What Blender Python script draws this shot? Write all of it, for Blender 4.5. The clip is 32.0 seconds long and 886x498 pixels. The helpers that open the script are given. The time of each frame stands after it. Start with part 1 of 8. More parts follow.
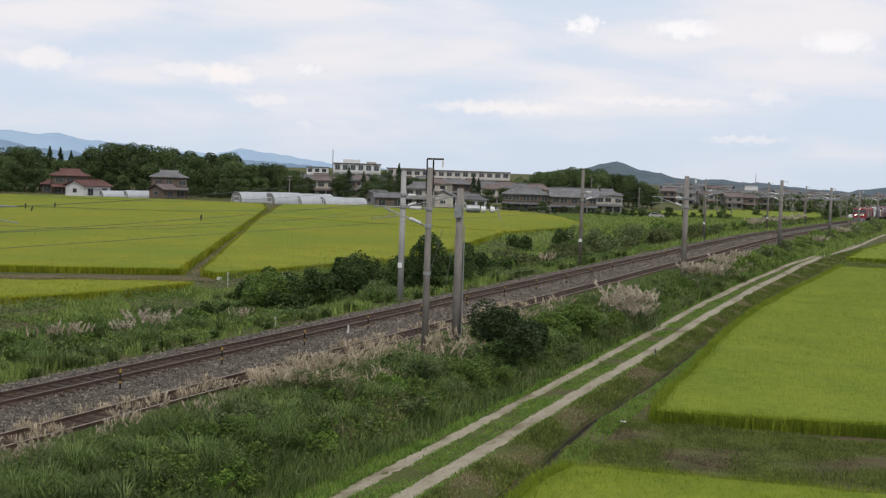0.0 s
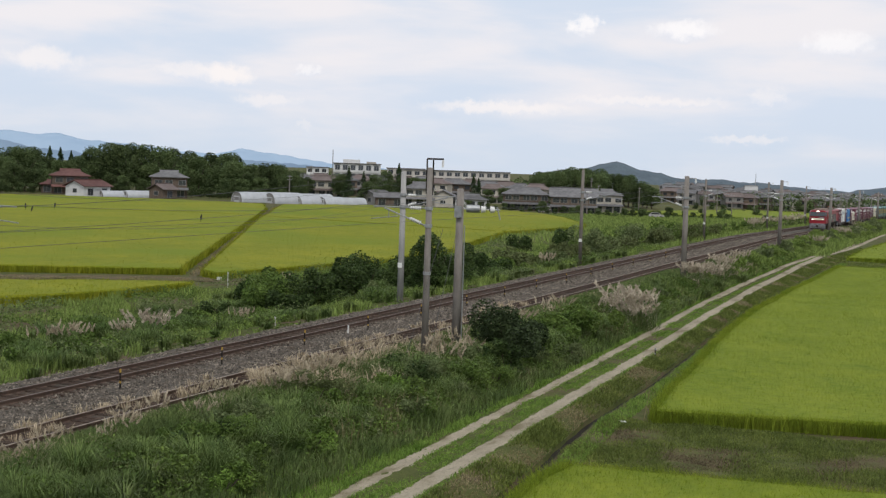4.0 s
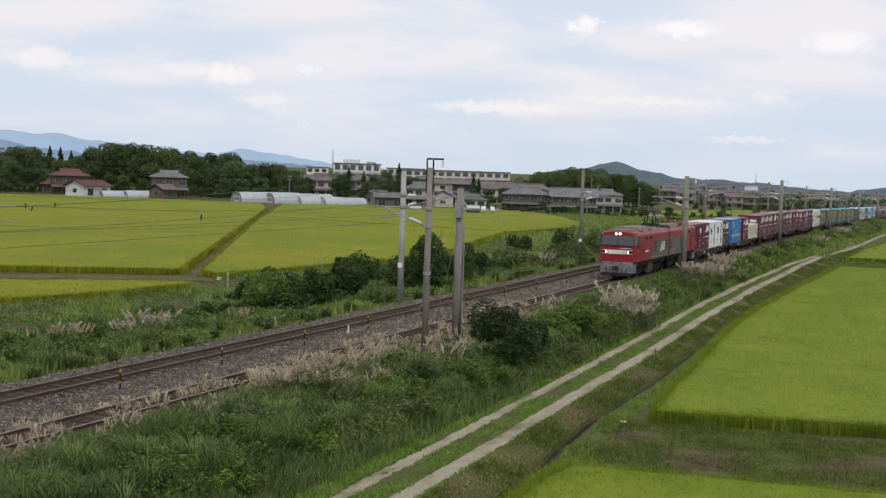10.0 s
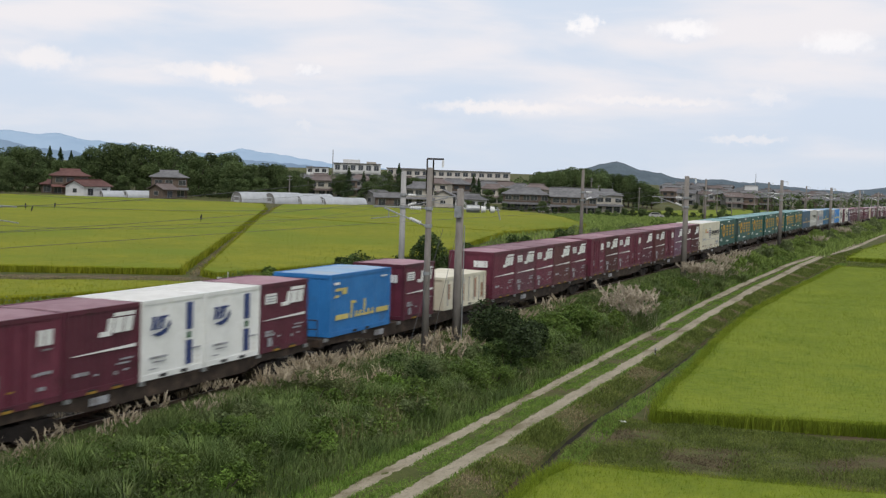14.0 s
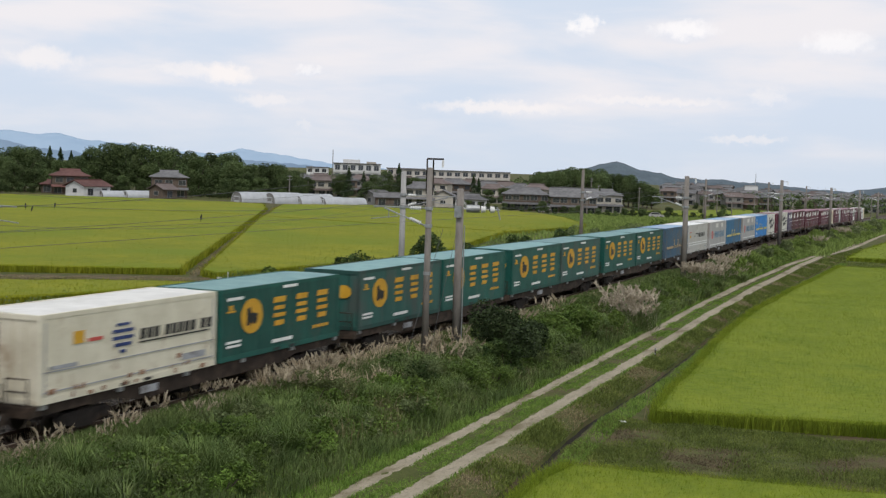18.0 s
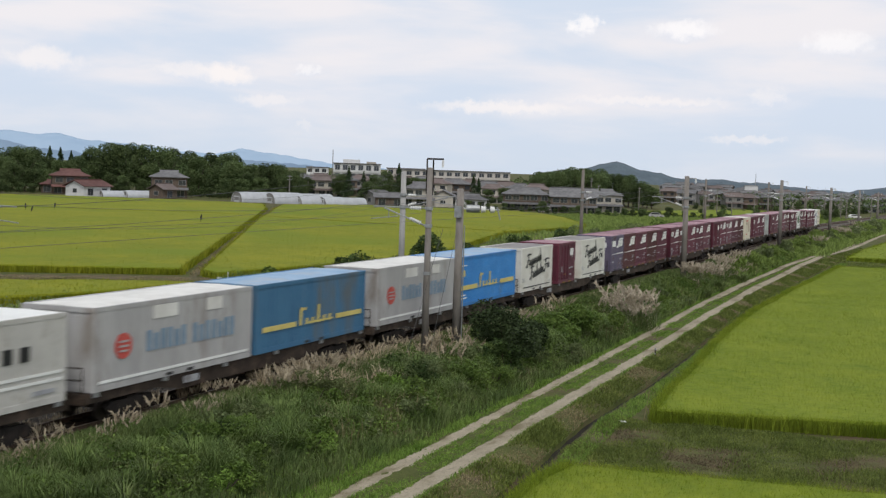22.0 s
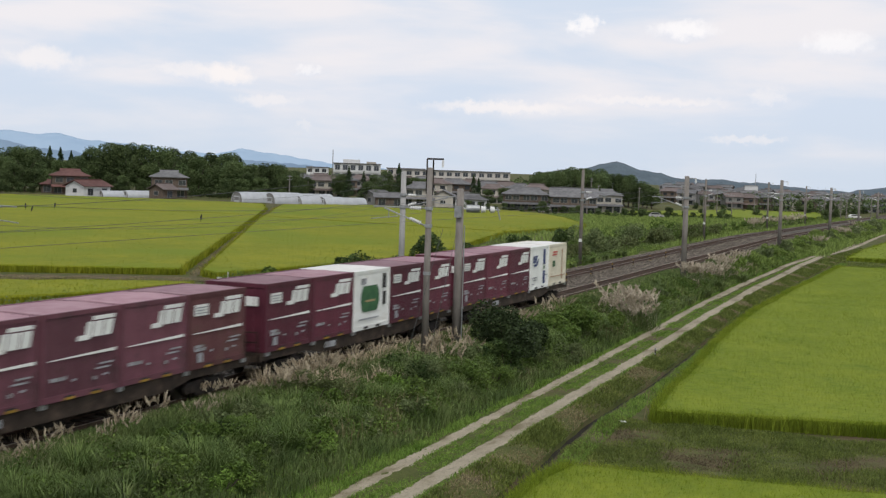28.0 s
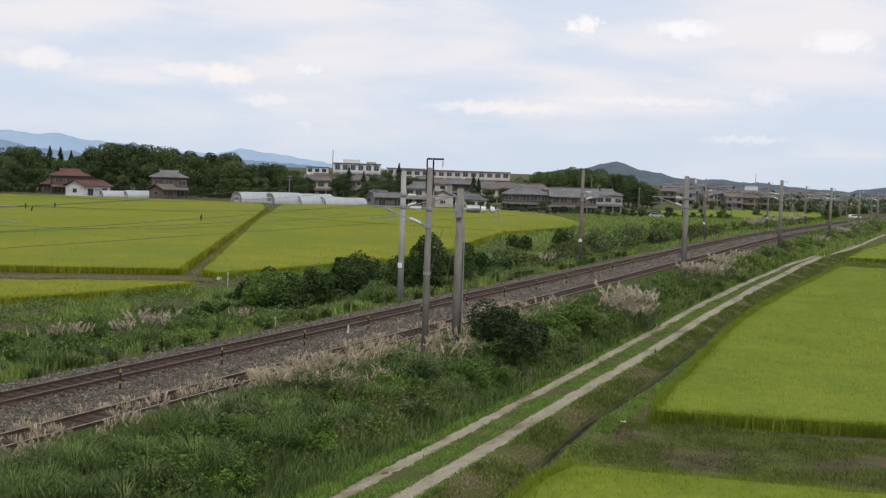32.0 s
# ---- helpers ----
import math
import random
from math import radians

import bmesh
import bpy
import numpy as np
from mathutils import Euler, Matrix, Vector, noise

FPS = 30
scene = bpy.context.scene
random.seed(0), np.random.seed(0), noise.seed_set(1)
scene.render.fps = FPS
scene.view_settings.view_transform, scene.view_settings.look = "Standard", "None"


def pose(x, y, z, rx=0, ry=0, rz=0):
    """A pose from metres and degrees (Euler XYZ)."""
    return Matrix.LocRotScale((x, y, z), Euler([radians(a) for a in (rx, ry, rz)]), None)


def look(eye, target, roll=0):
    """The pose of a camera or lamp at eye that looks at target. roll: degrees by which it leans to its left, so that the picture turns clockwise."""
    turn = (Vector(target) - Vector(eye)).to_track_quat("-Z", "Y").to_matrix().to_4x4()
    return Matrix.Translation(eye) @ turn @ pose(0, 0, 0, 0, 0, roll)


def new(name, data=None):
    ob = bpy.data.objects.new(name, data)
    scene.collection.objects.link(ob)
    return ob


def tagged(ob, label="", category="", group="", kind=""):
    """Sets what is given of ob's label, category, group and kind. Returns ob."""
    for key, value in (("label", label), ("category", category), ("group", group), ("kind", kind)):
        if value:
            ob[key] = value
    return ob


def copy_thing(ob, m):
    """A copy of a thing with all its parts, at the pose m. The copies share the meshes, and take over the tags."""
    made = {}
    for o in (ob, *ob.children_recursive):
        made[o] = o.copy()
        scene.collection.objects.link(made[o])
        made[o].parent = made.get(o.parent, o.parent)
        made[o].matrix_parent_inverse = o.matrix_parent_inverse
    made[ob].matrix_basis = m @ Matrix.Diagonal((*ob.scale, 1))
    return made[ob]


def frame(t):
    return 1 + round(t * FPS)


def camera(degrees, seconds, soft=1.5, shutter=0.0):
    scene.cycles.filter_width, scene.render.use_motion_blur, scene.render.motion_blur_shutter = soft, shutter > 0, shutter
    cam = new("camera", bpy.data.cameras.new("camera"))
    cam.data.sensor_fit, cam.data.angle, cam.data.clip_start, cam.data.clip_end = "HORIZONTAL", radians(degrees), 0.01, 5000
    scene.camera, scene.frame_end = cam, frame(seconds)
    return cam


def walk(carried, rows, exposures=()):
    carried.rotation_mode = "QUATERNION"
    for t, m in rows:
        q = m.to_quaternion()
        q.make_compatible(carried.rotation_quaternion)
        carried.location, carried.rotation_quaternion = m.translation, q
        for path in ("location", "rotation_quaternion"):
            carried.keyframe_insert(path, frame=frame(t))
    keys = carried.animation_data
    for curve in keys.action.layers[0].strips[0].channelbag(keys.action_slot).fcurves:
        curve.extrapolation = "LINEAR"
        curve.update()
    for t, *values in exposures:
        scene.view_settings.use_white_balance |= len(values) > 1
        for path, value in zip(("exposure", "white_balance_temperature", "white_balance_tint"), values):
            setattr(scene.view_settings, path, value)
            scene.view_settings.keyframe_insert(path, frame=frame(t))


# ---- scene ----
import itertools

# ---- camera: it stands still on a bridge rail over the line ----
EYE = (0.0, -24.163, 7.684)
AIM = (93.676, 10.378, 2.056)
cam = camera(34.42, 32.0, soft=1.3, shutter=0.35)
walk(cam, [(0.0, look(EYE, AIM, 1.9)), (32.0, look(EYE, AIM, 1.9))])
scene.view_settings.exposure = 0.0

# ---- sky, clouds and sun ----
SUN_EL, SUN_AZ = radians(52), radians(200)
world = bpy.data.worlds.new("sky")
scene.world = world
world.use_nodes = True
wn, wl = world.node_tree.nodes, world.node_tree.links
wn.clear()


def link(tree, a, b):
    tree.links.new(a, b)


def node(tree, kind, **values):
    n = tree.nodes.new(kind)
    for key, value in values.items():
        if key in n.inputs:
            n.inputs[key].default_value = value
    return n


HEAPS = [(36.0, 3.7, 1.5, 0.45, 0.6, 1), (29.1, 3.4, 1.25, 0.42, 0.85, 1), (30.6, 3.5, 1.1, 0.3, 0.5, 1), (25.85, 3.7, 0.5, 0.2, 0.6, 0), (27.3, 2.45, 1.4, 0.22, 0.5, 1), (25.9, 1.45, 0.35, 0.3, 0.35, 1),
         (14.95, 5.85, 0.6, 0.42, 0.9, 0), (11.0, 5.7, 1.4, 0.35, 0.9, 0), (5.2, 5.35, 1.4, 0.45, 0.8, 0), (18.2, 2.5, 3.0, 0.28, 0.75, 1), (12.5, 2.9, 3.5, 0.18, 0.5, 1), (7.7, 3.2, 0.8, 0.3, 0.4, 1), (8.5, 1.5, 1.6, 0.16, 0.55, 1)]


def build_sky():
    tree = world.node_tree
    out = node(tree, "ShaderNodeOutputWorld")
    back = node(tree, "ShaderNodeBackground")
    sky = node(tree, "ShaderNodeTexSky")
    sky.sky_type, sky.sun_disc = "NISHITA", False
    sky.sun_elevation, sky.sun_rotation = SUN_EL, SUN_AZ
    sky.air_density, sky.dust_density, sky.ozone_density = 1.0, 2.0, 1.5
    coord = node(tree, "ShaderNodeTexCoord")
    # clouds lie on a flat sheet overhead: direction divided by its height
    sep = node(tree, "ShaderNodeSeparateXYZ")
    link(tree, coord.outputs["Generated"], sep.inputs[0])
    up = node(tree, "ShaderNodeMath")
    up.operation = "MAXIMUM"
    up.inputs[1].default_value = 0.0
    link(tree, sep.outputs["Z"], up.inputs[0])
    lift = node(tree, "ShaderNodeMath")
    lift.operation = "ADD"
    lift.inputs[1].default_value = 0.22
    link(tree, up.outputs[0], lift.inputs[0])
    div = node(tree, "ShaderNodeVectorMath")
    div.operation = "DIVIDE"
    link(tree, coord.outputs["Generated"], div.inputs[0])
    comb = node(tree, "ShaderNodeCombineXYZ")
    for i in range(3):
        link(tree, lift.outputs[0], comb.inputs[i])
    link(tree, comb.outputs[0], div.inputs[1])
    turn = node(tree, "ShaderNodeMapping")
    turn.inputs["Rotation"].default_value = (0, 0, radians(-20))
    turn.inputs["Location"].default_value = (3.1, 0.7, 0.2)
    turn.inputs["Scale"].default_value = (1.6, 1.0, 0.0)
    link(tree, div.outputs[0], turn.inputs["Vector"])
    big = node(tree, "ShaderNodeTexNoise", Scale=1.7, Detail=8.0, Roughness=0.55, Distortion=0.3)
    link(tree, turn.outputs[0], big.inputs["Vector"])
    ramp = node(tree, "ShaderNodeValToRGB")
    ramp.color_ramp.elements[0].position, ramp.color_ramp.elements[1].position = 0.36, 0.62
    ramp.color_ramp.elements[0].color, ramp.color_ramp.elements[1].color = (0.72, 0.72, 0.72, 1), (1, 1, 1, 1)
    link(tree, big.outputs["Fac"], ramp.inputs[0])
    # light and shade inside the clouds
    fine = node(tree, "ShaderNodeTexNoise", Scale=3.2, Detail=9.0, Roughness=0.5, Distortion=0.2)
    link(tree, turn.outputs[0], fine.inputs["Vector"])
    shade = node(tree, "ShaderNodeValToRGB")
    shade.color_ramp.elements[0].position, shade.color_ramp.elements[1].position = 0.36, 0.66
    shade.color_ramp.elements[0].color, shade.color_ramp.elements[1].color = (6.8, 7.65, 9.0, 1), (9.65, 9.5, 9.55, 1)
    link(tree, fine.outputs["Fac"], shade.inputs[0])
    mix = node(tree, "ShaderNodeMix")
    mix.data_type = "RGBA"
    link(tree, ramp.outputs[0], mix.inputs["Factor"])
    link(tree, sky.outputs[0], mix.inputs[6])
    link(tree, shade.outputs[0], mix.inputs[7])
    # bearing and height over the horizon, in degrees, ruffled by noise
    bearing = node(tree, "ShaderNodeMath")
    bearing.operation = "ARCTAN2"
    link(tree, sep.outputs["Y"], bearing.inputs[0])
    link(tree, sep.outputs["X"], bearing.inputs[1])
    height = node(tree, "ShaderNodeMath")
    height.operation = "ARCSINE"
    link(tree, sep.outputs["Z"], height.inputs[0])
    angles = node(tree, "ShaderNodeCombineXYZ")
    link(tree, bearing.outputs[0], angles.inputs[0])
    link(tree, height.outputs[0], angles.inputs[1])
    deg = node(tree, "ShaderNodeVectorMath")
    deg.operation = "SCALE"
    deg.inputs["Scale"].default_value = math.degrees(1)
    link(tree, angles.outputs[0], deg.inputs[0])
    # broad veils near the horizon: pale blue gaps and warm white sheets
    veil_map = node(tree, "ShaderNodeMapping")
    veil_map.inputs["Scale"].default_value = (0.075, 0.34, 1.0)
    veil_map.inputs["Rotation"].default_value = (0, 0, radians(-3))
    veil_map.inputs["Location"].default_value = (0.35, 0.15, 0.0)
    link(tree, deg.outputs[0], veil_map.inputs["Vector"])
    veil = node(tree, "ShaderNodeTexNoise", Scale=1.5, Detail=7.0, Roughness=0.5, Distortion=0.25)
    link(tree, veil_map.outputs[0], veil.inputs["Vector"])
    tall = node(tree, "ShaderNodeMapRange")
    tall.inputs["From Min"].default_value, tall.inputs["From Max"].default_value = 0.0, 0.11
    tall.inputs["To Min"].default_value, tall.inputs["To Max"].default_value = -0.08, 0.06
    link(tree, sep.outputs["Z"], tall.inputs["Value"])
    lifted = node(tree, "ShaderNodeMath")
    lifted.operation = "ADD"
    link(tree, veil.outputs["Fac"], lifted.inputs[0])
    link(tree, tall.outputs[0], lifted.inputs[1])
    veil_ramp = node(tree, "ShaderNodeValToRGB")
    veil_ramp.color_ramp.interpolation = "EASE"
    veil_ramp.color_ramp.elements[0].position, veil_ramp.color_ramp.elements[1].position = 0.33, 0.68
    veil_ramp.color_ramp.elements[0].color, veil_ramp.color_ramp.elements[1].color = (6.6, 7.4, 8.65, 1), (8.75, 8.5, 8.8, 1)
    link(tree, lifted.outputs[0], veil_ramp.inputs[0])
    where = node(tree, "ShaderNodeMapRange")
    where.inputs["From Min"].default_value, where.inputs["From Max"].default_value = 0.14, 0.3
    where.inputs["To Min"].default_value, where.inputs["To Max"].default_value = 1.0, 0.0
    link(tree, sep.outputs["Z"], where.inputs["Value"])
    heap = node(tree, "ShaderNodeMix")
    heap.data_type = "RGBA"
    link(tree, where.outputs[0], heap.inputs[0])
    link(tree, mix.outputs[2], heap.inputs[6])
    link(tree, veil_ramp.outputs[0], heap.inputs[7])
    # single heaps and streaks: bearing, height, half width, half depth, density
    ruffle = node(tree, "ShaderNodeTexNoise", Scale=1.9, Detail=7.0, Roughness=0.62)
    link(tree, deg.outputs[0], ruffle.inputs["Vector"])
    centred = node(tree, "ShaderNodeVectorMath")
    centred.operation = "MULTIPLY_ADD"
    centred.inputs[1].default_value, centred.inputs[2].default_value = (2.2, 0.85, 0), (-1.1, -0.43, 0)
    link(tree, ruffle.outputs["Color"], centred.inputs[0])
    bent = node(tree, "ShaderNodeVectorMath")
    bent.operation = "ADD"
    link(tree, deg.outputs[0], bent.inputs[0])
    link(tree, centred.outputs[0], bent.inputs[1])
    for az, el, wide, deep, dense, warm in HEAPS:
        for low, colour, share in ((0.55 * deep, (7.5, 7.95, 8.95, 1), 0.4), (0.0, (9.9, 9.3 if warm else 9.65, 9.1 if warm else 9.75, 1), dense)):
            off = node(tree, "ShaderNodeVectorMath")
            off.operation = "SUBTRACT"
            off.inputs[1].default_value = (az, el - low, 0)
            link(tree, bent.outputs[0], off.inputs[0])
            size = node(tree, "ShaderNodeVectorMath")
            size.operation = "MULTIPLY"
            size.inputs[1].default_value = (1 / wide, 1 / deep, 0)
            link(tree, off.outputs[0], size.inputs[0])
            far = node(tree, "ShaderNodeVectorMath")
            far.operation = "LENGTH"
            link(tree, size.outputs[0], far.inputs[0])
            soft = node(tree, "ShaderNodeMapRange")
            soft.interpolation_type = "SMOOTHSTEP"
            soft.inputs["From Min"].default_value, soft.inputs["From Max"].default_value = 0.35, 1.25
            soft.inputs["To Min"].default_value, soft.inputs["To Max"].default_value = share, 0.0
            link(tree, far.outputs["Value"], soft.inputs["Value"])
            blend = node(tree, "ShaderNodeMix")
            blend.data_type = "RGBA"
            blend.inputs[7].default_value = colour
            link(tree, soft.outputs[0], blend.inputs[0])
            link(tree, heap.outputs[2], blend.inputs[6])
            heap = blend
    # paler, bluer air towards the horizon
    haze = node(tree, "ShaderNodeMapRange")
    haze.inputs["From Min"].default_value, haze.inputs["From Max"].default_value = 0.0, 0.05
    haze.inputs["To Min"].default_value, haze.inputs["To Max"].default_value = 0.55, 0.0
    link(tree, sep.outputs["Z"], haze.inputs["Value"])
    air = node(tree, "ShaderNodeMix")
    air.data_type = "RGBA"
    air.inputs[7].default_value = (6.15, 6.95, 8.0, 1)
    link(tree, haze.outputs[0], air.inputs[0])
    link(tree, heap.outputs[2], air.inputs[6])
    link(tree, air.outputs[2], back.inputs[0])
    back.inputs[1].default_value = 0.1
    link(tree, back.outputs[0], out.inputs[0])


build_sky()
sun = new("sun", bpy.data.lights.new("sun", "SUN"))
sun.data.energy, sun.data.angle, sun.data.color = 1.65, radians(14), (1.0, 0.96, 0.9)
sun.rotation_euler = (radians(38), 0, radians(-65))
sun.location = (0, -60, 80)

# ---- materials ----
def surface(name, dark, light, scale=4.0, rough=0.85, bump=0.0, bump_scale=40.0, metal=0.0, vary=0.0, island=0.0, second=0.25,
            stretch=(1, 1, 1), stain=None, stain_scale=0.6, stain_at=0.6, through_light=0.0, coat=0.0):
    """Noise between two colours at two scales, bump, stains, and a random shift of brightness from object to object or piece to piece."""
    m = bpy.data.materials.new(name)
    m.use_nodes = True
    tree = m.node_tree
    bsdf = tree.nodes["Principled BSDF"]
    bsdf.inputs["Roughness"].default_value, bsdf.inputs["Metallic"].default_value = rough, metal
    bsdf.inputs["Coat Weight"].default_value = coat
    if not metal:
        bsdf.inputs["Specular IOR Level"].default_value = 0.15 if rough >= 0.65 else 0.28 if rough >= 0.4 else 0.5
    coord = node(tree, "ShaderNodeTexCoord")
    mapping = node(tree, "ShaderNodeMapping", Scale=stretch)
    link(tree, coord.outputs["Object"], mapping.inputs[0])
    a = node(tree, "ShaderNodeTexNoise", Scale=scale, Detail=5.0, Roughness=0.6)
    b = node(tree, "ShaderNodeTexNoise", Scale=scale * 9.0, Detail=3.0, Roughness=0.6)
    for n in (a, b):
        link(tree, mapping.outputs[0], n.inputs["Vector"])
    both = node(tree, "ShaderNodeMix")
    both.inputs[0].default_value = second
    link(tree, a.outputs["Fac"], both.inputs[2])
    link(tree, b.outputs["Fac"], both.inputs[3])
    ramp = node(tree, "ShaderNodeValToRGB")
    ramp.color_ramp.elements[0].position, ramp.color_ramp.elements[1].position = 0.36, 0.64
    ramp.color_ramp.elements[0].color, ramp.color_ramp.elements[1].color = (*dark, 1), (*light, 1)
    link(tree, both.outputs[0], ramp.inputs[0])
    colour = ramp.outputs[0]
    if stain:
        s = node(tree, "ShaderNodeTexNoise", Scale=stain_scale, Detail=6.0, Roughness=0.65)
        link(tree, mapping.outputs[0], s.inputs["Vector"])
        r = node(tree, "ShaderNodeValToRGB")
        r.color_ramp.elements[0].position, r.color_ramp.elements[1].position = stain_at - 0.06, stain_at + 0.08
        link(tree, s.outputs["Fac"], r.inputs[0])
        mix = node(tree, "ShaderNodeMix")
        mix.data_type = "RGBA"
        mix.inputs[7].default_value = (*stain, 1)
        link(tree, r.outputs[0], mix.inputs[0])
        link(tree, colour, mix.inputs[6])
        colour = mix.outputs[2]
    for amount, kind, socket in ((vary, "ShaderNodeObjectInfo", "Random"), (island, "ShaderNodeNewGeometry", "Random Per Island")):
        if amount:
            info = node(tree, kind)
            span = node(tree, "ShaderNodeMapRange")
            span.inputs["To Min"].default_value, span.inputs["To Max"].default_value = 1 - amount, 1 + amount
            link(tree, info.outputs[socket], span.inputs["Value"])
            hsv = node(tree, "ShaderNodeHueSaturation")
            link(tree, span.outputs[0], hsv.inputs["Value"])
            link(tree, colour, hsv.inputs["Color"])
            colour = hsv.outputs[0]
    link(tree, colour, bsdf.inputs["Base Color"])
    if bump:
        n = node(tree, "ShaderNodeTexNoise", Scale=bump_scale, Detail=4.0)
        link(tree, mapping.outputs[0], n.inputs["Vector"])
        bn = node(tree, "ShaderNodeBump", Strength=bump, Distance=0.05)
        link(tree, n.outputs["Fac"], bn.inputs["Height"])
        link(tree, bn.outputs[0], bsdf.inputs["Normal"])
    if through_light:
        tr = node(tree, "ShaderNodeBsdfTranslucent")
        link(tree, colour, tr.inputs[0])
        ms = node(tree, "ShaderNodeMixShader")
        ms.inputs[0].default_value = through_light
        link(tree, bsdf.outputs[0], ms.inputs[1])
        link(tree, tr.outputs[0], ms.inputs[2])
        link(tree, ms.outputs[0], tree.nodes["Material Output"].inputs[0])
    return m


def glowing(name, colour, strength):
    m = bpy.data.materials.new(name)
    m.use_nodes = True
    b = m.node_tree.nodes["Principled BSDF"]
    b.inputs["Base Color"].default_value = (*colour, 1)
    b.inputs["Emission Color"].default_value, b.inputs["Emission Strength"].default_value = (*colour, 1), strength
    return m


def glassy(name, colour, rough=0.08):
    m = bpy.data.materials.new(name)
    m.use_nodes = True
    b = m.node_tree.nodes["Principled BSDF"]
    b.inputs["Base Color"].default_value = (*colour, 1)
    b.inputs["Roughness"].default_value, b.inputs["Specular IOR Level"].default_value = rough, 0.8
    return m


EARTH = surface("earth_and_grass", (0.05, 0.062, 0.016), (0.10, 0.108, 0.032), 0.7, 0.95, 0.9, 9.0, stain=(0.095, 0.07, 0.042), stain_scale=0.35, stain_at=0.55)
BALLAST = surface("ballast_stone", (0.034, 0.030, 0.024), (0.135, 0.121, 0.10), 5.0, 0.95, 1.0, 14.0, second=0.6, stain=(0.065, 0.046, 0.031), stain_scale=0.9, stain_at=0.57)
STONES = surface("loose_stone", (0.046, 0.038, 0.030), (0.18, 0.154, 0.125), 3.0, 0.9, 0.0, island=0.75)
RUSTY = surface("rusty_rail", (0.06, 0.037, 0.025), (0.12, 0.073, 0.048), 3.0, 0.8, 0.3, 60.0, metal=0.1)
# worn heads of the near track; their reflected sheen is put into the paler colour
RAILHEAD = surface("worn_rail_head_sheen", (0.20, 0.155, 0.115), (0.33, 0.265, 0.205), 2.0, 0.55, metal=0.2)
# darker head for the far track, without that painted sheen
DULLHEAD = surface("far_rail_head", (0.10, 0.07, 0.055), (0.17, 0.125, 0.10), 2.0, 0.5, metal=0.4)
RUSTBED = surface("rust_stained_stone", (0.03, 0.02, 0.014), (0.098, 0.068, 0.048), 6.0, 0.95, 1.0, 16.0, second=0.6, stain=(0.045, 0.028, 0.019), stain_scale=1.2, stain_at=0.55)
TIE = surface("brown_sleeper", (0.035, 0.024, 0.018), (0.075, 0.052, 0.038), 5.0, 0.95, 0.5, 30.0, vary=0.3)
GRAVEL = surface("pale_gravel", (0.225, 0.195, 0.138), (0.40, 0.352, 0.265), 2.2, 0.95, 0.7, 30.0, second=0.5, stretch=(0.35, 1, 1), stain=(0.165, 0.14, 0.085), stain_scale=1.1, stain_at=0.57)
CONCRETE = surface("grey_concrete", (0.15, 0.135, 0.12), (0.24, 0.22, 0.2), 3.0, 0.9, 0.25, 40.0, stretch=(1, 1, 0.25), stain=(0.10, 0.09, 0.078), stain_scale=1.2, stain_at=0.6)
PALE_CONCRETE = surface("pale_concrete", (0.27, 0.265, 0.255), (0.38, 0.375, 0.365), 3.0, 0.9, 0.2, 40.0, stretch=(1, 1, 0.25), stain=(0.2, 0.19, 0.175), stain_scale=1.2, stain_at=0.6)
STEEL = surface("galvanised_steel", (0.24, 0.25, 0.25), (0.36, 0.37, 0.37), 6.0, 0.5, metal=0.6)
DARKSTEEL = surface("dark_steel", (0.012, 0.011, 0.010), (0.034, 0.028, 0.024), 4.0, 0.9, 0.3, 30.0, stain=(0.065, 0.042, 0.028), stain_scale=1.5, stain_at=0.62)
CERAMIC = surface("white_porcelain", (0.58, 0.58, 0.56), (0.70, 0.70, 0.68), 3.0, 0.3)
DARKPOLE = surface('dark_grey_concrete', (0.13, 0.115, 0.10), (0.20, 0.18, 0.16), 3.0, 0.9, 0.25, 40.0, stretch=(1, 1, 0.25))
WIRE = surface("dark_wire", (0.07, 0.07, 0.07), (0.11, 0.11, 0.11), 8.0, 0.6, metal=0.5)
RICE = surface("ripening_rice", (0.145, 0.175, 0.010), (0.24, 0.243, 0.015), 0.12, 0.9, 0.9, 6.0, second=0.5, through_light=0.1, stain=(0.15, 0.195, 0.012), stain_scale=0.035, stain_at=0.55)
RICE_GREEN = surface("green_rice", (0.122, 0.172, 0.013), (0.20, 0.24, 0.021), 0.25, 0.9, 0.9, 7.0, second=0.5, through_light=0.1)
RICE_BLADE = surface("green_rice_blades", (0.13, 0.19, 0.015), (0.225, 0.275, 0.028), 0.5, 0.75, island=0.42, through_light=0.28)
RICE_GOLD = surface("yellow_rice_blades", (0.155, 0.19, 0.012), (0.26, 0.265, 0.022), 0.3, 0.75, island=0.25, through_light=0.28)
GRASS = surface("mixed_grass", (0.07, 0.112, 0.034), (0.165, 0.21, 0.07), 0.5, 0.8, island=0.5, through_light=0.3, stain=(0.19, 0.175, 0.10), stain_scale=0.5, stain_at=0.64)
REED = surface("long_arching_grass", (0.075, 0.124, 0.032), (0.18, 0.24, 0.075), 0.9, 0.7, island=0.5, through_light=0.3)
BUFF = surface("buff_seed_grass", (0.36, 0.29, 0.19), (0.56, 0.475, 0.34), 1.2, 0.9, island=0.35, through_light=0.4)
WEED = surface("broad_weed_leaves", (0.06, 0.108, 0.022), (0.14, 0.198, 0.045), 0.5, 0.75, island=0.45, through_light=0.25)
DARKLEAF = surface("dark_shrub_leaves", (0.03, 0.054, 0.016), (0.065, 0.098, 0.028), 0.8, 0.7, island=0.5, through_light=0.2)
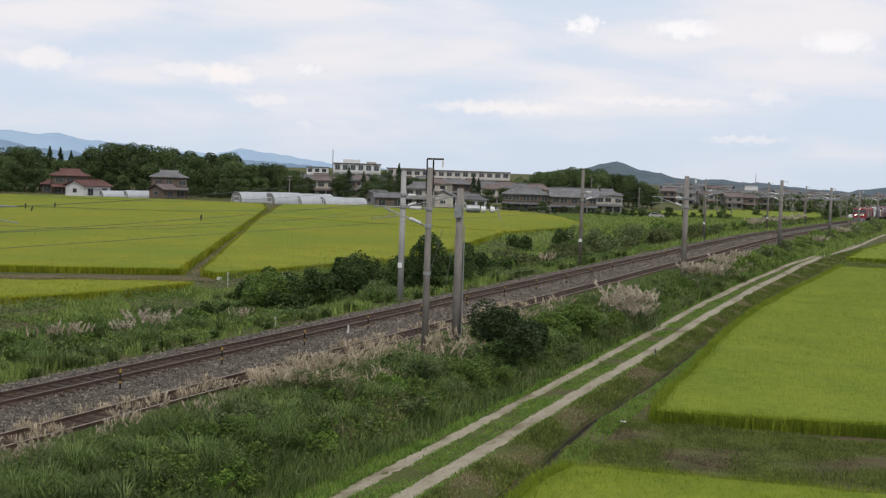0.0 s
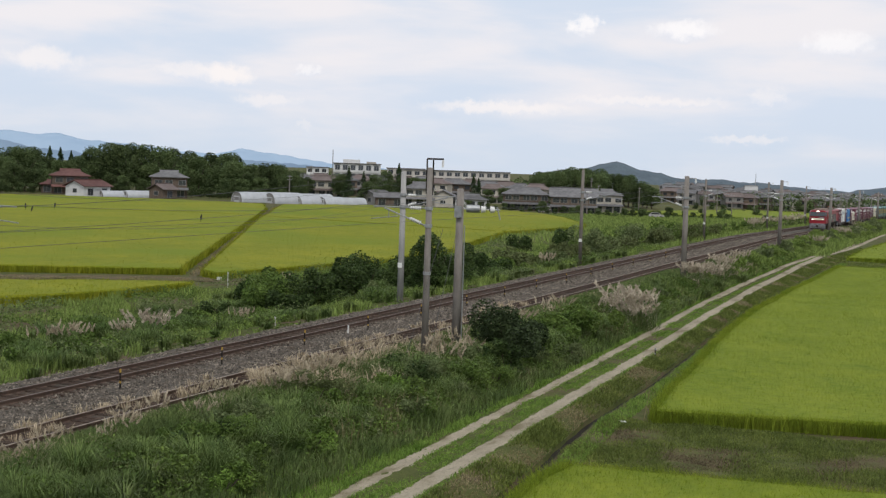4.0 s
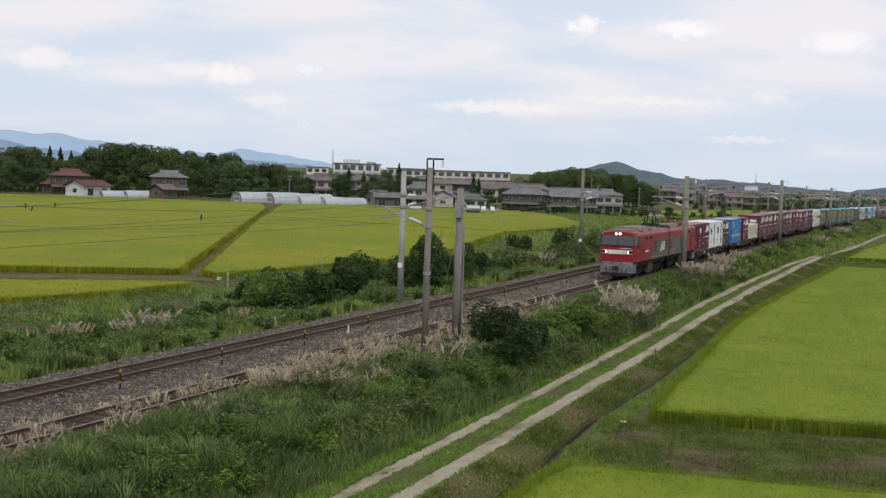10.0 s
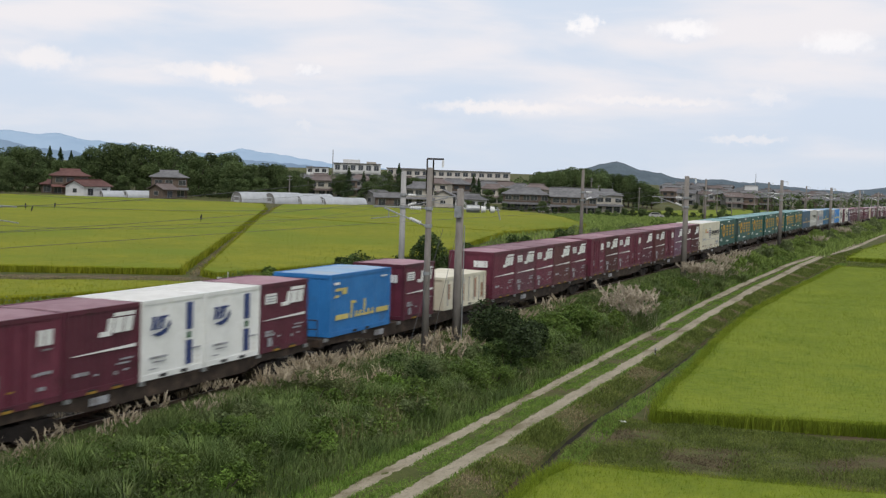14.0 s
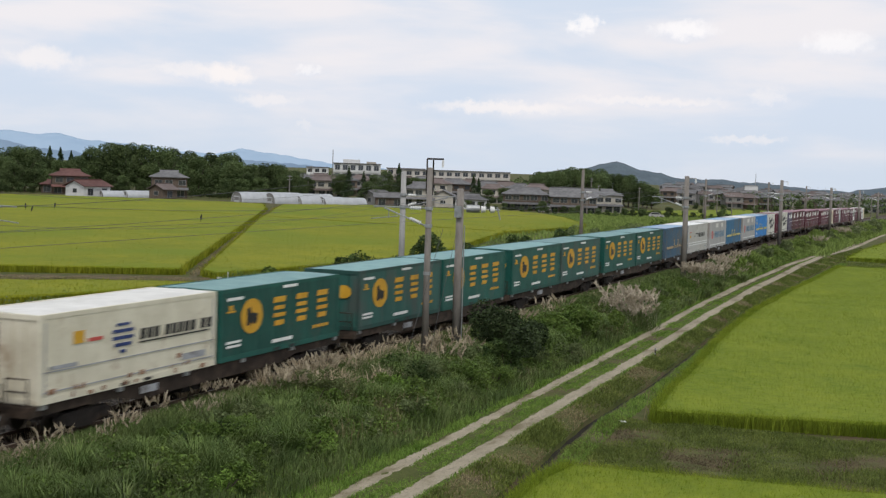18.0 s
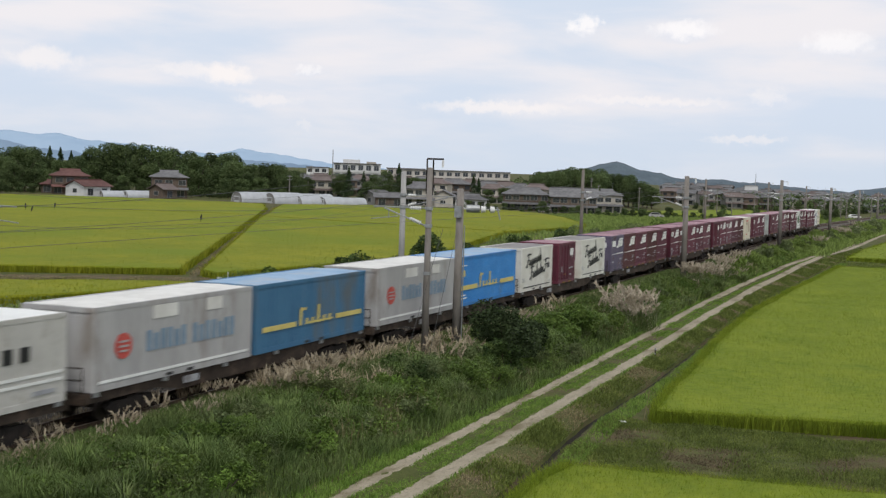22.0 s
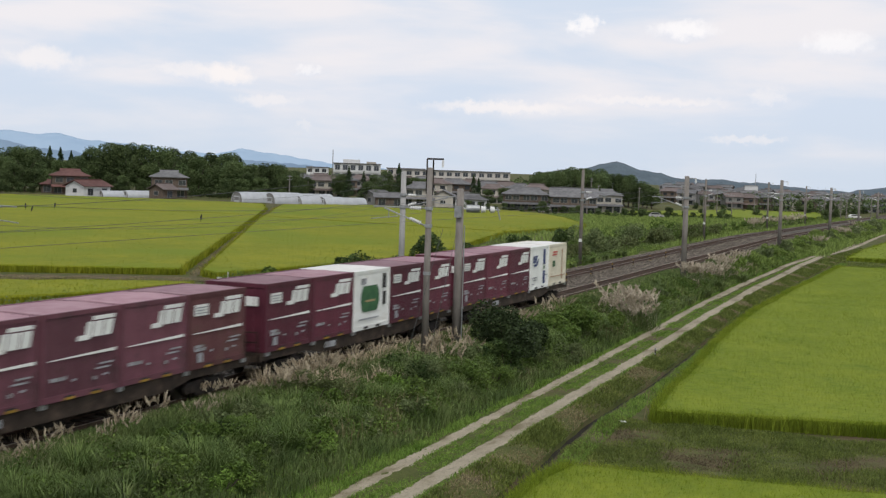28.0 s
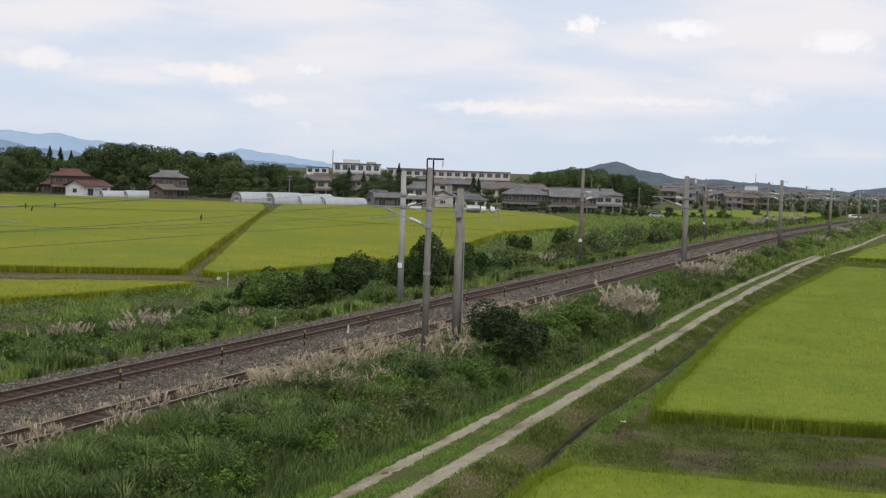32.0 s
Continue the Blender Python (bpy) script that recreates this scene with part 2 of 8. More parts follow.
VERGE = surface("short_bright_grass", (0.115, 0.205, 0.034), (0.215, 0.32, 0.068), 0.9, 0.8, island=0.4, through_light=0.35)
DRYGRASS = surface("dry_grass", (0.16, 0.13, 0.065), (0.29, 0.25, 0.14), 0.8, 0.85, island=0.4, through_light=0.2)
PLUME = surface("pampas_plume", (0.36, 0.3, 0.205), (0.58, 0.51, 0.39), 2.0, 0.95, island=0.3, through_light=0.4)
BARK = surface("bark", (0.05, 0.04, 0.03), (0.11, 0.09, 0.07), 4.0, 0.95, 0.6, 20.0)
CROWN = surface("tree_leaves", (0.05, 0.08, 0.032), (0.125, 0.162, 0.062), 0.12, 0.85, vary=0.35, island=0.5, through_light=0.22)
CONIFER = surface("conifer_needles", (0.028, 0.05, 0.022), (0.06, 0.088, 0.035), 0.2, 0.85, vary=0.25, island=0.5)
DIRT = surface("brown_dirt", (0.085, 0.064, 0.036), (0.14, 0.108, 0.062), 1.5, 0.95, 0.6, 12.0, stain=(0.06, 0.07, 0.024), stain_scale=0.6, stain_at=0.54)
PALEWEED = surface("silvery_weed_leaves", (0.10, 0.135, 0.055), (0.19, 0.225, 0.095), 0.6, 0.8, island=0.4, through_light=0.3)
BRAMBLE = surface("brownish_bramble_leaves", (0.078, 0.098, 0.037), (0.155, 0.18, 0.07), 0.8, 0.75, island=0.5, through_light=0.25)
# lighter than the other weeds: soft sky light is put into the colour
FARGREEN = surface("lightened_weed_leaves", (0.135, 0.2, 0.045), (0.25, 0.32, 0.09), 0.6, 0.8, island=0.4, through_light=0.35)
BLACKLEAF = surface("blackish_bush_leaves", (0.02, 0.034, 0.013), (0.046, 0.066, 0.024), 0.8, 0.7, island=0.5, through_light=0.15)
FARREED = surface("dark_arching_grass", (0.06, 0.105, 0.028), (0.145, 0.2, 0.062), 0.9, 0.75, island=0.5, through_light=0.3)
PLUME_PALE = surface("silvery_plume", (0.38, 0.32, 0.24), (0.62, 0.55, 0.44), 2.0, 0.95, island=0.3, through_light=0.4)
BUNDGRASS = surface("trodden_bund_grass", (0.088, 0.118, 0.028), (0.168, 0.203, 0.05), 0.8, 0.85, island=0.45, through_light=0.3)
STUBBLE = surface("cut_stubble", (0.085, 0.064, 0.04), (0.165, 0.128, 0.08), 0.8, 0.9, island=0.45)
# near-black colour that stands in for the shade inside the ditch
DITCH_SHADE = surface("painted_ditch_shade", (0.014, 0.012, 0.009), (0.03, 0.026, 0.018), 2.0, 0.95, 0.5, 20.0)

# ---- building blocks ----
class Shape:
    """Collects vertices and faces of one mesh."""

    def __init__(self):
        self.v, self.f = [], []

    def add(self, verts, faces):
        n = len(self.v)
        self.v += [tuple(p) for p in verts]
        self.f += [tuple(n + i for i in f) for f in faces]
        return self

    def box(self, x0, x1, y0, y1, z0, z1, c=0.0):
        """A box; c cuts its four upright edges."""
        if c:
            ring = [(x0 + c, y0), (x1 - c, y0), (x1, y0 + c), (x1, y1 - c), (x1 - c, y1), (x0 + c, y1), (x0, y1 - c), (x0, y0 + c)]
        else:
            ring = [(x0, y0), (x1, y0), (x1, y1), (x0, y1)]
        return self.prism(ring, z0, z1)

    def prism(self, ring, z0, z1):
        n = len(ring)
        return self.add([(x, y, z0) for x, y in ring] + [(x, y, z1) for x, y in ring],
                        [tuple(range(n))[::-1], tuple(range(n, 2 * n))] + [(i, (i + 1) % n, n + (i + 1) % n, n + i) for i in range(n)])

    def slab_x(self, ring, x0, x1):
        """A profile in y, z drawn out along x."""
        n = len(ring)
        return self.add([(x0, y, z) for y, z in ring] + [(x1, y, z) for y, z in ring],
                        [tuple(range(n))[::-1], tuple(range(n, 2 * n))] + [(i, (i + 1) % n, n + (i + 1) % n, n + i) for i in range(n)])

    def slab_y(self, ring, y0, y1):
        """A profile in x, z drawn out along y."""
        n = len(ring)
        return self.add([(x, y0, z) for x, z in ring] + [(x, y1, z) for x, z in ring],
                        [tuple(range(n)), tuple(range(n, 2 * n))[::-1]] + [(n + i, n + (i + 1) % n, (i + 1) % n, i) for i in range(n)])

    def rod(self, a, b, r0, r1=None, seg=8):
        a, b = Vector(a), Vector(b)
        r1 = r0 if r1 is None else r1
        d = (b - a).normalized()
        p = d.orthogonal().normalized()
        q = d.cross(p)
        ring = [p * math.cos(2 * math.pi * i / seg) + q * math.sin(2 * math.pi * i / seg) for i in range(seg)]
        return self.add([a + o * r0 for o in ring] + [b + o * r1 for o in ring],
                        [tuple(range(seg))[::-1], tuple(range(seg, 2 * seg))] + [(i, (i + 1) % seg, seg + (i + 1) % seg, seg + i) for i in range(seg)])

    def mesh(self, name, material, smooth=False):
        me = bpy.data.meshes.new(name)
        me.from_pydata(self.v, [], self.f)
        me.materials.append(material)
        if smooth:
            me.polygons.foreach_set("use_smooth", [True] * len(me.polygons))
        me.update()
        return me


def put(name, shape, material, m=None, smooth=False):
    ob = new(name, shape.mesh(name, material, smooth))
    if m is not None:
        ob.matrix_basis = m
    return ob


def part(name, shape, material, parent, label="", smooth=False, bevel=0.0):
    ob = put(name, shape, material, None, smooth)
    ob.parent = parent
    if label:
        ob["label"] = label
    if bevel:
        mod = ob.modifiers.new("edge", "BEVEL")
        mod.width, mod.segments, mod.limit_method = bevel, 2, "ANGLE"
    return ob


def thing(name, m, label, category, group=""):
    ob = new(name)
    ob.matrix_basis = m
    return tagged(ob, label, category, group)


def array_mesh(name, verts, faces, material):
    """A mesh from arrays: verts (n, 3) and triangles or quads (m, k)."""
    me = bpy.data.meshes.new(name)
    n, (m, k) = len(verts), faces.shape
    me.vertices.add(n)
    me.vertices.foreach_set("co", np.ascontiguousarray(verts, dtype=np.float32).ravel())
    me.loops.add(m * k)
    me.loops.foreach_set("vertex_index", np.ascontiguousarray(faces, dtype=np.int32).ravel())
    me.polygons.add(m)
    me.polygons.foreach_set("loop_start", np.arange(m, dtype=np.int32) * k)
    me.materials.append(material)
    me.update(calc_edges=True)
    return me


RNG = np.random.default_rng(7)


def blades(base, height, width, lean=0.35, droop=0.5):
    """Bent grass blades at the points base (n, 3): vertices and triangles."""
    n = len(base)
    a = RNG.uniform(0, 2 * np.pi, n)
    side = np.stack([np.cos(a), np.sin(a), np.zeros(n)], 1)
    b = RNG.uniform(0, 2 * np.pi, n)
    out = np.stack([np.cos(b), np.sin(b), np.zeros(n)], 1)
    h, w = np.broadcast_to(height, n)[:, None], np.broadcast_to(width, n)[:, None]
    l = RNG.uniform(0.2, 1.0, n)[:, None] * lean
    up = np.array([[0, 0, 1.0]])
    mid = base + up * h * 0.6 + out * h * l * 0.45
    tip = base + up * h * (1 - droop * l) + out * h * l * 1.3
    verts = np.stack([base - side * w * 0.5, base + side * w * 0.5, mid + side * w * 0.42, mid - side * w * 0.42, tip], 1).reshape(-1, 3)
    i = np.arange(n)[:, None] * 5
    tris = np.concatenate([i + [[0, 1, 2]], i + [[0, 2, 3]], i + [[3, 2, 4]]], 1).reshape(-1, 3)
    return verts, tris


def leaves(centre, size, flat=0.5):
    """Diamond leaves at the points centre (n, 3), turned every way."""
    n = len(centre)
    d = RNG.normal(size=(n, 3))
    d[:, 2] *= flat
    d /= np.linalg.norm(d, axis=1, keepdims=True)
    e = np.cross(d, RNG.normal(size=(n, 3)))
    e /= np.linalg.norm(e, axis=1, keepdims=True)
    s = np.broadcast_to(size, n)[:, None] * RNG.uniform(0.6, 1.3, n)[:, None]
    verts = np.stack([centre - d * s, centre + e * s * 0.55, centre + d * s, centre - e * s * 0.55], 1).reshape(-1, 3)
    i = np.arange(n)[:, None] * 4
    return verts, (i + [[0, 1, 2, 3]])


def dip(x):
    """How far the line sinks on its way out."""
    x = np.asarray(x, dtype=float)
    return 0.0114 * np.where(x < 170, 0, np.where(x < 220, (x - 170) ** 2 / 100, np.minimum(x, 620) - 195))


# the farm track's middle and the ditch, from the bridge outwards
ROAD = [(18, -9.35), (35, -9.08), (43, -8.85), (51, -8.6), (66, -8.3), (82, -7.75), (94, -7.38), (107, -7.0), (120, -6.8), (135, -6.72), (158, -6.6), (176, -6.95), (206, -8.25), (235, -8.1), (253, -7.7), (290, -7.4), (330, -9.5), (420, -17)]
DITCH = [(18, -12.9), (39, -11.93), (45, -11.6), (48, -11.33), (53, -11.02), (63, -11.0), (71, -10.7), (82, -10.28), (95, -9.8), (103, -9.5), (120, -9.5), (160, -9.9), (215, -10.9), (300, -11.0), (420, -21)]
FAR_Y = np.array([-1.9, 6.1, 6.6, 9.0, 13.0, 20.0, 60.0, 140.0])
FAR_Z = np.array([-0.5, -0.5, -0.45, -0.62, -1.35, -1.75, -1.8, -1.9])


def along(line, x):
    return np.interp(x, [p[0] for p in line], [p[1] for p in line])


def road_y(x):
    return along(ROAD, x)


def ground_z(x, y):
    x, y = np.broadcast_arrays(np.asarray(x, dtype=float), np.asarray(y, dtype=float))
    w = np.clip((150 - np.abs(y)) / 90, 0, 1)
    road, ditch = road_y(x), along(DITCH, x)
    z = np.interp(y, FAR_Y, FAR_Z)
    # bank from the track road up to the line
    foot = road + 1.5
    bank = np.interp((y - foot) / (-2.5 - foot), [0.0, 0.15, 0.6, 1.0], [-1.45, -1.28, -0.72, -0.42])
    z = np.where((y < -2.5) & (y >= foot), bank, np.where((y >= -2.5) & (y < -1.9), -0.42 - 0.08 * (y + 2.5) / 0.6, z))
    z = np.where((y < foot) & (y >= road - 1.5), -1.45, z)
    # slope to the ditch, the ditch, and the field beyond
    edge = road - 1.5
    slope = -1.45 - 0.33 * np.clip((edge - y) / np.maximum(edge - (ditch + 0.23), 0.2), 0, 1)
    wide = 0.09 * np.clip((66 - x) / 15, 0, 1)
    z = np.where((y < edge) & (y >= ditch + 0.19 + wide), slope, z)
    z = np.where((y < ditch + 0.19 + wide) & (y >= ditch - 0.1), -2.6, z)
    z = np.where(y < ditch - 0.1, np.interp(ditch - 0.1 - y, [0.0, 0.1, 2.0, 400.0], [-1.9, -1.66, -1.75, -1.9]), z)
    fall = np.clip(x - 620, 0, 5000) * 0.009 * np.clip((700 - y) / 500, 0, 1) - np.interp(x, [560, 700, 900, 1100, 1500], [0, 0.8, 4.0, 5, 5]) * np.clip((260 - np.abs(y)) / 110, 0, 1)
    return z - dip(x) * w - fall


def bed_z(x, y):
    """Top of the ground or of the ballast on it."""
    x, y = np.broadcast_arrays(np.asarray(x, dtype=float), np.asarray(y, dtype=float))
    bed = np.interp(y, [-2.75, -2.1, -1.5, 5.9, 6.55, 7.4], [-0.62, -0.36, -0.17, -0.17, -0.2, -0.66]) - dip(x)
    return np.where((y > -2.75) & (y < 7.3), np.maximum(bed, ground_z(x, y)), ground_z(x, y))

# ---- ground, line, track road ----
def build_ground():
    xs = np.concatenate([np.array([-600, -200, -80, -30, 0, 10]), np.arange(18, 120, 0.5), np.arange(120, 260, 2.0), np.arange(260, 640, 10.0), np.array([700, 800, 1000, 1400, 2000, 2600, 3300, 4300])])
    ys = np.concatenate([np.array([-2500, -900, -400, -150, -60, -35, -25, -20, -17]), np.array([-15.5, -14.5, -13.6]), np.arange(-13.0, -10.3, 0.1), np.arange(-10.3, -1.8, 0.3), np.array([0, 2.2, 4.4]), np.arange(6.1, 32, 0.7), np.arange(33, 60, 3.0), np.arange(60, 330, 15.0), np.array([400, 600, 1000, 2000, 4300])])
    gx, gy = np.meshgrid(xs, ys)
    gz = ground_z(gx, gy)
    rough = np.where((gy > road_y(gx) + 1.7) & (gy < -2.4) | (gy > 6.5) & (gy < 30), 0.06, 0.012)
    gz = gz + rough * RNG.normal(size=gz.shape)
    v = np.stack([gx, gy, gz], -1).reshape(-1, 3)
    nx, ny = len(xs), len(ys)
    i, j = np.meshgrid(np.arange(nx - 1), np.arange(ny - 1))
    a = (j * nx + i).ravel()
    f = np.stack([a, a + 1, a + nx + 1, a + nx], 1)
    tagged(new("ground", array_mesh("ground", v, f, EARTH)), "grassy earth ground sloping from the railway to fields", "ground", kind="structure")


def sweep(name, section, xs, material, closed=True, jitter=0.0):
    """A section in y, z drawn along the line, sinking with it."""
    s = Shape()
    n = len(section)
    for k, x in enumerate(xs):
        s.v += [(float(x), y + random.uniform(-jitter, jitter), z - float(dip(x)) + random.uniform(-jitter, jitter)) for y, z in section]
    last = n if closed else n - 1
    for k in range(len(xs) - 1):
        s.f += [(k * n + i, k * n + (i + 1) % n, (k + 1) * n + (i + 1) % n, (k + 1) * n + i) for i in range(last)]
    return s


TRACKS = (0.0, 4.4)
LINE_X = list(range(10, 170, 5)) + list(range(170, 640, 10))


def build_line():
    xs = list(np.arange(10, 130, 0.5)) + list(np.arange(130, 640, 6.0))
    bed = sweep("ballast_bed", [(-2.75, -0.62), (-2.1, -0.36), (-1.5, -0.17), (-0.45, -0.16), (0.45, -0.16), (1.5, -0.16), (2.2, -0.2), (2.9, -0.16), (3.95, -0.16), (4.85, -0.16), (5.9, -0.16), (6.55, -0.19), (7.4, -0.66)], xs, BALLAST, closed=False, jitter=0.03)
    bed.f = [f[::-1] for f in bed.f]
    tagged(put("ballast_bed", bed, BALLAST), "grey-brown crushed stone ballast under two tracks", "ballast", kind="structure")
    # rust-stained stone between the rails
    for y in TRACKS:
        strip = sweep("stained_stone", [(y - 0.95, -0.158), (y - 0.4, -0.138), (y + 0.4, -0.138), (y + 0.95, -0.158)], xs, RUSTBED, closed=False, jitter=0.014)
        strip.f = [f[::-1] for f in strip.f]
        tagged(part("stained_stone", strip, RUSTBED, bpy.data.objects["ballast_bed"], "rust-brown stained stone between the rails"), kind="stuff")
    web = [(-0.065, -0.155), (0.065, -0.155), (0.065, -0.135), (0.012, -0.12), (0.012, -0.045), (0.034, -0.035), (0.034, -0.004), (-0.034, -0.004), (-0.034, -0.035), (-0.012, -0.045), (-0.012, -0.12), (-0.065, -0.135)]
    head = [(-0.03, -0.01), (0.03, -0.01), (0.03, 0.003), (-0.03, 0.003)]
    for y in TRACKS:
        for side in (-0.567, 0.567):
            rail = put("rail", sweep("rail", [(p + y + side, z) for p, z in web], LINE_X, RUSTY), RUSTY)
            tagged(rail, "rust-brown steel rail with a worn running edge", "rail", "rails of the two tracks", "structure")
            part("rail_head", sweep("rail_head", [(p + y + side, z) for p, z in head], LINE_X, RAILHEAD), DULLHEAD if y else RAILHEAD, rail)
    # sleepers: those near the bridge one by one, the rest as one piece
    tie = Shape()
    tie.slab_x([(-1.05, -0.26), (1.05, -0.26), (1.05, -0.14), (0.95, -0.118), (-0.95, -0.118), (-1.05, -0.14)], -0.115, 0.115)
    shared = tie.mesh("sleeper", TIE)
    rest = Shape()
    bed_ob = bpy.data.objects["ballast_bed"]
    for y in TRACKS:
        for k in range(560):
            x = 14 + k * 0.62
            if 20 < x < 106:
                ob = new("sleeper", shared)
                ob.parent = bed_ob
                ob.location = (x, y + random.uniform(-0.03, 0.03), 0)
            else:
                z = -float(dip(x))
                rest.add([(px + x, py + y, pz + z) for px, py, pz in tie.v], tie.f)
    tagged(part("far_sleepers", rest, TIE, bed_ob), kind="stuff")
    # loose stones on the shoulders and between the tracks
    n = 70000
    x = 16 + 200 * RNG.random(n) ** 1.9
    y = np.where(RNG.random(n) < 0.62, RNG.uniform(0.7, 3.7, n), RNG.choice([-1.5, 5.9], n) + RNG.normal(size=n) * 0.45)
    z = np.interp(y, [-2.75, -2.1, -1.5, 1.5, 2.2, 2.9, 5.9, 6.55, 7.4], [-0.6, -0.35, -0.16, -0.15, -0.19, -0.15, -0.15, -0.18, -0.64])
    c = np.stack([x, y, z - dip(x)], 1)
    s = (RNG.uniform(0.022, 0.055, n) * (1 + 0.006 * (x - 16)))[:, None, None]
    corners = np.array([[1, 0, 0], [0, 1, 0], [-1, 0, 0], [0, -1, 0], [0, 0, 0.9]])[None] * s * RNG.uniform(0.6, 1.2, (n, 5, 1))
    v = (c[:, None] + corners + np.array([0, 0, 0.004])).reshape(-1, 3)
    i = np.arange(n)[:, None] * 5
    f = np.concatenate([i + [[0, 1, 4]], i + [[1, 2, 4]], i + [[2, 3, 4]], i + [[3, 0, 4]]], 1).reshape(-1, 3)
    st = tagged(new("loose_stones", array_mesh("loose_stones", v, f, STONES)), kind="stuff")
    st.parent = bed_ob


def build_road():
    xs = np.concatenate([np.arange(18, 130, 0.25), np.arange(130, 420, 3.0)])
    for k, (side, half) in enumerate(((1, 0.2), (-1, 0.27))):
        s = Shape()
        for x in xs:
            x = float(x)
            y = float(road_y(x)) + side * float(np.interp(x, [60, 110, 150, 172, 230, 260], [0.77, 0.8, 0.7, 0.4, 0.5, 0.6])) + 0.05 * math.sin(x * 0.21 + k)
            z = float(ground_z(x, y)) + 0.03 + 0.05 * min(1.0, max(0.0, (x - 70) / 60))
            a = half + 0.05 * noise.noise(Vector((x * 0.35, k, 0))) + random.uniform(-0.05, 0.05)
            b = half + 0.05 * noise.noise(Vector((x * 0.35, k + 7, 0))) + random.uniform(-0.05, 0.05)
            s.v += [(x, y - a - 0.1, z - 0.06), (x, y - a, z), (x, y, z - 0.012), (x, y + b, z), (x, y + b + 0.1, z - 0.06)]
        for i in range(len(xs) - 1):
            s.f += [(i * 5 + j, (i + 1) * 5 + j, (i + 1) * 5 + j + 1, i * 5 + j + 1) for j in range(4)]
        tagged(put("wheel_track_%d" % (k + 1), s, GRAVEL), "pale gravel wheel rut of a farm track", "farm track", kind="structure")
    # dark strip laid in the ditch: its deep shade is painted, not cast
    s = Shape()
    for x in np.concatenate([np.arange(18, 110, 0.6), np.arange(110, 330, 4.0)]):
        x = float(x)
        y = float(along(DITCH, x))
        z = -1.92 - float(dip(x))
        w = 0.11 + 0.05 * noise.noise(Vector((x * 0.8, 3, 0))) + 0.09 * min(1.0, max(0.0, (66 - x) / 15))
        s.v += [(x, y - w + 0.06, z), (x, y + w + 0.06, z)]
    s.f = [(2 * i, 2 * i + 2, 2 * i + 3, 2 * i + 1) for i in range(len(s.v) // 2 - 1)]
    tagged(put("ditch_shade_strip", s, DITCH_SHADE), "dark strip painted as the shade in the narrow ditch beside the farm track", "ditch", kind="structure")
    # bare earth paths round the paddies beyond the line
    for k, (pts, half) in enumerate((([(70, 78), (92.0, 45.6), (95.6, 40.0), (99.3, 33.4), (99.8, 31.0)], 2.0), ([(99, 33.6), (102, 35.0), (175, 69.6), (222, 91.6), (262, 110.2), (290, 123)], 0.3), ([(98, 30.6), (110, 29.3), (126, 26.0)], 0.6))):
        s = Shape()
        prev = None
        for (ax, ay), (bx, by) in zip(pts, pts[1:]):
            n = max(2, int(math.hypot(bx - ax, by - ay) / 1.5))
            d = Vector((bx - ax, by - ay)).normalized()
            for i in range(n + 1):
                x, y = ax + (bx - ax) * i / n, ay + (by - ay) * i / n
                h = half * random.uniform(0.8, 1.15)
                z = float(ground_z(x, y)) + 0.05
                s.v += [(x - d.y * h, y + d.x * h, z), (x + d.y * h, y - d.x * h, z)]
        m = len(s.v) // 2
        s.f = [(2 * i, 2 * i + 1, 2 * i + 3, 2 * i + 2) for i in range(m - 1)]
        tagged(put("earth_path_%d" % (k + 1), s, DIRT), "bare brown earth path between rice paddies", "path", kind="structure")


build_ground()
build_line()
build_road()


# ---- rice fields ----
def inside(poly, x, y):
    """Which points lie in the polygon."""
    res = np.zeros(x.shape, bool)
    n = len(poly)
    for i in range(n):
        (x0, y0), (x1, y1) = poly[i], poly[(i + 1) % n]
        cross = ((y0 > y) != (y1 > y)) & (x < (x1 - x0) * (y - y0) / ((y1 - y0) or 1e-9) + x0)
        res ^= cross
    return res


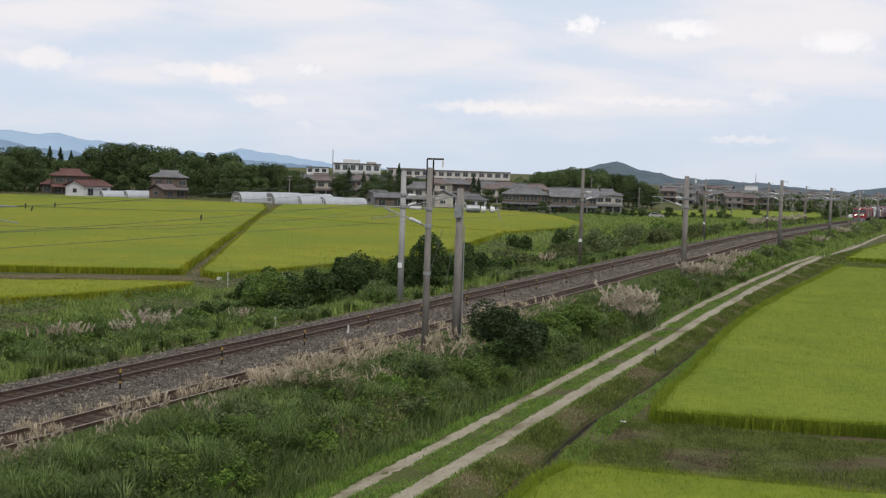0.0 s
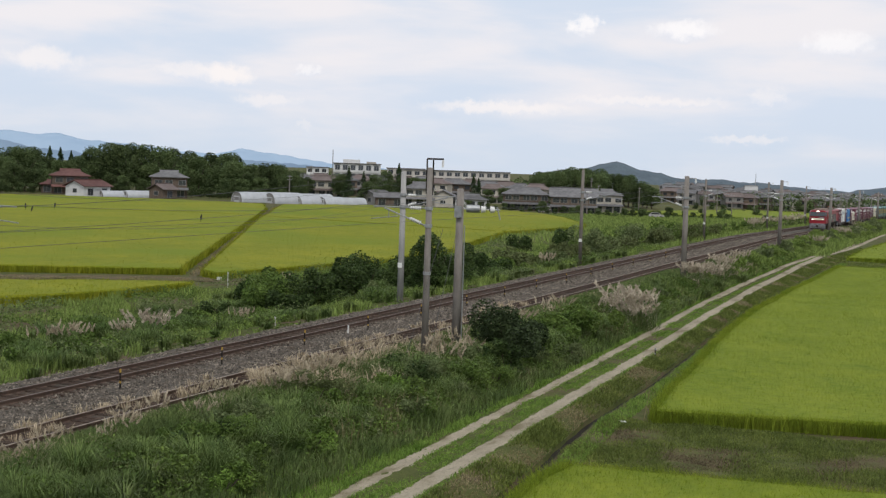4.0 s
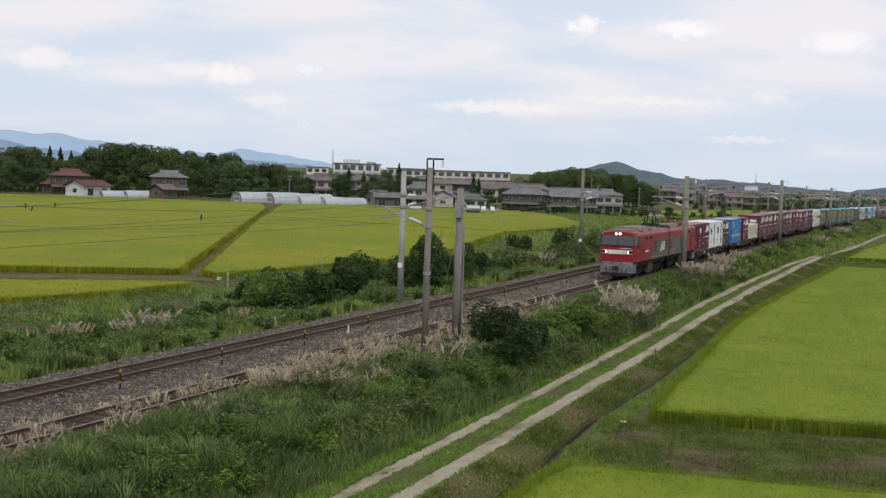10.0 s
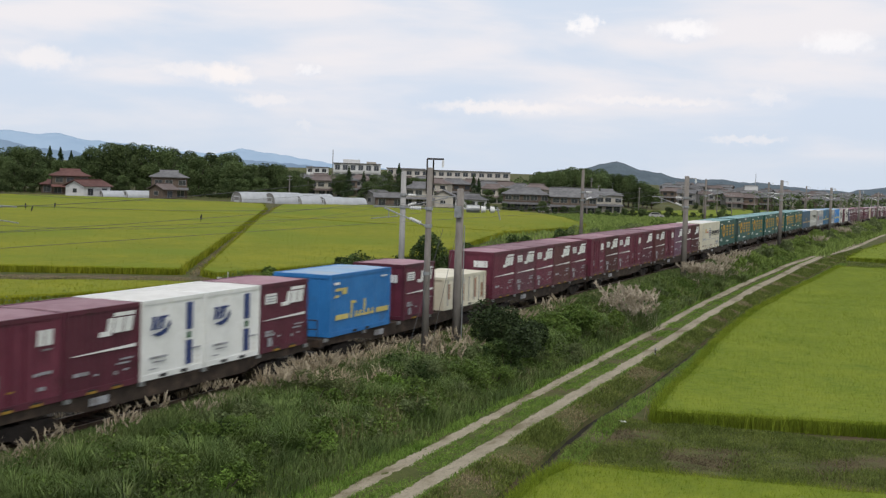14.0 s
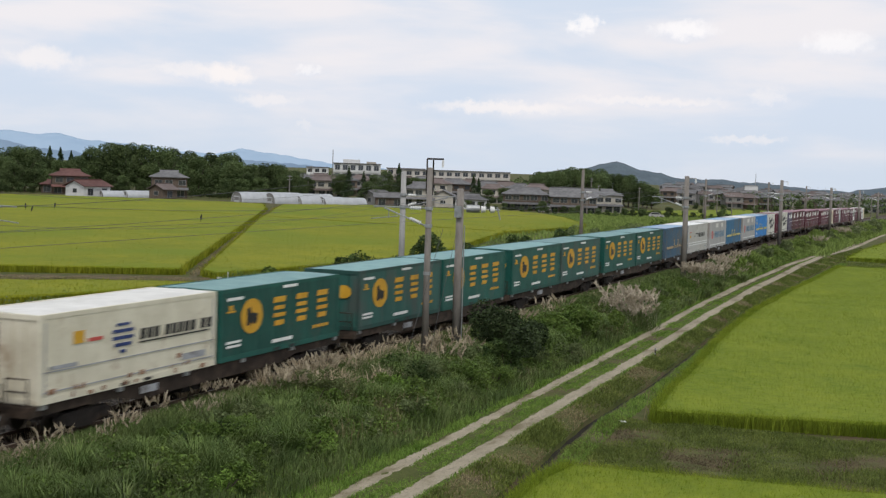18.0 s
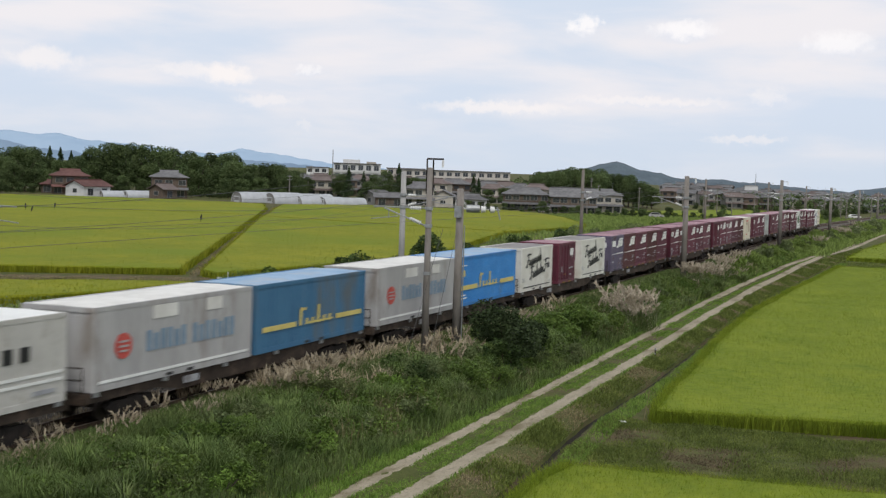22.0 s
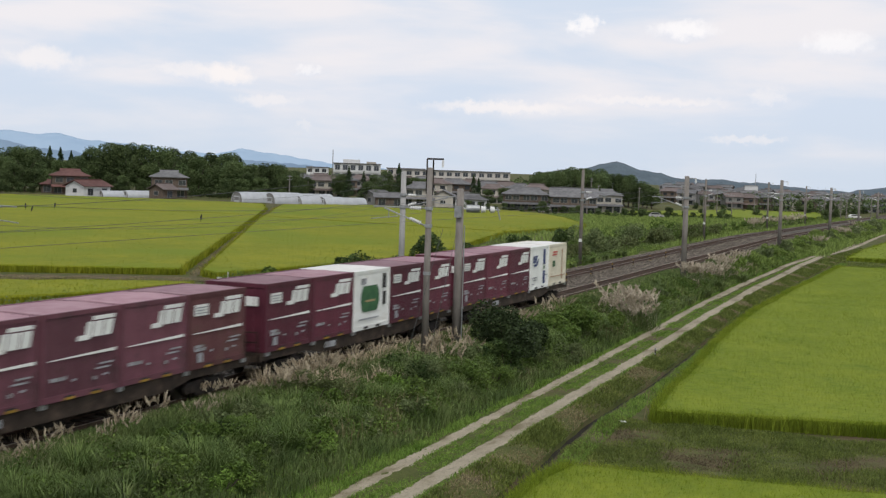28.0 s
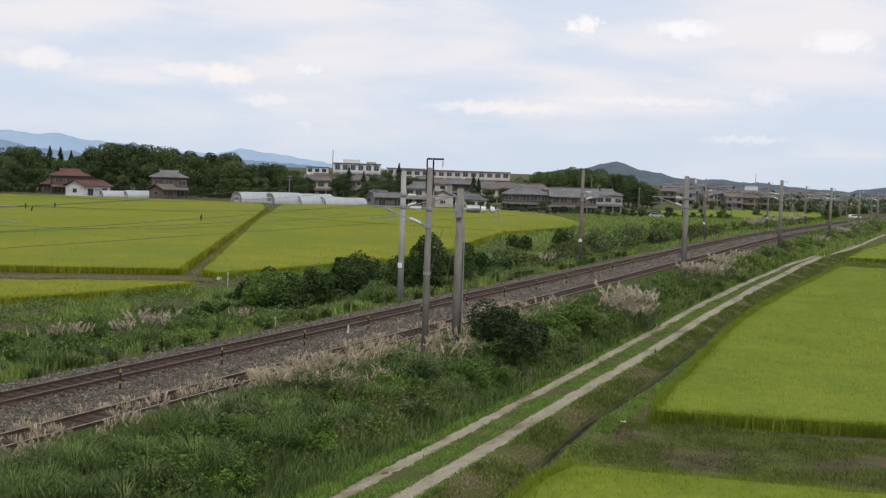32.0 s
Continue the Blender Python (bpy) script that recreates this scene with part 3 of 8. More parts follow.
def rice_field(poly, height, material, blade_material, label, step, rim_density, fill_density, blade_w, fill_to=1e9, fill_y=-1e9):
    """A paddy: a dense body with an uneven top, stalks along its rim and blades over it."""
    bm = bmesh.new()
    ring = [Vector((x, y, 0)) for x, y in poly]
    # finer outline
    pts = []
    for a, b in zip(ring, ring[1:] + ring[:1]):
        m = max(1, int((b - a).length / (step * 2)))
        pts += [a.lerp(b, k / m) for k in range(m)]
    cx, cy = sum(p.x for p in pts) / len(pts), sum(p.y for p in pts) / len(pts)

    def inset(p, d):
        v = Vector((cx - p.x, cy - p.y, 0)).normalized() * d
        return Vector((p.x + v.x, p.y + v.y, 0))

    def level(p, h):
        return -1.75 - float(dip(p.x)) * min(1.0, max(0.0, (150 - abs(p.y)) / 90)) + height * h
    low = [bm.verts.new((p.x, p.y, float(ground_z(p.x, p.y)) - 0.05)) for p in (inset(q, random.uniform(0.22, 0.36)) for q in pts)]
    mid = [bm.verts.new((p.x, p.y, level(p, random.uniform(0.6, 0.7)))) for p in (inset(q, random.uniform(0.10, 0.22)) for q in pts)]
    top = [bm.verts.new((p.x, p.y, level(p, random.uniform(0.74, 0.82)))) for p in (inset(q, random.uniform(0.2, 0.36)) for q in pts)]
    n = len(pts)
    for i in range(n):
        bm.faces.new((low[i], low[(i + 1) % n], mid[(i + 1) % n], mid[i]))
        bm.faces.new((mid[i], mid[(i + 1) % n], top[(i + 1) % n], top[i]))
    bm.faces.new(top)
    bmesh.ops.triangulate(bm, faces=[f for f in bm.faces if len(f.verts) > 4])
    bmesh.ops.recalc_face_normals(bm, faces=bm.faces)
    me = bpy.data.meshes.new("rice_body")
    bm.to_mesh(me)
    bm.free()
    me.materials.append(material)
    field = tagged(new("rice_field", me), label, "rice field", kind="stuff")
    # stalks along the rim
    base = []
    for a, b in zip(ring, ring[1:] + ring[:1]):
        length = (b - a).length
        m = int(length * rim_density)
        if m:
            t = RNG.random(m)
            base.append(np.stack([a.x + (b.x - a.x) * t, a.y + (b.y - a.y) * t], 1) + RNG.normal(size=(m, 2)) * 0.13)
    x0, x1 = min(p[0] for p in poly), min(fill_to, max(p[0] for p in poly))
    y0, y1 = max(fill_y, min(p[1] for p in poly)), max(p[1] for p in poly)
    m = int((x1 - x0) * (y1 - y0) * fill_density)
    if m:
        q = np.stack([RNG.uniform(x0, x1, m), RNG.uniform(y0, y1, m)], 1)
        base.append(q[inside(poly, q[:, 0], q[:, 1])])
    base = np.concatenate(base)
    z = np.minimum(ground_z(base[:, 0], base[:, 1]), -1.7 - dip(base[:, 0]) * np.clip((150 - np.abs(base[:, 1])) / 90, 0, 1))
    h = height * RNG.uniform(0.8, 1.14, len(base))
    v, f = blades(np.column_stack([base, z]), h, blade_w * RNG.uniform(0.7, 1.3, len(base)), lean=0.5, droop=0.25)
    ob = tagged(new("rice_blades", array_mesh("rice_blades", v, f, blade_material)), kind="stuff")
    ob.parent = field
    return field


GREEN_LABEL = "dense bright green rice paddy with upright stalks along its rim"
GOLD_LABEL = "ripening yellow-green rice paddy beside the railway"
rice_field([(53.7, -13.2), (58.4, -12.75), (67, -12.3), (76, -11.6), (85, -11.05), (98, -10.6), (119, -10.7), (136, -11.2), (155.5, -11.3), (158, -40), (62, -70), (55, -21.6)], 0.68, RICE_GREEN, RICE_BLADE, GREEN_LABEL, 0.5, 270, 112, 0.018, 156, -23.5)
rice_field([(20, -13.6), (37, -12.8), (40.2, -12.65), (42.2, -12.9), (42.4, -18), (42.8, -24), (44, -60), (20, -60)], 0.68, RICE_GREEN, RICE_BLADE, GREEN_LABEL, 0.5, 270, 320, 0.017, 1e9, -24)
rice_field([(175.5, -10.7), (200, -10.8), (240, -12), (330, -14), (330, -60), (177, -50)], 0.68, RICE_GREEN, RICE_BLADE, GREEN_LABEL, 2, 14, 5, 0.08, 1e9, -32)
rice_field([(430, 24), (560, 26), (640, 40), (620, 66), (430, 74)], 0.7, RICE_GREEN, RICE_BLADE, "pale green rice paddy before the village", 4, 2, 0.8, 0.25)
rice_field([(55, 35.5), (73.5, 31.6), (78, 29.6), (90.3, 28.2), (90.9, 28.9), (87.3, 34.4), (83.1, 39.5), (62, 65)], 0.84, RICE, RICE_GOLD, GOLD_LABEL, 1, 22, 22, 0.05)
rice_field([(102.2, 36.4), (175, 70.2), (221, 91.8), (196, 140), (120, 140), (84, 66), (94.9, 48.6), (98.9, 42.2)], 0.75, RICE, RICE_GOLD, GOLD_LABEL, 1, 22, 7, 0.06)
rice_field([(222.5, 92.6), (262, 111.3), (285, 124), (283, 136), (266, 178), (205, 178), (197.5, 141)], 0.75, RICE, RICE_GOLD, GOLD_LABEL, 2, 8, 3, 0.09)
rice_field([(217.5, 88.8), (262, 108.6), (291, 121), (318, 113), (330, 98), (338, 84), (340, 76), (310, 61), (262, 44), (201.5, 40.3)], 0.75, RICE, RICE_GOLD, GOLD_LABEL, 2, 8, 1.6, 0.12)
rice_field([(100.2, 31.9), (112, 30.2), (128, 28.3), (150, 30), (200, 40), (216, 88.0), (176, 69.3), (102.2, 34.3)], 0.75, RICE, RICE_GOLD, GOLD_LABEL, 1, 22, 7, 0.06)
rice_field([(201, 40), (250, 41), (302, 61), (347, 84), (318, 108), (293, 110), (289, 121), (263, 109.8), (217, 88.2)], 0.75, RICE, RICE_GOLD, GOLD_LABEL, 2, 8, 3, 0.09)

# ---- the freight train ----
MAROON_LAVENDER = surface("chalky_maroon_paint", (0.125, 0.07, 0.10), (0.175, 0.10, 0.138), 1.2, 0.65, 0.12, 20.0, stain=(0.09, 0.05, 0.06), stain_scale=0.8, stain_at=0.62)
MAROON_BROWN = surface("browned_maroon_paint", (0.075, 0.03, 0.032), (0.115, 0.05, 0.052), 1.2, 0.65, 0.12, 20.0, vary=0.2, stain=(0.09, 0.05, 0.042), stain_scale=0.7, stain_at=0.58)
MAROON_FADED = surface("faded_maroon_paint", (0.10, 0.034, 0.048), (0.15, 0.058, 0.076), 1.2, 0.6, 0.12, 20.0, vary=0.25, stain=(0.07, 0.035, 0.04), stain_scale=0.8, stain_at=0.62)
MAROON = surface("maroon_paint", (0.08, 0.017, 0.03), (0.125, 0.028, 0.046), 1.2, 0.55, 0.12, 20.0, vary=0.28, stain=(0.05, 0.02, 0.022), stain_scale=0.8, stain_at=0.66)
PURPLE = surface("faded_purple_paint", (0.085, 0.072, 0.115), (0.13, 0.112, 0.165), 1.2, 0.6, 0.12, 20.0, stain=(0.10, 0.05, 0.05), stain_scale=0.8)
RED = surface("red_locomotive_paint", (0.20, 0.006, 0.014), (0.255, 0.010, 0.020), 0.8, 0.42, 0.03, 12.0, stain=(0.15, 0.014, 0.014), stain_scale=0.7, stain_at=0.66)
GREY_PAINT = surface("dark_grey_paint", (0.07, 0.071, 0.072), (0.112, 0.11, 0.107), 0.9, 0.5, 0.03, 12.0, stain=(0.098, 0.078, 0.058), stain_scale=0.7, stain_at=0.56)
LIGHT_GREY = surface("light_grey_paint", (0.27, 0.28, 0.30), (0.36, 0.37, 0.39), 2.0, 0.5, 0.1, 20.0, stain=(0.15, 0.14, 0.13), stain_scale=1.5)
ROOFGREY = surface("dusty_roof", (0.14, 0.12, 0.11), (0.25, 0.21, 0.18), 1.2, 0.8, 0.2, 20.0, stain=(0.20, 0.11, 0.06), stain_scale=0.9, stain_at=0.56)
WHITE = surface("white_paint", (0.64, 0.65, 0.62), (0.78, 0.79, 0.76), 0.9, 0.5, 0.05, 20.0, vary=0.06, stain=(0.50, 0.47, 0.40), stain_scale=0.9, stain_at=0.66)
CREAM = surface("cream_paint", (0.56, 0.52, 0.40), (0.69, 0.65, 0.52), 0.9, 0.55, 0.05, 20.0, stain=(0.42, 0.34, 0.24), stain_scale=1.2, stain_at=0.64)
SILVER = surface("pale_grey_container", (0.32, 0.315, 0.31), (0.42, 0.415, 0.41), 1.0, 0.55, 0.05, 20.0, stretch=(1, 1, 0.3), stain=(0.25, 0.225, 0.2), stain_scale=0.9, stain_at=0.6)
SILVER2 = surface("off_white_container", (0.40, 0.39, 0.36), (0.50, 0.49, 0.455), 1.0, 0.55, 0.05, 20.0, stain=(0.32, 0.29, 0.25), stain_scale=0.9, stain_at=0.62)
BLUE = surface("blue_paint", (0.022, 0.148, 0.40), (0.036, 0.20, 0.49), 1.0, 0.5, 0.08, 20.0, vary=0.2, stain=(0.07, 0.11, 0.17), stain_scale=0.6, stain_at=0.66)
DIRTYBLUE = surface("grimy_blue_paint", (0.035, 0.115, 0.215), (0.055, 0.165, 0.28), 0.8, 0.6, 0.08, 20.0, stretch=(1, 1, 0.3), stain=(0.10, 0.115, 0.125), stain_scale=0.42, stain_at=0.6)
GRIMEBLUE = surface("dirt_coated_blue_paint", (0.06, 0.11, 0.165), (0.085, 0.145, 0.205), 0.8, 0.7, 0.08, 20.0, stretch=(1, 1, 0.6), stain=(0.11, 0.108, 0.1), stain_scale=0.8, stain_at=0.55)
GREEN = surface("teal_green_paint", (0.008, 0.066, 0.052), (0.014, 0.10, 0.078), 0.8, 0.55, 0.05, 20.0, vary=0.3, stain=(0.05, 0.085, 0.07), stain_scale=0.5, stain_at=0.64)
DIRTYGREEN = surface("grimy_teal_paint", (0.016, 0.066, 0.055), (0.03, 0.096, 0.08), 0.7, 0.6, 0.05, 20.0, vary=0.25, stretch=(1, 1, 0.4), stain=(0.05, 0.07, 0.062), stain_scale=0.9, stain_at=0.56)
YELLOW = surface("orange_yellow_paint", (0.50, 0.27, 0.02), (0.62, 0.35, 0.035), 2.0, 0.6)
PALEYELLOW = surface("faded_yellow_paint", (0.50, 0.42, 0.12), (0.62, 0.53, 0.18), 2.0, 0.6)
NAVY = surface("navy_paint", (0.02, 0.035, 0.12), (0.035, 0.06, 0.19), 2.0, 0.5)
LEAFGREEN = surface("green_picture", (0.02, 0.085, 0.035), (0.06, 0.16, 0.065), 3.0, 0.55)
SKYBLUE = surface("faded_blue_lettering", (0.14, 0.22, 0.30), (0.22, 0.30, 0.38), 2.0, 0.55)
SIGNRED = surface("red_sign", (0.42, 0.06, 0.05), (0.55, 0.10, 0.08), 2.0, 0.55)
BLACK = surface("black_paint", (0.012, 0.012, 0.013), (0.025, 0.025, 0.026), 4.0, 0.5)
GLASS = glassy("cab_glass", (0.03, 0.036, 0.04), 0.05)
DULLGOLD = surface("dull_gold_line", (0.33, 0.24, 0.12), (0.42, 0.31, 0.17), 2.0, 0.6)
PANTO_RED = surface("red_brown_primer", (0.20, 0.06, 0.04), (0.30, 0.11, 0.07), 2.0, 0.7)
LAMP = glowing("lit_headlamp", (1.0, 0.94, 0.84), 8.0)
WHEELSTEEL = surface("wheel_steel", (0.05, 0.042, 0.036), (0.11, 0.09, 0.075), 5.0, 0.6, metal=0.5)

DECK, TOP = 1.03, 3.44
TRAIN = []  # (thing, metres behind the first container's leading end)


def wheelset(x, r, parent):
    s = Shape()
    for y in (-0.56, 0.56):
        s.rod((x, y - 0.065, r), (x, y + 0.065, r), r, r, 20)
    s.rod((x, -0.8, r), (x, 0.8, r), 0.08, 0.08, 8)
    return part("wheelset", s, WHEELSTEEL, parent)


def bogie(x, r, half, parent, name="bogie"):
    s = Shape()
    for y in (-0.98, 0.98):
        s.slab_y([(x - half - 0.45, r + 0.05), (x - half - 0.3, r - 0.16), (x - half + 0.25, r - 0.16), (x - 0.5, r - 0.28), (x + 0.5, r - 0.28), (x + half - 0.25, r - 0.16),
                  (x + half + 0.3, r - 0.16), (x + half + 0.45, r + 0.05), (x + half + 0.2, r + 0.2), (x - half - 0.2, r + 0.2)], y - 0.07, y + 0.07)
        for k in (-half, half):
            s.rod((x + k, y - 0.12, r), (x + k, y + 0.12, r), 0.15, 0.15, 10)
        for k in (-0.18, 0.18):
            s.rod((x + k, y, r - 0.12), (x + k, y, r + 0.28), 0.1, 0.1, 8)
    s.box(x - 0.3, x + 0.3, -1.0, 1.0, r - 0.05, r + 0.22)
    b = part(name, s, DARKSTEEL, parent)
    for k in (-half, half):
        wheelset(x + k, r, b)
    return b


def coupler(x, d, parent):
    s = Shape().box(min(x, x + d * 0.55), max(x, x + d * 0.55), -0.13, 0.13, 0.72, 0.98)
    s.box(min(x + d * 0.35, x + d * 0.62), max(x + d * 0.35, x + d * 0.62), -0.2, 0.2, 0.7, 1.0, 0.05)
    return part("coupler", s, DARKSTEEL, parent)


def flat_wagon():
    w = thing("container_wagon", pose(0, 0, 0), "grimy brown steel flat wagon on two bogies carrying containers", "freight wagon", "wagons of the train")
    s = Shape()
    for y in (-1.16, 1.06):
        s.slab_y([(-9.8, 0.74), (-6.0, 0.74), (-4.6, 0.52), (4.6, 0.52), (6.0, 0.74), (9.8, 0.74), (9.8, 1.0), (-9.8, 1.0)], y, y + 0.1)
    s.box(-9.78, 9.78, -1.05, 1.05, 0.86, 0.99)
    for k in range(-4, 5):
        s.box(k * 2.2 - 0.08, k * 2.2 + 0.08, -1.05, 1.05, 0.7, 0.86)
    part("deck_frame", s, surface_brown, w)
    for x in (-9.8, 9.72):
        part("end_beam", Shape().box(x, x + 0.08, -1.2, 1.2, 0.72, 1.02), surface_brown, w)
    for x, y in itertools.product((-9.3, -5.6, -1.85, 1.85, 5.6, 9.3), (-1.2, 1.2)):
        part("container_lock", Shape().box(x - 0.12, x + 0.12, y - 0.04, y + 0.04, 0.9, 1.02), STEEL, w)
    part("brake_box", Shape().box(-1.6, -0.3, -0.9, -0.5, 0.28, 0.72, 0.04), DARKSTEEL, w)
    part("air_tank", Shape().rod((0.6, -0.7, 0.5), (2.4, -0.7, 0.5), 0.19, 0.19, 12), DARKSTEEL, w, smooth=True)
    for y in (-1.22, 1.22):
        part("number_board", Shape().box(-4.5, -3.6, y - 0.012, y + 0.012, 0.68, 0.9), LIGHT_GREY, w)
    for x in (-9.76, 9.76):
        rail = Shape()
        for y in (-1.05, -0.35):
            rail.rod((x, y, 1.0), (x, y, 1.75), 0.022, 0.022, 6)
        for z in (1.4, 1.75):
            rail.rod((x, -1.05, z), (x, -0.35, z), 0.022, 0.022, 6)
        part("hand_rail", rail, surface_brown, w)
    for x in (-7.1, 7.1):
        bogie(x, 0.40, 0.95, w)
    for x, d in ((-9.8, -1), (9.8, 1)):
        coupler(x, d, w)
    return w


surface_brown = surface("grimy_brown_steel", (0.026, 0.02, 0.016), (0.06, 0.045, 0.034), 2.0, 0.85, 0.2, 20.0, stain=(0.095, 0.066, 0.05), stain_scale=1.2, stain_at=0.6, vary=0.25)


def side_bars(s, x0, x1, z0, z1, skew=0.0, y=1.236):
    """A thin plate on the side that faces the fields by the farm track."""
    return s.slab_y([(x0, z0), (x1, z0), (x1 + skew, z1), (x0 + skew, z1)], -y - 0.012, -y)


def container(kind, length, height, paint, label, roof_paint=None, ribs=True, frame_paint=None):
    """The box: ribbed walls between corner posts, a roof, a base with fork pockets, doors on the ends. Its origin is the middle of its base."""
    h = length / 2
    c = thing(kind, pose(0, 0, 0), label, "freight container", "containers of the train")
    s = Shape()
    # ribbed side walls, as one skin with depth
    n = max(2, int(length / 0.16))
    for sign in (-1, 1):
        ring, back = [], []
        for k in range(n + 1):
            x = -h + 0.1 + (length - 0.2) * k / n
            d = (0.03 if k % 2 else 0.0) if ribs else (0.012 if k % 8 == 0 else 0.0)
            ring.append((x, sign * (1.225 - d)))
        back = [(h - 0.1, sign * 1.1), (-h + 0.1, sign * 1.1)]
        loop = ring + back
        if sign > 0:
            loop = loop[::-1]
        s.prism(loop, 0.16, height - 0.1)
    for x in (-h + 0.04, h - 0.09):
        s.box(x, x + 0.05, -1.2, 1.2, 0.1, height - 0.06)
    part("box_shell", s, paint, c)
    edge = frame_paint or paint
    f = Shape()
    for x in (-h, h - 0.13):
        for y in (-1.235, 1.105):
            f.box(x, x + 0.13, y, y + 0.13, 0, height, 0.02)
    for y in (-1.235, 1.135):
        f.box(-h + 0.13, h - 0.13, y, y + 0.1, height - 0.12, height)
        f.box(-h + 0.13, h - 0.13, y, y + 0.1, 0.0, 0.17)
    for x in (-h, h - 0.1):
        f.box(x, x + 0.1, -1.105, 1.105, height - 0.14, height)
        f.box(x, x + 0.1, -1.105, 1.105, 0, 0.15)
    part("corner_frame", f, edge, c)
    part("roof", Shape().slab_x([(-1.13, height - 0.05), (1.13, height - 0.05), (1.13, height - 0.015), (0, height + 0.025), (-1.13, height - 0.015)], -h + 0.1, h - 0.1), roof_paint or paint, c)
    for x in (-0.62, 0.62):
        part("fork_pocket", side_bars(Shape(), x - 0.2, x + 0.2, 0.03, 0.12, 0, 1.236), BLACK, c)
    for y in (-0.75, -0.35, 0.35, 0.75):
        part("door_bar", Shape().rod((-h, y, 0.15), (-h, y, height - 0.15), 0.02, 0.02, 6), edge, c)
    return c


def plate(name, c, material, *rects, label="", y=1.236):
    for r in rects:
        last = part(name, side_bars(Shape(), *r[:4], r[4] if len(r) > 4 else 0.0, y), material, c, label)
    return last


HT = TOP - DECK
BUILT = {}


def drawn(name, c, material, rects, label="", y=1.236):
    """Several slanted strokes as one painted mark."""
    s = Shape()
    for r in rects:
        side_bars(s, *r[:4], r[4] if len(r) > 4 else 0.0, y)
    mark = part(name, s, material, c, label)
    return tagged(mark, kind="stuff") if name in ("writing", "number_panel", "notice_lines", "rust_spot") else mark


def stroke(s, pts, width, y=1.236):
    """A brush line through points on the side."""
    for (ax, az), (bx, bz) in zip(pts, pts[1:]):
        d = Vector((bx - ax, bz - az)).normalized()
        nx, nz = -d.y * width / 2, d.x * width / 2
        ex, ez = d.x * width * 0.3, d.y * width * 0.3
        s.slab_y([(ax - nx - ex, az - nz - ez), (bx - nx + ex, bz - nz + ez), (bx + nx + ex, bz + nz + ez), (ax + nx - ex, az + nz - ez)], -y - 0.012, -y)


def flowing(x0, z0, length, tall, rise, letters, seed):
    """Points of a slanted, joined-up scribble with a large first letter."""
    rnd = random.Random(seed)
    step = length / letters
    lines = [[(x0 - 0.05, z0 + tall * 0.1), (x0 - 0.18, z0), (x0 + 0.02, z0 - 0.05), (x0 + 0.2, z0 + tall * 0.75), (x0 + 0.3, z0 + tall)], [(x0 - 0.1, z0 + tall * 0.88), (x0 + 0.25, z0 + tall * 1.02), (x0 + step * 1.7, z0 + tall * 0.98)], [(x0 + 0.02, z0 + tall * 0.5), (x0 + step * 0.9, z0 + tall * 0.56)]]
    line = []
    for k in range(1, letters):
        x, z = x0 + step * k, z0 + rise * k / letters
        low = tall * 0.42
        up = tall * (0.95 if rnd.random() < 0.22 else 0.45)
        line += [(x, z + low * 0.1), (x + step * 0.22, z + up), (x + step * 0.3, z + up * 0.6), (x + step * 0.36, z), (x + step * 0.62, z + low), (x + step * 0.78, z + 0.02)]
    return lines + [line]


EMBLEM = [(0.42, 1.5, 2.09, 2.2, 0.05), (0.06, 0.34, 1.66, 2.06, 0.12), (-0.3, 0.3, 1.56, 1.7, 0.03), (0.4, 0.86, 1.62, 2.05, 0.12), (0.94, 1.36, 1.62, 2.05, 0.12)]


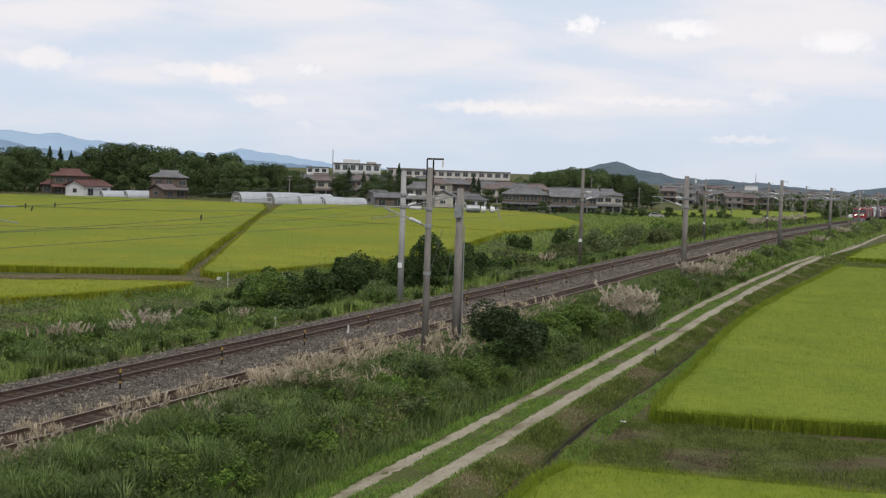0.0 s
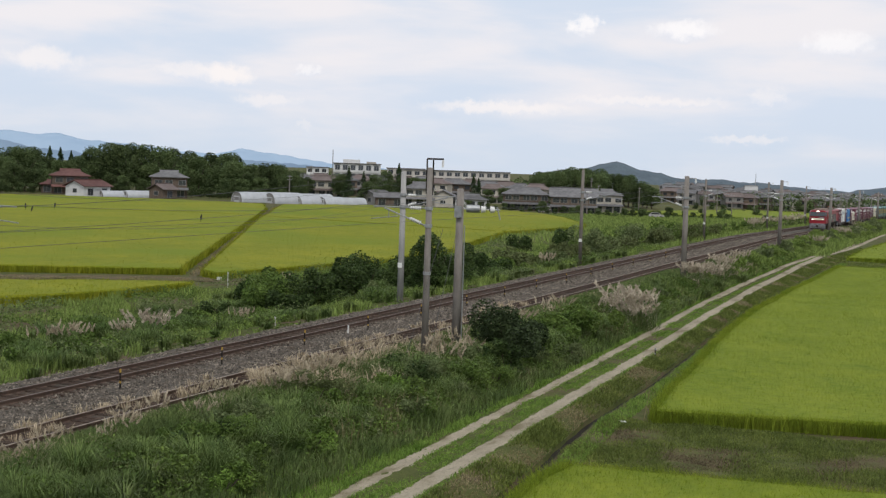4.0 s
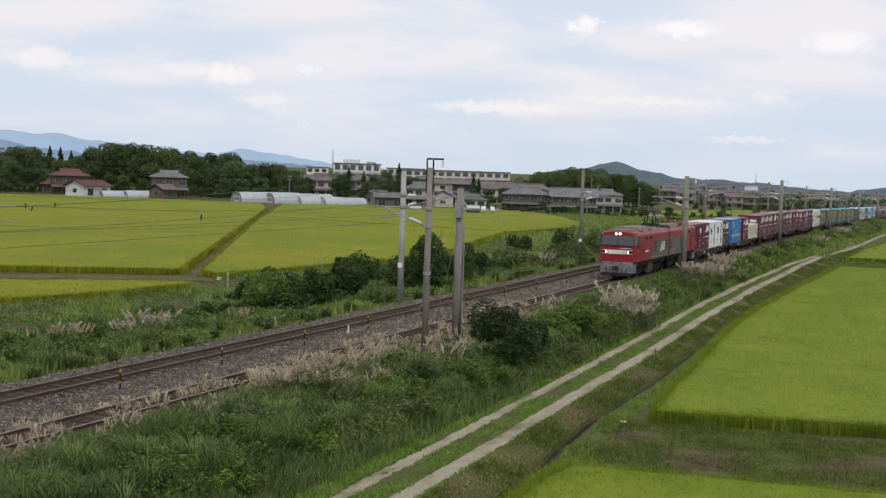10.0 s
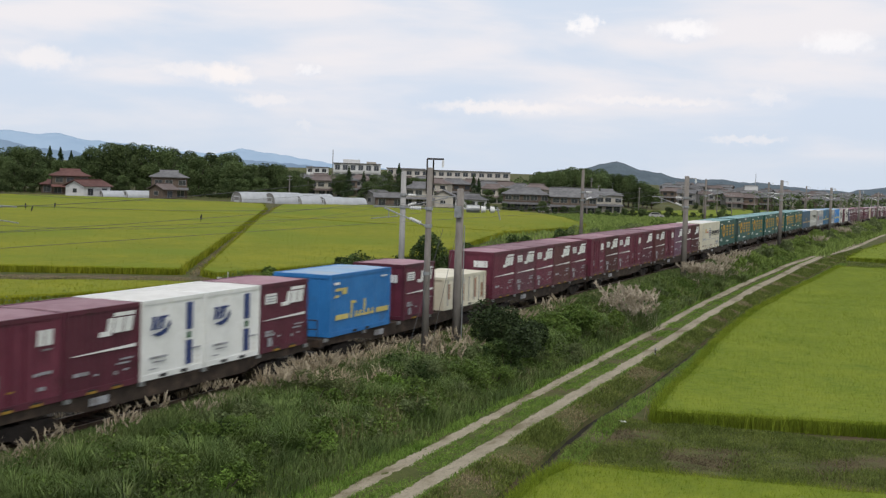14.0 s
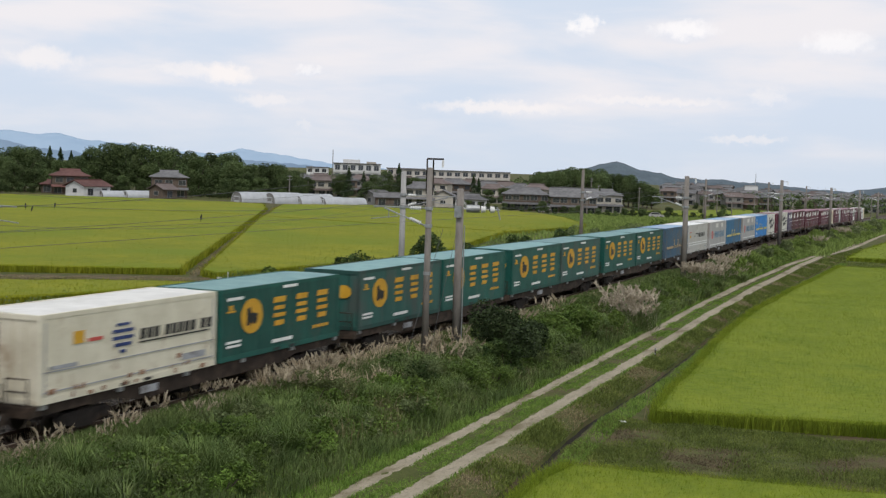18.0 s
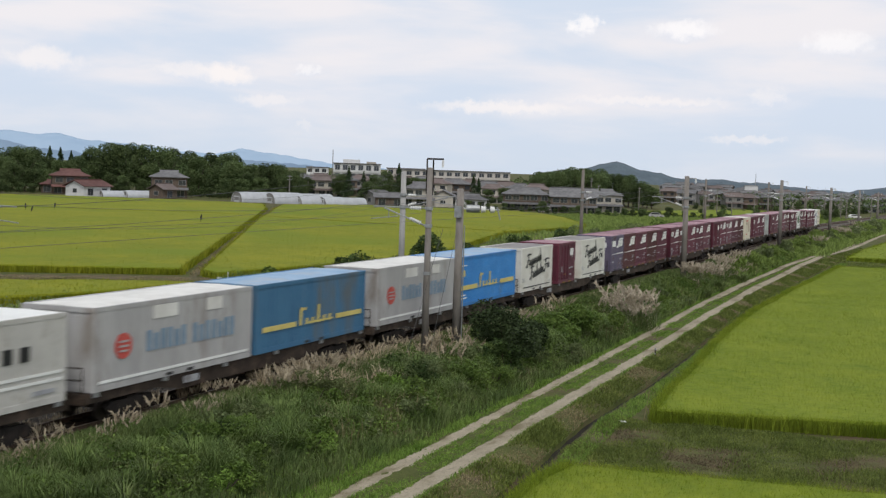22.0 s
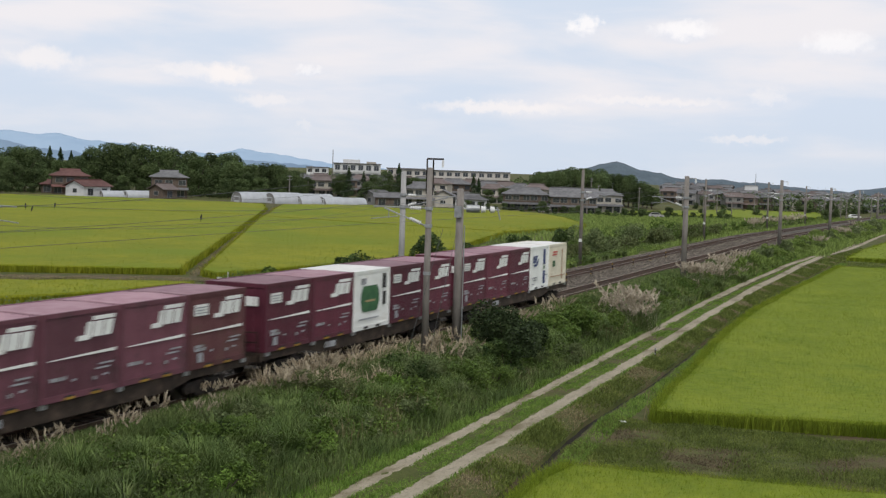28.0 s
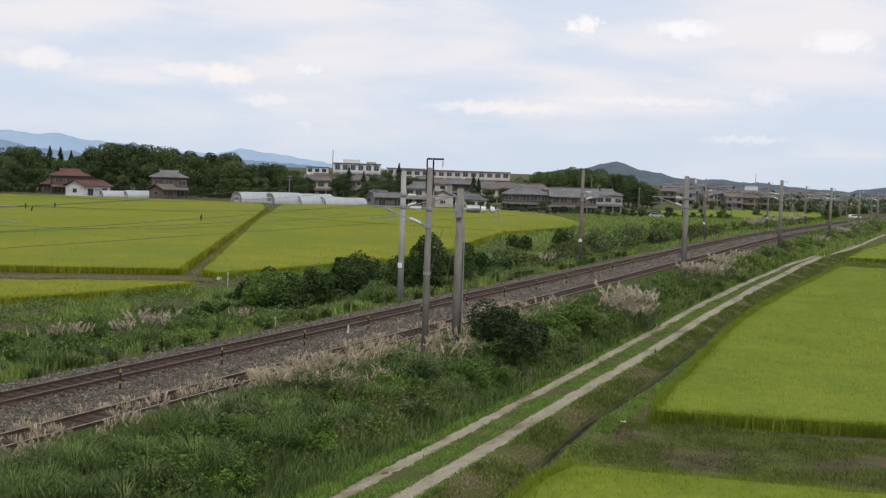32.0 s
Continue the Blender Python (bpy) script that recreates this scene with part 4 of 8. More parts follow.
def maroon_box(style):
    """12-foot railway container with a white emblem, a stripe and small plates."""
    paint, words = {4: (MAROON_LAVENDER, "chalky pinkish maroon"), 5: (MAROON_BROWN, "browned, weathered maroon"), 6: (MAROON_BROWN, "browned, weathered maroon"),
                    7: (MAROON_FADED, "faded purplish maroon"), 8: (MAROON_FADED, "faded purplish maroon")}.get(style, (MAROON, "maroon ribbed steel"))
    style = {4: 1, 5: 0, 6: 1, 7: 1, 8: 0}.get(style, style)
    c = container("small_container", 3.72, HT, paint, words + " freight container with white emblem and plates", MAROON_ROOF)
    if style in (0, 1):
        drawn("emblem", c, WHITE, EMBLEM, "white slanted emblem")
        part("stripe", Shape().slab_y([(-1.6, 1.13), (1.6, 1.13), (1.6, 1.22), (-1.6, 1.15)], -1.248, -1.236), WHITE, c, "thin white wedge-shaped stripe")
        part("end_panel", Shape().box(-1.875, -1.862, -0.9, -0.15, 1.62, 1.95), WHITE, c)
        drawn("writing", c, LIGHT_GREY, [(0.8, 1.45, 0.8, 0.85), (0.62, 1.3, 0.68, 0.73), (1.0, 1.2, 0.47, 0.53), (0.5, 0.66, 0.4, 0.5), (-0.5, -0.34, 0.48, 0.54)])
        drawn("number_panel", c, LIGHT_GREY, [(-1.5, -1.28, 0.56, 0.66), (-1.24, -0.8, 0.56, 0.66)])
    if style == 0:
        notice = plate("notice_panel", c, WHITE, (-1.55, -0.7, 1.7, 2.06))
        drawn("notice_lines", notice, LIGHT_GREY, [(-1.48, -0.78, 1.95, 1.985), (-1.48, -0.9, 1.86, 1.89), (-1.48, -0.8, 1.77, 1.8)], y=1.249)
        drawn("tag", c, LIGHT_GREY, [(-1.3, -0.98, 0.2, 0.5), (-1.5, -0.95, 0.68, 0.76)])
    if style == 2:
        drawn("emblem", c, WHITE, [(0.64, 0.92, 1.6, 2.02, 0.03), (0.98, 1.3, 1.6, 2.02, 0.03)], "small white emblem of two blocks")
        drawn("number_panel", c, LIGHT_GREY, [(0.5, 0.7, 0.8, 0.88), (0.74, 1.3, 0.82, 0.9), (0.9, 1.25, 1.46, 1.51), (0.7, 1.0, 0.4, 0.5)])
        plate("tag", c, LIGHT_GREY, (-1.25, -0.95, 0.62, 1.0))
        plate("tag", c, HAZARD, (-0.6, -0.35, 0.5, 0.55))
        for x in (-1.1, -0.5, 0.1):
            part("lock_bar", Shape().rod((x, -1.245, 0.2), (x, -1.245, HT - 0.2), 0.025, 0.025, 6), paint, c)
    if style == 3:
        drawn("emblem", c, WHITE, [(x0 * 0.62 + 0.35, x1 * 0.62 + 0.35, 0.75 + z0 * 0.62, 0.75 + z1 * 0.62, k * 0.62) for x0, x1, z0, z1, k in EMBLEM], "small white slanted emblem")
        plate("stripe", c, WHITE, (-0.3, 1.6, 1.2, 1.26), label="thin white stripe")
        plate("tag", c, LIGHT_GREY, (-1.3, -1.1, 0.4, 1.0))
    for x in (-0.85, 0.4):
        part("hazard_mark", side_bars(Shape(), x, x + 0.48, 0.0, 0.07, 0, 1.24), HAZARD, c)
    return c


HAZARD = surface("chipped_yellow_paint", (0.20, 0.12, 0.025), (0.42, 0.27, 0.05), 6.0, 0.7)
MAROON_ROOF = surface("dusty_maroon_roof", (0.22, 0.12, 0.145), (0.32, 0.205, 0.225), 1.0, 0.7, 0.15, 20.0, vary=0.25)
CHALK = surface("chalky_white_paint", (0.58, 0.565, 0.50), (0.70, 0.685, 0.62), 1.0, 0.6, 0.05, 20.0, stain=(0.48, 0.44, 0.36), stain_scale=0.7, stain_at=0.62)
GREY_ROOF = surface("dusty_grey_roof", (0.17, 0.16, 0.155), (0.26, 0.25, 0.24), 1.0, 0.7, 0.1, 20.0)
PALE_ROOF = surface("pale_roof", (0.55, 0.54, 0.50), (0.70, 0.69, 0.65), 1.0, 0.6, 0.1, 20.0)
TEAL_ROOF = surface("faded_teal_roof", (0.12, 0.24, 0.24), (0.20, 0.34, 0.33), 0.8, 0.6, 0.1, 20.0, vary=0.15)
BLUE_ROOF = surface("faded_blue_roof", (0.18, 0.31, 0.46), (0.29, 0.41, 0.54), 0.8, 0.6, 0.1, 20.0, stain=(0.33, 0.38, 0.43), stain_scale=0.5, stain_at=0.55)


def build_kinds():
    for k in range(9):
        BUILT["m%d" % k] = maroon_box(k)
    c = BUILT["w"] = container("small_container", 3.72, HT, WHITE, "white ribbed container with a blue band and round emblem", PALE_ROOF)
    plate("band", c, NAVY, (0.7, 1.08, 0.25, 1.0), (0.7, 1.08, 1.35, 2.2), label="navy blue upright band")
    drawn("emblem", c, NAVY, [(-1.35, -1.2, 1.5, 1.84, 0.12), (-1.3, -1.08, 1.84, 1.9, 0.02), (-1.1, -0.95, 1.5, 1.84, 0.12), (-0.85, -0.7, 1.5, 1.84, 0.12), (-0.95, -0.4, 1.84, 1.9, 0.02)], "navy slanted bars")
    part("swoosh", Shape().slab_y([(-1.3, 1.36), (-0.9, 1.28), (-0.5, 1.36), (-0.24, 1.6), (-0.3, 1.74), (-0.5, 1.52), (-0.85, 1.42)], -1.248, -1.236), NAVY, c, "navy crescent")
    plate("tag", c, LEAFGREEN, (0.78, 1.0, 1.08, 1.26))
    drawn("writing", c, LIGHT_GREY, [(-1.4, -0.4, 0.62, 0.69), (-1.2, -0.5, 0.5, 0.54), (1.15, 1.6, 0.7, 0.75), (-1.4, -1.0, 0.3, 0.34)])
    c = BUILT["w2"] = container("small_container", 3.72, HT, CREAM, "weathered off-white container with ribbed doors", PALE_ROOF)
    plate("emblem", c, SIGNRED, (-1.2, -0.3, 1.75, 1.85, 0.08), (-1.1, -0.2, 1.9, 2.0, 0.08))
    plate("badge", c, LEAFGREEN, (-1.1, -0.6, 1.1, 1.45))
    plate("stain_streak", c, surface("rust_streak", (0.35, 0.22, 0.14), (0.45, 0.3, 0.2), 3.0, 0.8), (-1.6, 1.6, 0.5, 0.55), (0.85, 0.95, 0.3, 2.1))
    c = BUILT["wg"] = container("small_container", 3.72, HT, WHITE, "white container with a large green picture panel", PALE_ROOF)
    s = Shape().slab_y([(0.95 * math.cos(a) - 0.25, 1.25 + 0.75 * max(-0.7, min(0.7, math.sin(a)))) for a in [2 * math.pi * k / 24 for k in range(24)]], -1.25, -1.236)
    part("picture", s, LEAFGREEN, c, "green oval picture panel")
    plate("picture_bar", c, DULLGOLD, (-0.75, 0.2, 1.12, 1.2), y=1.25)
    plate("vent", c, BLACK, (1.05, 1.4, 1.6, 2.2), (1.1, 1.4, 0.9, 1.45))
    plate("writing", c, LIGHT_GREY, (-1.3, 0.6, 0.4, 0.46), (-1.2, -0.7, 1.85, 2.1))
    c = BUILT["wp"] = container("small_container", 3.72, HT, SILVER, "pale grey container with a faded pictorial side", PALE_ROOF)
    plate("picture", c, surface("faded_picture", (0.22, 0.30, 0.28), (0.62, 0.62, 0.58), 1.6, 0.6), (-1.4, 1.35, 0.55, 1.75), label="faded grey-green picture")
    plate("lettering", c, LIGHT_GREY, *[(-1.3 + 0.3 * k, -1.1 + 0.3 * k, 1.9, 2.1) for k in range(8)])
    c = BUILT["bg"] = container("small_container", 3.72, HT, CREAM, "dirty beige container with a brown picture", PALE_ROOF)
    plate("picture", c, surface("brown_picture", (0.30, 0.22, 0.15), (0.55, 0.48, 0.36), 2.0, 0.6), (0.2, 1.0, 0.8, 1.9), (-1.2, -0.3, 1.6, 1.9))
    plate("lettering", c, SIGNRED, (-1.3, 0.1, 1.98, 2.12), (-1.2, -0.3, 0.55, 0.65))
    c = BUILT["p"] = container("small_container", 3.72, HT, PURPLE, "faded purple container with white plates", MAROON_ROOF)
    drawn("emblem", c, WHITE, EMBLEM, "white slanted emblem")
    plate("notice_panel", c, WHITE, (-1.55, -0.6, 1.66, 2.06))
    part("stripe", Shape().slab_y([(-1.6, 1.13), (1.6, 1.13), (1.6, 1.22), (-1.6, 1.15)], -1.248, -1.236), WHITE, c, "thin white wedge-shaped stripe")
    part("end_panel", Shape().box(-1.875, -1.862, -0.9, -0.15, 1.62, 1.95), WHITE, c)
    drawn("writing", c, LIGHT_GREY, [(0.7, 1.4, 0.72, 0.8), (0.6, 0.8, 0.4, 0.48), (-1.5, -0.9, 0.56, 0.66)])
    # 20-foot kinds
    c = BUILT["b20"] = container("long_container", 6.06, HT, BLUE, "bright blue twenty-foot container with yellow lettering band", BLUE_ROOF)
    plate("band", c, PALEYELLOW, (-2.5, -1.3, 0.62, 0.82), (1.5, 2.8, 0.62, 0.82), label="yellow band")
    plate("lettering", c, PALEYELLOW, *[(-1.1 + 0.42 * k, -0.94 + 0.42 * k, 0.62, 0.86 if k % 3 else 1.3, 0.05) for k in range(6)], (-1.05, -0.6, 1.18, 1.28), (0.3, 0.6, 0.62, 0.7), (-0.6, 1.3, 0.64, 0.7))
    plate("emblem", c, PALEYELLOW, (-2.6, -2.0, 1.75, 1.86, 0.1), (-2.7, -2.3, 1.5, 1.6, 0.1), (-1.9, -1.5, 1.6, 1.86))
    part("end_emblem", Shape().box(-3.055, -3.04, 0.1, 0.8, 1.85, 2.05), PALEYELLOW, c)
    part("end_emblem", Shape().box(-3.055, -3.04, 0.3, 0.6, 1.55, 1.8), PALEYELLOW, c)
    plate("corner_mark", c, WHITE, (-2.7, -2.2, 2.0, 2.1), (2.0, 2.6, 2.08, 2.14))
    c = BUILT["fs"] = container("long_container", 6.06, HT, CHALK, "white twenty-foot container with dark slanted script", GREY_ROOF, ribs=False)
    for x0, z0, long, n, seed in ((-2.0, 1.36, 2.8, 7, 3), (-1.25, 0.66, 2.5, 7, 8), (1.45, 0.98, 1.0, 2, 5)):
        sc = Shape()
        for pts in flowing(x0, z0, long, 0.68, 0.3, n, seed):
            stroke(sc, pts, 0.085)
        part("script", sc, BLACK, c, "black slanted joined-up script drawn as strokes")
    drawn("corner_mark", c, LIGHT_GREY, [(-2.85, -2.5, 0.7, 0.74), (-2.85, -2.4, 0.62, 0.65), (-2.85, -2.5, 0.54, 0.57), (2.3, 2.8, 0.34, 0.38)])
    plate("base_line", c, BLACK, (-2.6, 2.6, 0.2, 0.25))
    c = BUILT["be"] = container("flat_container", 6.06, 1.55, CREAM, "low beige open-topped container stained with rust", CREAM)
    plate("rust_mark", c, surface("rust_marks", (0.22, 0.10, 0.06), (0.4, 0.24, 0.15), 2.0, 0.8), (1.2, 1.5, 0.35, 1.3), (-2.6, -2.3, 0.5, 1.2), (-0.4, -0.25, 0.3, 1.1), (2.3, 2.5, 0.3, 1.0))
    plate("panel_rib", c, SILVER, *[(-2.6 + 0.75 * k, -2.52 + 0.75 * k, 0.2, 1.4) for k in range(8)])
    # 31-foot kinds
    for key, paint, roof, lab in (("g1", GREEN, TEAL_ROOF, "teal green thirty-one-foot container with yellow disc and yellow lettering"),
                                  ("g2", DIRTYGREEN, TEAL_ROOF, "grimy grey-green thirty-one-foot container with yellow disc and lettering")):
        c = BUILT[key] = container("long_container", 9.41, HT, paint, lab, roof, ribs=False)
        s = Shape().slab_y([(-2.55 + 0.78 * math.cos(a), 1.4 + 0.6 * math.sin(a)) for a in [2 * math.pi * k / 28 for k in range(28)]], -1.25, -1.236)
        disc = part("emblem_disc", s, YELLOW, c, "orange-yellow round emblem")
        part("emblem_centre", Shape().slab_y([(-2.95, 1.1), (-2.75, 1.08), (-2.6, 1.2), (-2.4, 1.1), (-2.2, 1.16), (-2.15, 1.45), (-2.35, 1.5), (-2.6, 1.52), (-2.7, 1.72), (-2.95, 1.66), (-2.9, 1.4)], -1.262, -1.25), BLACK, disc, "plain black patch")
        for x in (-0.95, 0.85, 2.6):
            drawn("mark", c, YELLOW, [(x, x + 0.9, 1.72, 1.92, 0.06), (x + 0.06, x + 0.84, 1.46, 1.6, 0.05), (x, x + 0.9, 1.2, 1.34, 0.05), (x + 0.1, x + 0.8, 0.9, 1.08, 0.06)], "orange-yellow lettering mark drawn as bars")
        part("end_disc", Shape().slab_x([(-0.55 + 0.33 * math.cos(a), 1.55 + 0.27 * math.sin(a)) for a in [2 * math.pi * k / 20 for k in range(20)]], -4.725, -4.71), YELLOW, c, "orange-yellow emblem on the end")
        plate("warning_mark", c, YELLOW, (-4.3, -3.75, 1.62, 1.68), (-4.15, -3.9, 1.7, 1.86))
        plate("small_lettering", c, YELLOW, *[(2.3 + 0.36 * k, 2.54 + 0.36 * k, 0.52, 0.64) for k in range(4)])
        plate("white_panel", c, WHITE, (-4.3, -3.3, 0.58, 0.66), (-4.3, -3.3, 0.44, 0.52), (-1.0, 0.6, 0.3, 0.42), (-0.2, 0.9, 2.2, 2.3), (-4.3, -3.2, 2.02, 2.12))
    c = BUILT["e31"] = container("long_container", 9.41, HT, CREAM, "cream thirty-one-foot container with a blue-black emblem and lettering", PALE_ROOF, ribs=False)
    plate("emblem", c, NAVY, (-1.2, -0.3, 1.2, 1.3), (-1.3, -0.2, 1.4, 1.5), (-1.3, -0.2, 1.6, 1.7), (-1.1, -0.4, 1.8, 1.88), (-0.9, -0.6, 1.0, 1.1))
    plate("lettering", c, BLACK, *[(0.15 + 0.38 * k + (0.25 if k > 2 else 0) + (0.25 if k > 7 else 0), 0.42 + 0.38 * k + (0.25 if k > 2 else 0) + (0.25 if k > 7 else 0), 1.3, 1.62, 0.05) for k in range(10)], label="black lettering drawn as bars")
    plate("lettering_rule", c, BLACK, (0.1, 4.2, 1.2, 1.24))
    drawn("groove", c, LIGHT_GREY, [(-4.55, 4.55, 0.84, 0.87), (-4.55, 4.55, 0.3, 0.33), (-4.5, -4.46, 0.2, 2.2), (4.46, 4.5, 0.2, 2.2)])
    rnd = random.Random(4)
    drawn("rust_spot", c, surface("rust_spots", (0.20, 0.10, 0.06), (0.36, 0.22, 0.14), 3.0, 0.85), [(x, x + rnd.uniform(0.08, 0.3), z, z + rnd.uniform(0.05, 0.16), rnd.uniform(-0.05, 0.05)) for x, z in ((rnd.uniform(-4.5, 4.2), rnd.choice((0.02, 0.05, 0.24, 0.5))) for k in range(18))], "rust spots", 1.238)
    plate("badge", c, YELLOW, (-3.2, -2.7, 1.5, 1.85))
    plate("badge", c, SIGNRED, (-2.5, -1.8, 1.5, 1.6))
    plate("writing", c, LIGHT_GREY, (-4.3, -3.0, 0.9, 1.0), (2.6, 4.0, 0.4, 0.6))
    for key, paint, lab in (("nd", GRIMEBLUE, "dirt-coated blue thirty-one-foot container with a faded yellow band"), ("nb", DIRTYBLUE, "grimy blue thirty-one-foot container with a yellow lettering band")):
        c = BUILT[key] = container("long_container", 9.41, HT, paint, lab, BLUE_ROOF, ribs=True)
        plate("band", c, PALEYELLOW if key == "nb" else DULLGOLD, (-4.2, -1.6, 0.72, 0.9), (1.9, 4.3, 0.72, 0.9))
        if key == "nd":
            drawn("lettering", c, DULLGOLD, [(-1.3 + 0.5 * k, -1.12 + 0.5 * k, 0.72, 0.95 if k % 3 else 1.38, 0.05) for k in range(6)], "faded yellow lettering drawn as bars")
    plate("lettering", c, PALEYELLOW, *[(-1.3 + 0.5 * k, -1.12 + 0.5 * k, 0.72, 0.95 if k % 3 else 1.38, 0.05) for k in range(6)], (-1.25, -0.75, 1.26, 1.36), (0.3, 0.65, 0.72, 0.8), (-0.7, 1.6, 0.74, 0.8))
    c = BUILT["bb"] = container("long_container", 9.41, HT, BLUE, "blue thirty-one-foot container with a yellow lettering band", BLUE_ROOF, ribs=True)
    plate("band", c, PALEYELLOW, (-4.2, -1.6, 0.78, 1.0), (2.0, 4.3, 0.78, 1.0), label="yellow band")
    plate("lettering", c, PALEYELLOW, *[(-1.3 + 0.5 * k, -1.12 + 0.5 * k, 0.8, 1.06 if k % 3 else 1.5, 0.05) for k in range(6)], (-1.25, -0.75, 1.38, 1.48), (0.3, 0.65, 0.8, 0.88), (-0.7, 1.6, 0.82, 0.88))
    plate("small_writing", c, WHITE, (-4.2, -3.2, 0.35, 0.42), (-4.2, -3.4, 0.5, 0.56), (-4.2, -3.3, 1.95, 2.0))
    plate("badge", c, PALEYELLOW, (-3.95, -3.5, 1.45, 1.75))
    c = BUILT["ws"] = container("long_container", 9.41, HT, SILVER, "pale grey thirty-one-foot container with faded blue lettering", PALE_ROOF, ribs=False)
    plate("lettering", c, SKYBLUE, *[(-1.95 + 0.4 * k + (0.3 if k > 5 else 0), -1.68 + 0.4 * k + (0.3 if k > 5 else 0), 0.9, 1.52 - 0.1 * (k % 3 == 1)) for k in range(13)], label="faded blue lettering drawn as bars")
    part("emblem", Shape().slab_y([(-3.2 + 0.45 * math.cos(a), 1.2 + 0.38 * math.sin(a)) for a in [2 * math.pi * k / 20 for k in range(20)]], -1.248, -1.236), SIGNRED, c, "red round emblem")
    plate("emblem_bar", c, SILVER, (-3.45, -2.95, 1.3, 1.36), (-3.45, -2.95, 1.16, 1.22), (-3.4, -3.0, 1.02, 1.08), y=1.25)
    plate("label_panel", c, PALE_ROOF, (-1.6, -0.2, 1.85, 2.25), (1.6, 2.6, 1.85, 2.25))
    plate("base_rail", c, WHITE, (-4.4, 4.4, 0.22, 0.3))
    c = BUILT["wj"] = container("long_container", 9.41, HT, SILVER2, "off-white thirty-one-foot container with dark lettering", WHITE, ribs=False)
    plate("lettering", c, BLACK, (-1.9, -1.5, 1.35, 1.45, 0.1), (-1.3, -0.4, 1.55, 1.65, 0.1), (-0.2, 0.1, 1.3, 1.6), *[(0.5 + 0.72 * k, 0.9 + 0.72 * k, 1.25, 1.65) for k in range(4)], label="dark lettering drawn as bars")
    plate("label_panel", c, LIGHT_GREY, (-4.3, -3.6, 0.3, 0.42), (3.2, 4.2, 0.3, 0.42))
    plate("stripe", c, WHITE, (-4.5, 4.5, 0.6, 0.68), (-4.5, 4.5, 0.8, 0.88), label="white stripe")
    plate("badge", c, YELLOW, (-3.95, -3.55, 1.3, 1.5))
    plate("small_writing", c, SIGNRED, (-4.2, -3.4, 1.75, 1.8))
    for ob in list(BUILT.values()):
        USED[ob] = 0


USED = {}


def load(key, x):
    """Set a container of that kind on the train, its middle x metres behind the first container's leading end."""
    ob = BUILT[key]
    if USED[ob]:
        ob = copy_thing(ob, pose(0, 0, 0))
    else:
        USED[ob] = 1
    TRAIN.append((ob, x, DECK, (x // 20.4) * 20.4 + 9.5))


FIVE, LONG = [1.86 + 3.79 * k for k in range(5)], (4.71, 14.42)
LOADS = [
    ("m2", "m1", "w", "w", "m0"), (("b20", 3.5), ("m0", 9.95), ("be", 16.2)), ("m1", "m8", "m0", "m6", "m0"), ("m2", "m5", "m0", "m2", "m1"), ("m5", "m2", "m4", "m3", "m6"),
    ("e31", "g1"), ("g2", "g1"), ("g1", "g2"), ("g1", "g1"), ("nd", "wj"), ("ws", "nb"), ("ws", "bb"), (("fs", 2.85), ("m2", 9.15), ("fs", 15.6)),
    ("p", "m6", "m1", "m6", "m1"), ("m0", "m5", "m1", "m0", "m7"), ("m2", "m0", "m8", "m1", "m6"), ("bg", "m2", "m1", "m1", "wp"), ("m3", "m7", "m7", "m7", "m5"), ("m0", "m1", "wg", "m0", "m1"),
    ("m0", "m1", "m1", "w", "w2"),
]


# wagons that are coupled closer than the rest
SHIFT = {3: -0.3, 4: -0.8, 5: -0.6}


def build_train():
    build_kinds()
    wagon = flat_wagon()
    for n, row in enumerate(LOADS):
        w = wagon if n == 0 else copy_thing(wagon, pose(0, 0, 0))
        start = n * 20.4 + SHIFT.get(n, 0.0)
        TRAIN.append((w, start + 9.5, 0.0, n * 20.4 + 9.5))
        spots = FIVE if len(row) == 5 else LONG
        for k, item in enumerate(row):
            if isinstance(item, tuple):
                load(item[0], start + item[1])
            else:
                load(item, start + spots[k])


DARKGLASS = glassy("dark_cab_glass", (0.012, 0.014, 0.015), 0.25)
SKIRT = surface("scuffed_grey_skirt", (0.12, 0.12, 0.127), (0.23, 0.23, 0.24), 2.5, 0.7, 0.2, 20.0, stain=(0.07, 0.062, 0.058), stain_scale=1.6, stain_at=0.54)
TANK = surface("dusty_brown_tank", (0.05, 0.037, 0.028), (0.10, 0.075, 0.056), 2.0, 0.9, 0.2, 20.0)
PICTURE = surface("faded_side_picture", (0.16, 0.075, 0.06), (0.30, 0.16, 0.12), 4.0, 0.6)
VENT_GREY = surface("dark_grey_vent", (0.044, 0.046, 0.05), (0.066, 0.068, 0.072), 3.0, 0.7)
VENT_RED = surface("dark_red_vent", (0.05, 0.022, 0.022), (0.075, 0.034, 0.034), 3.0, 0.8)


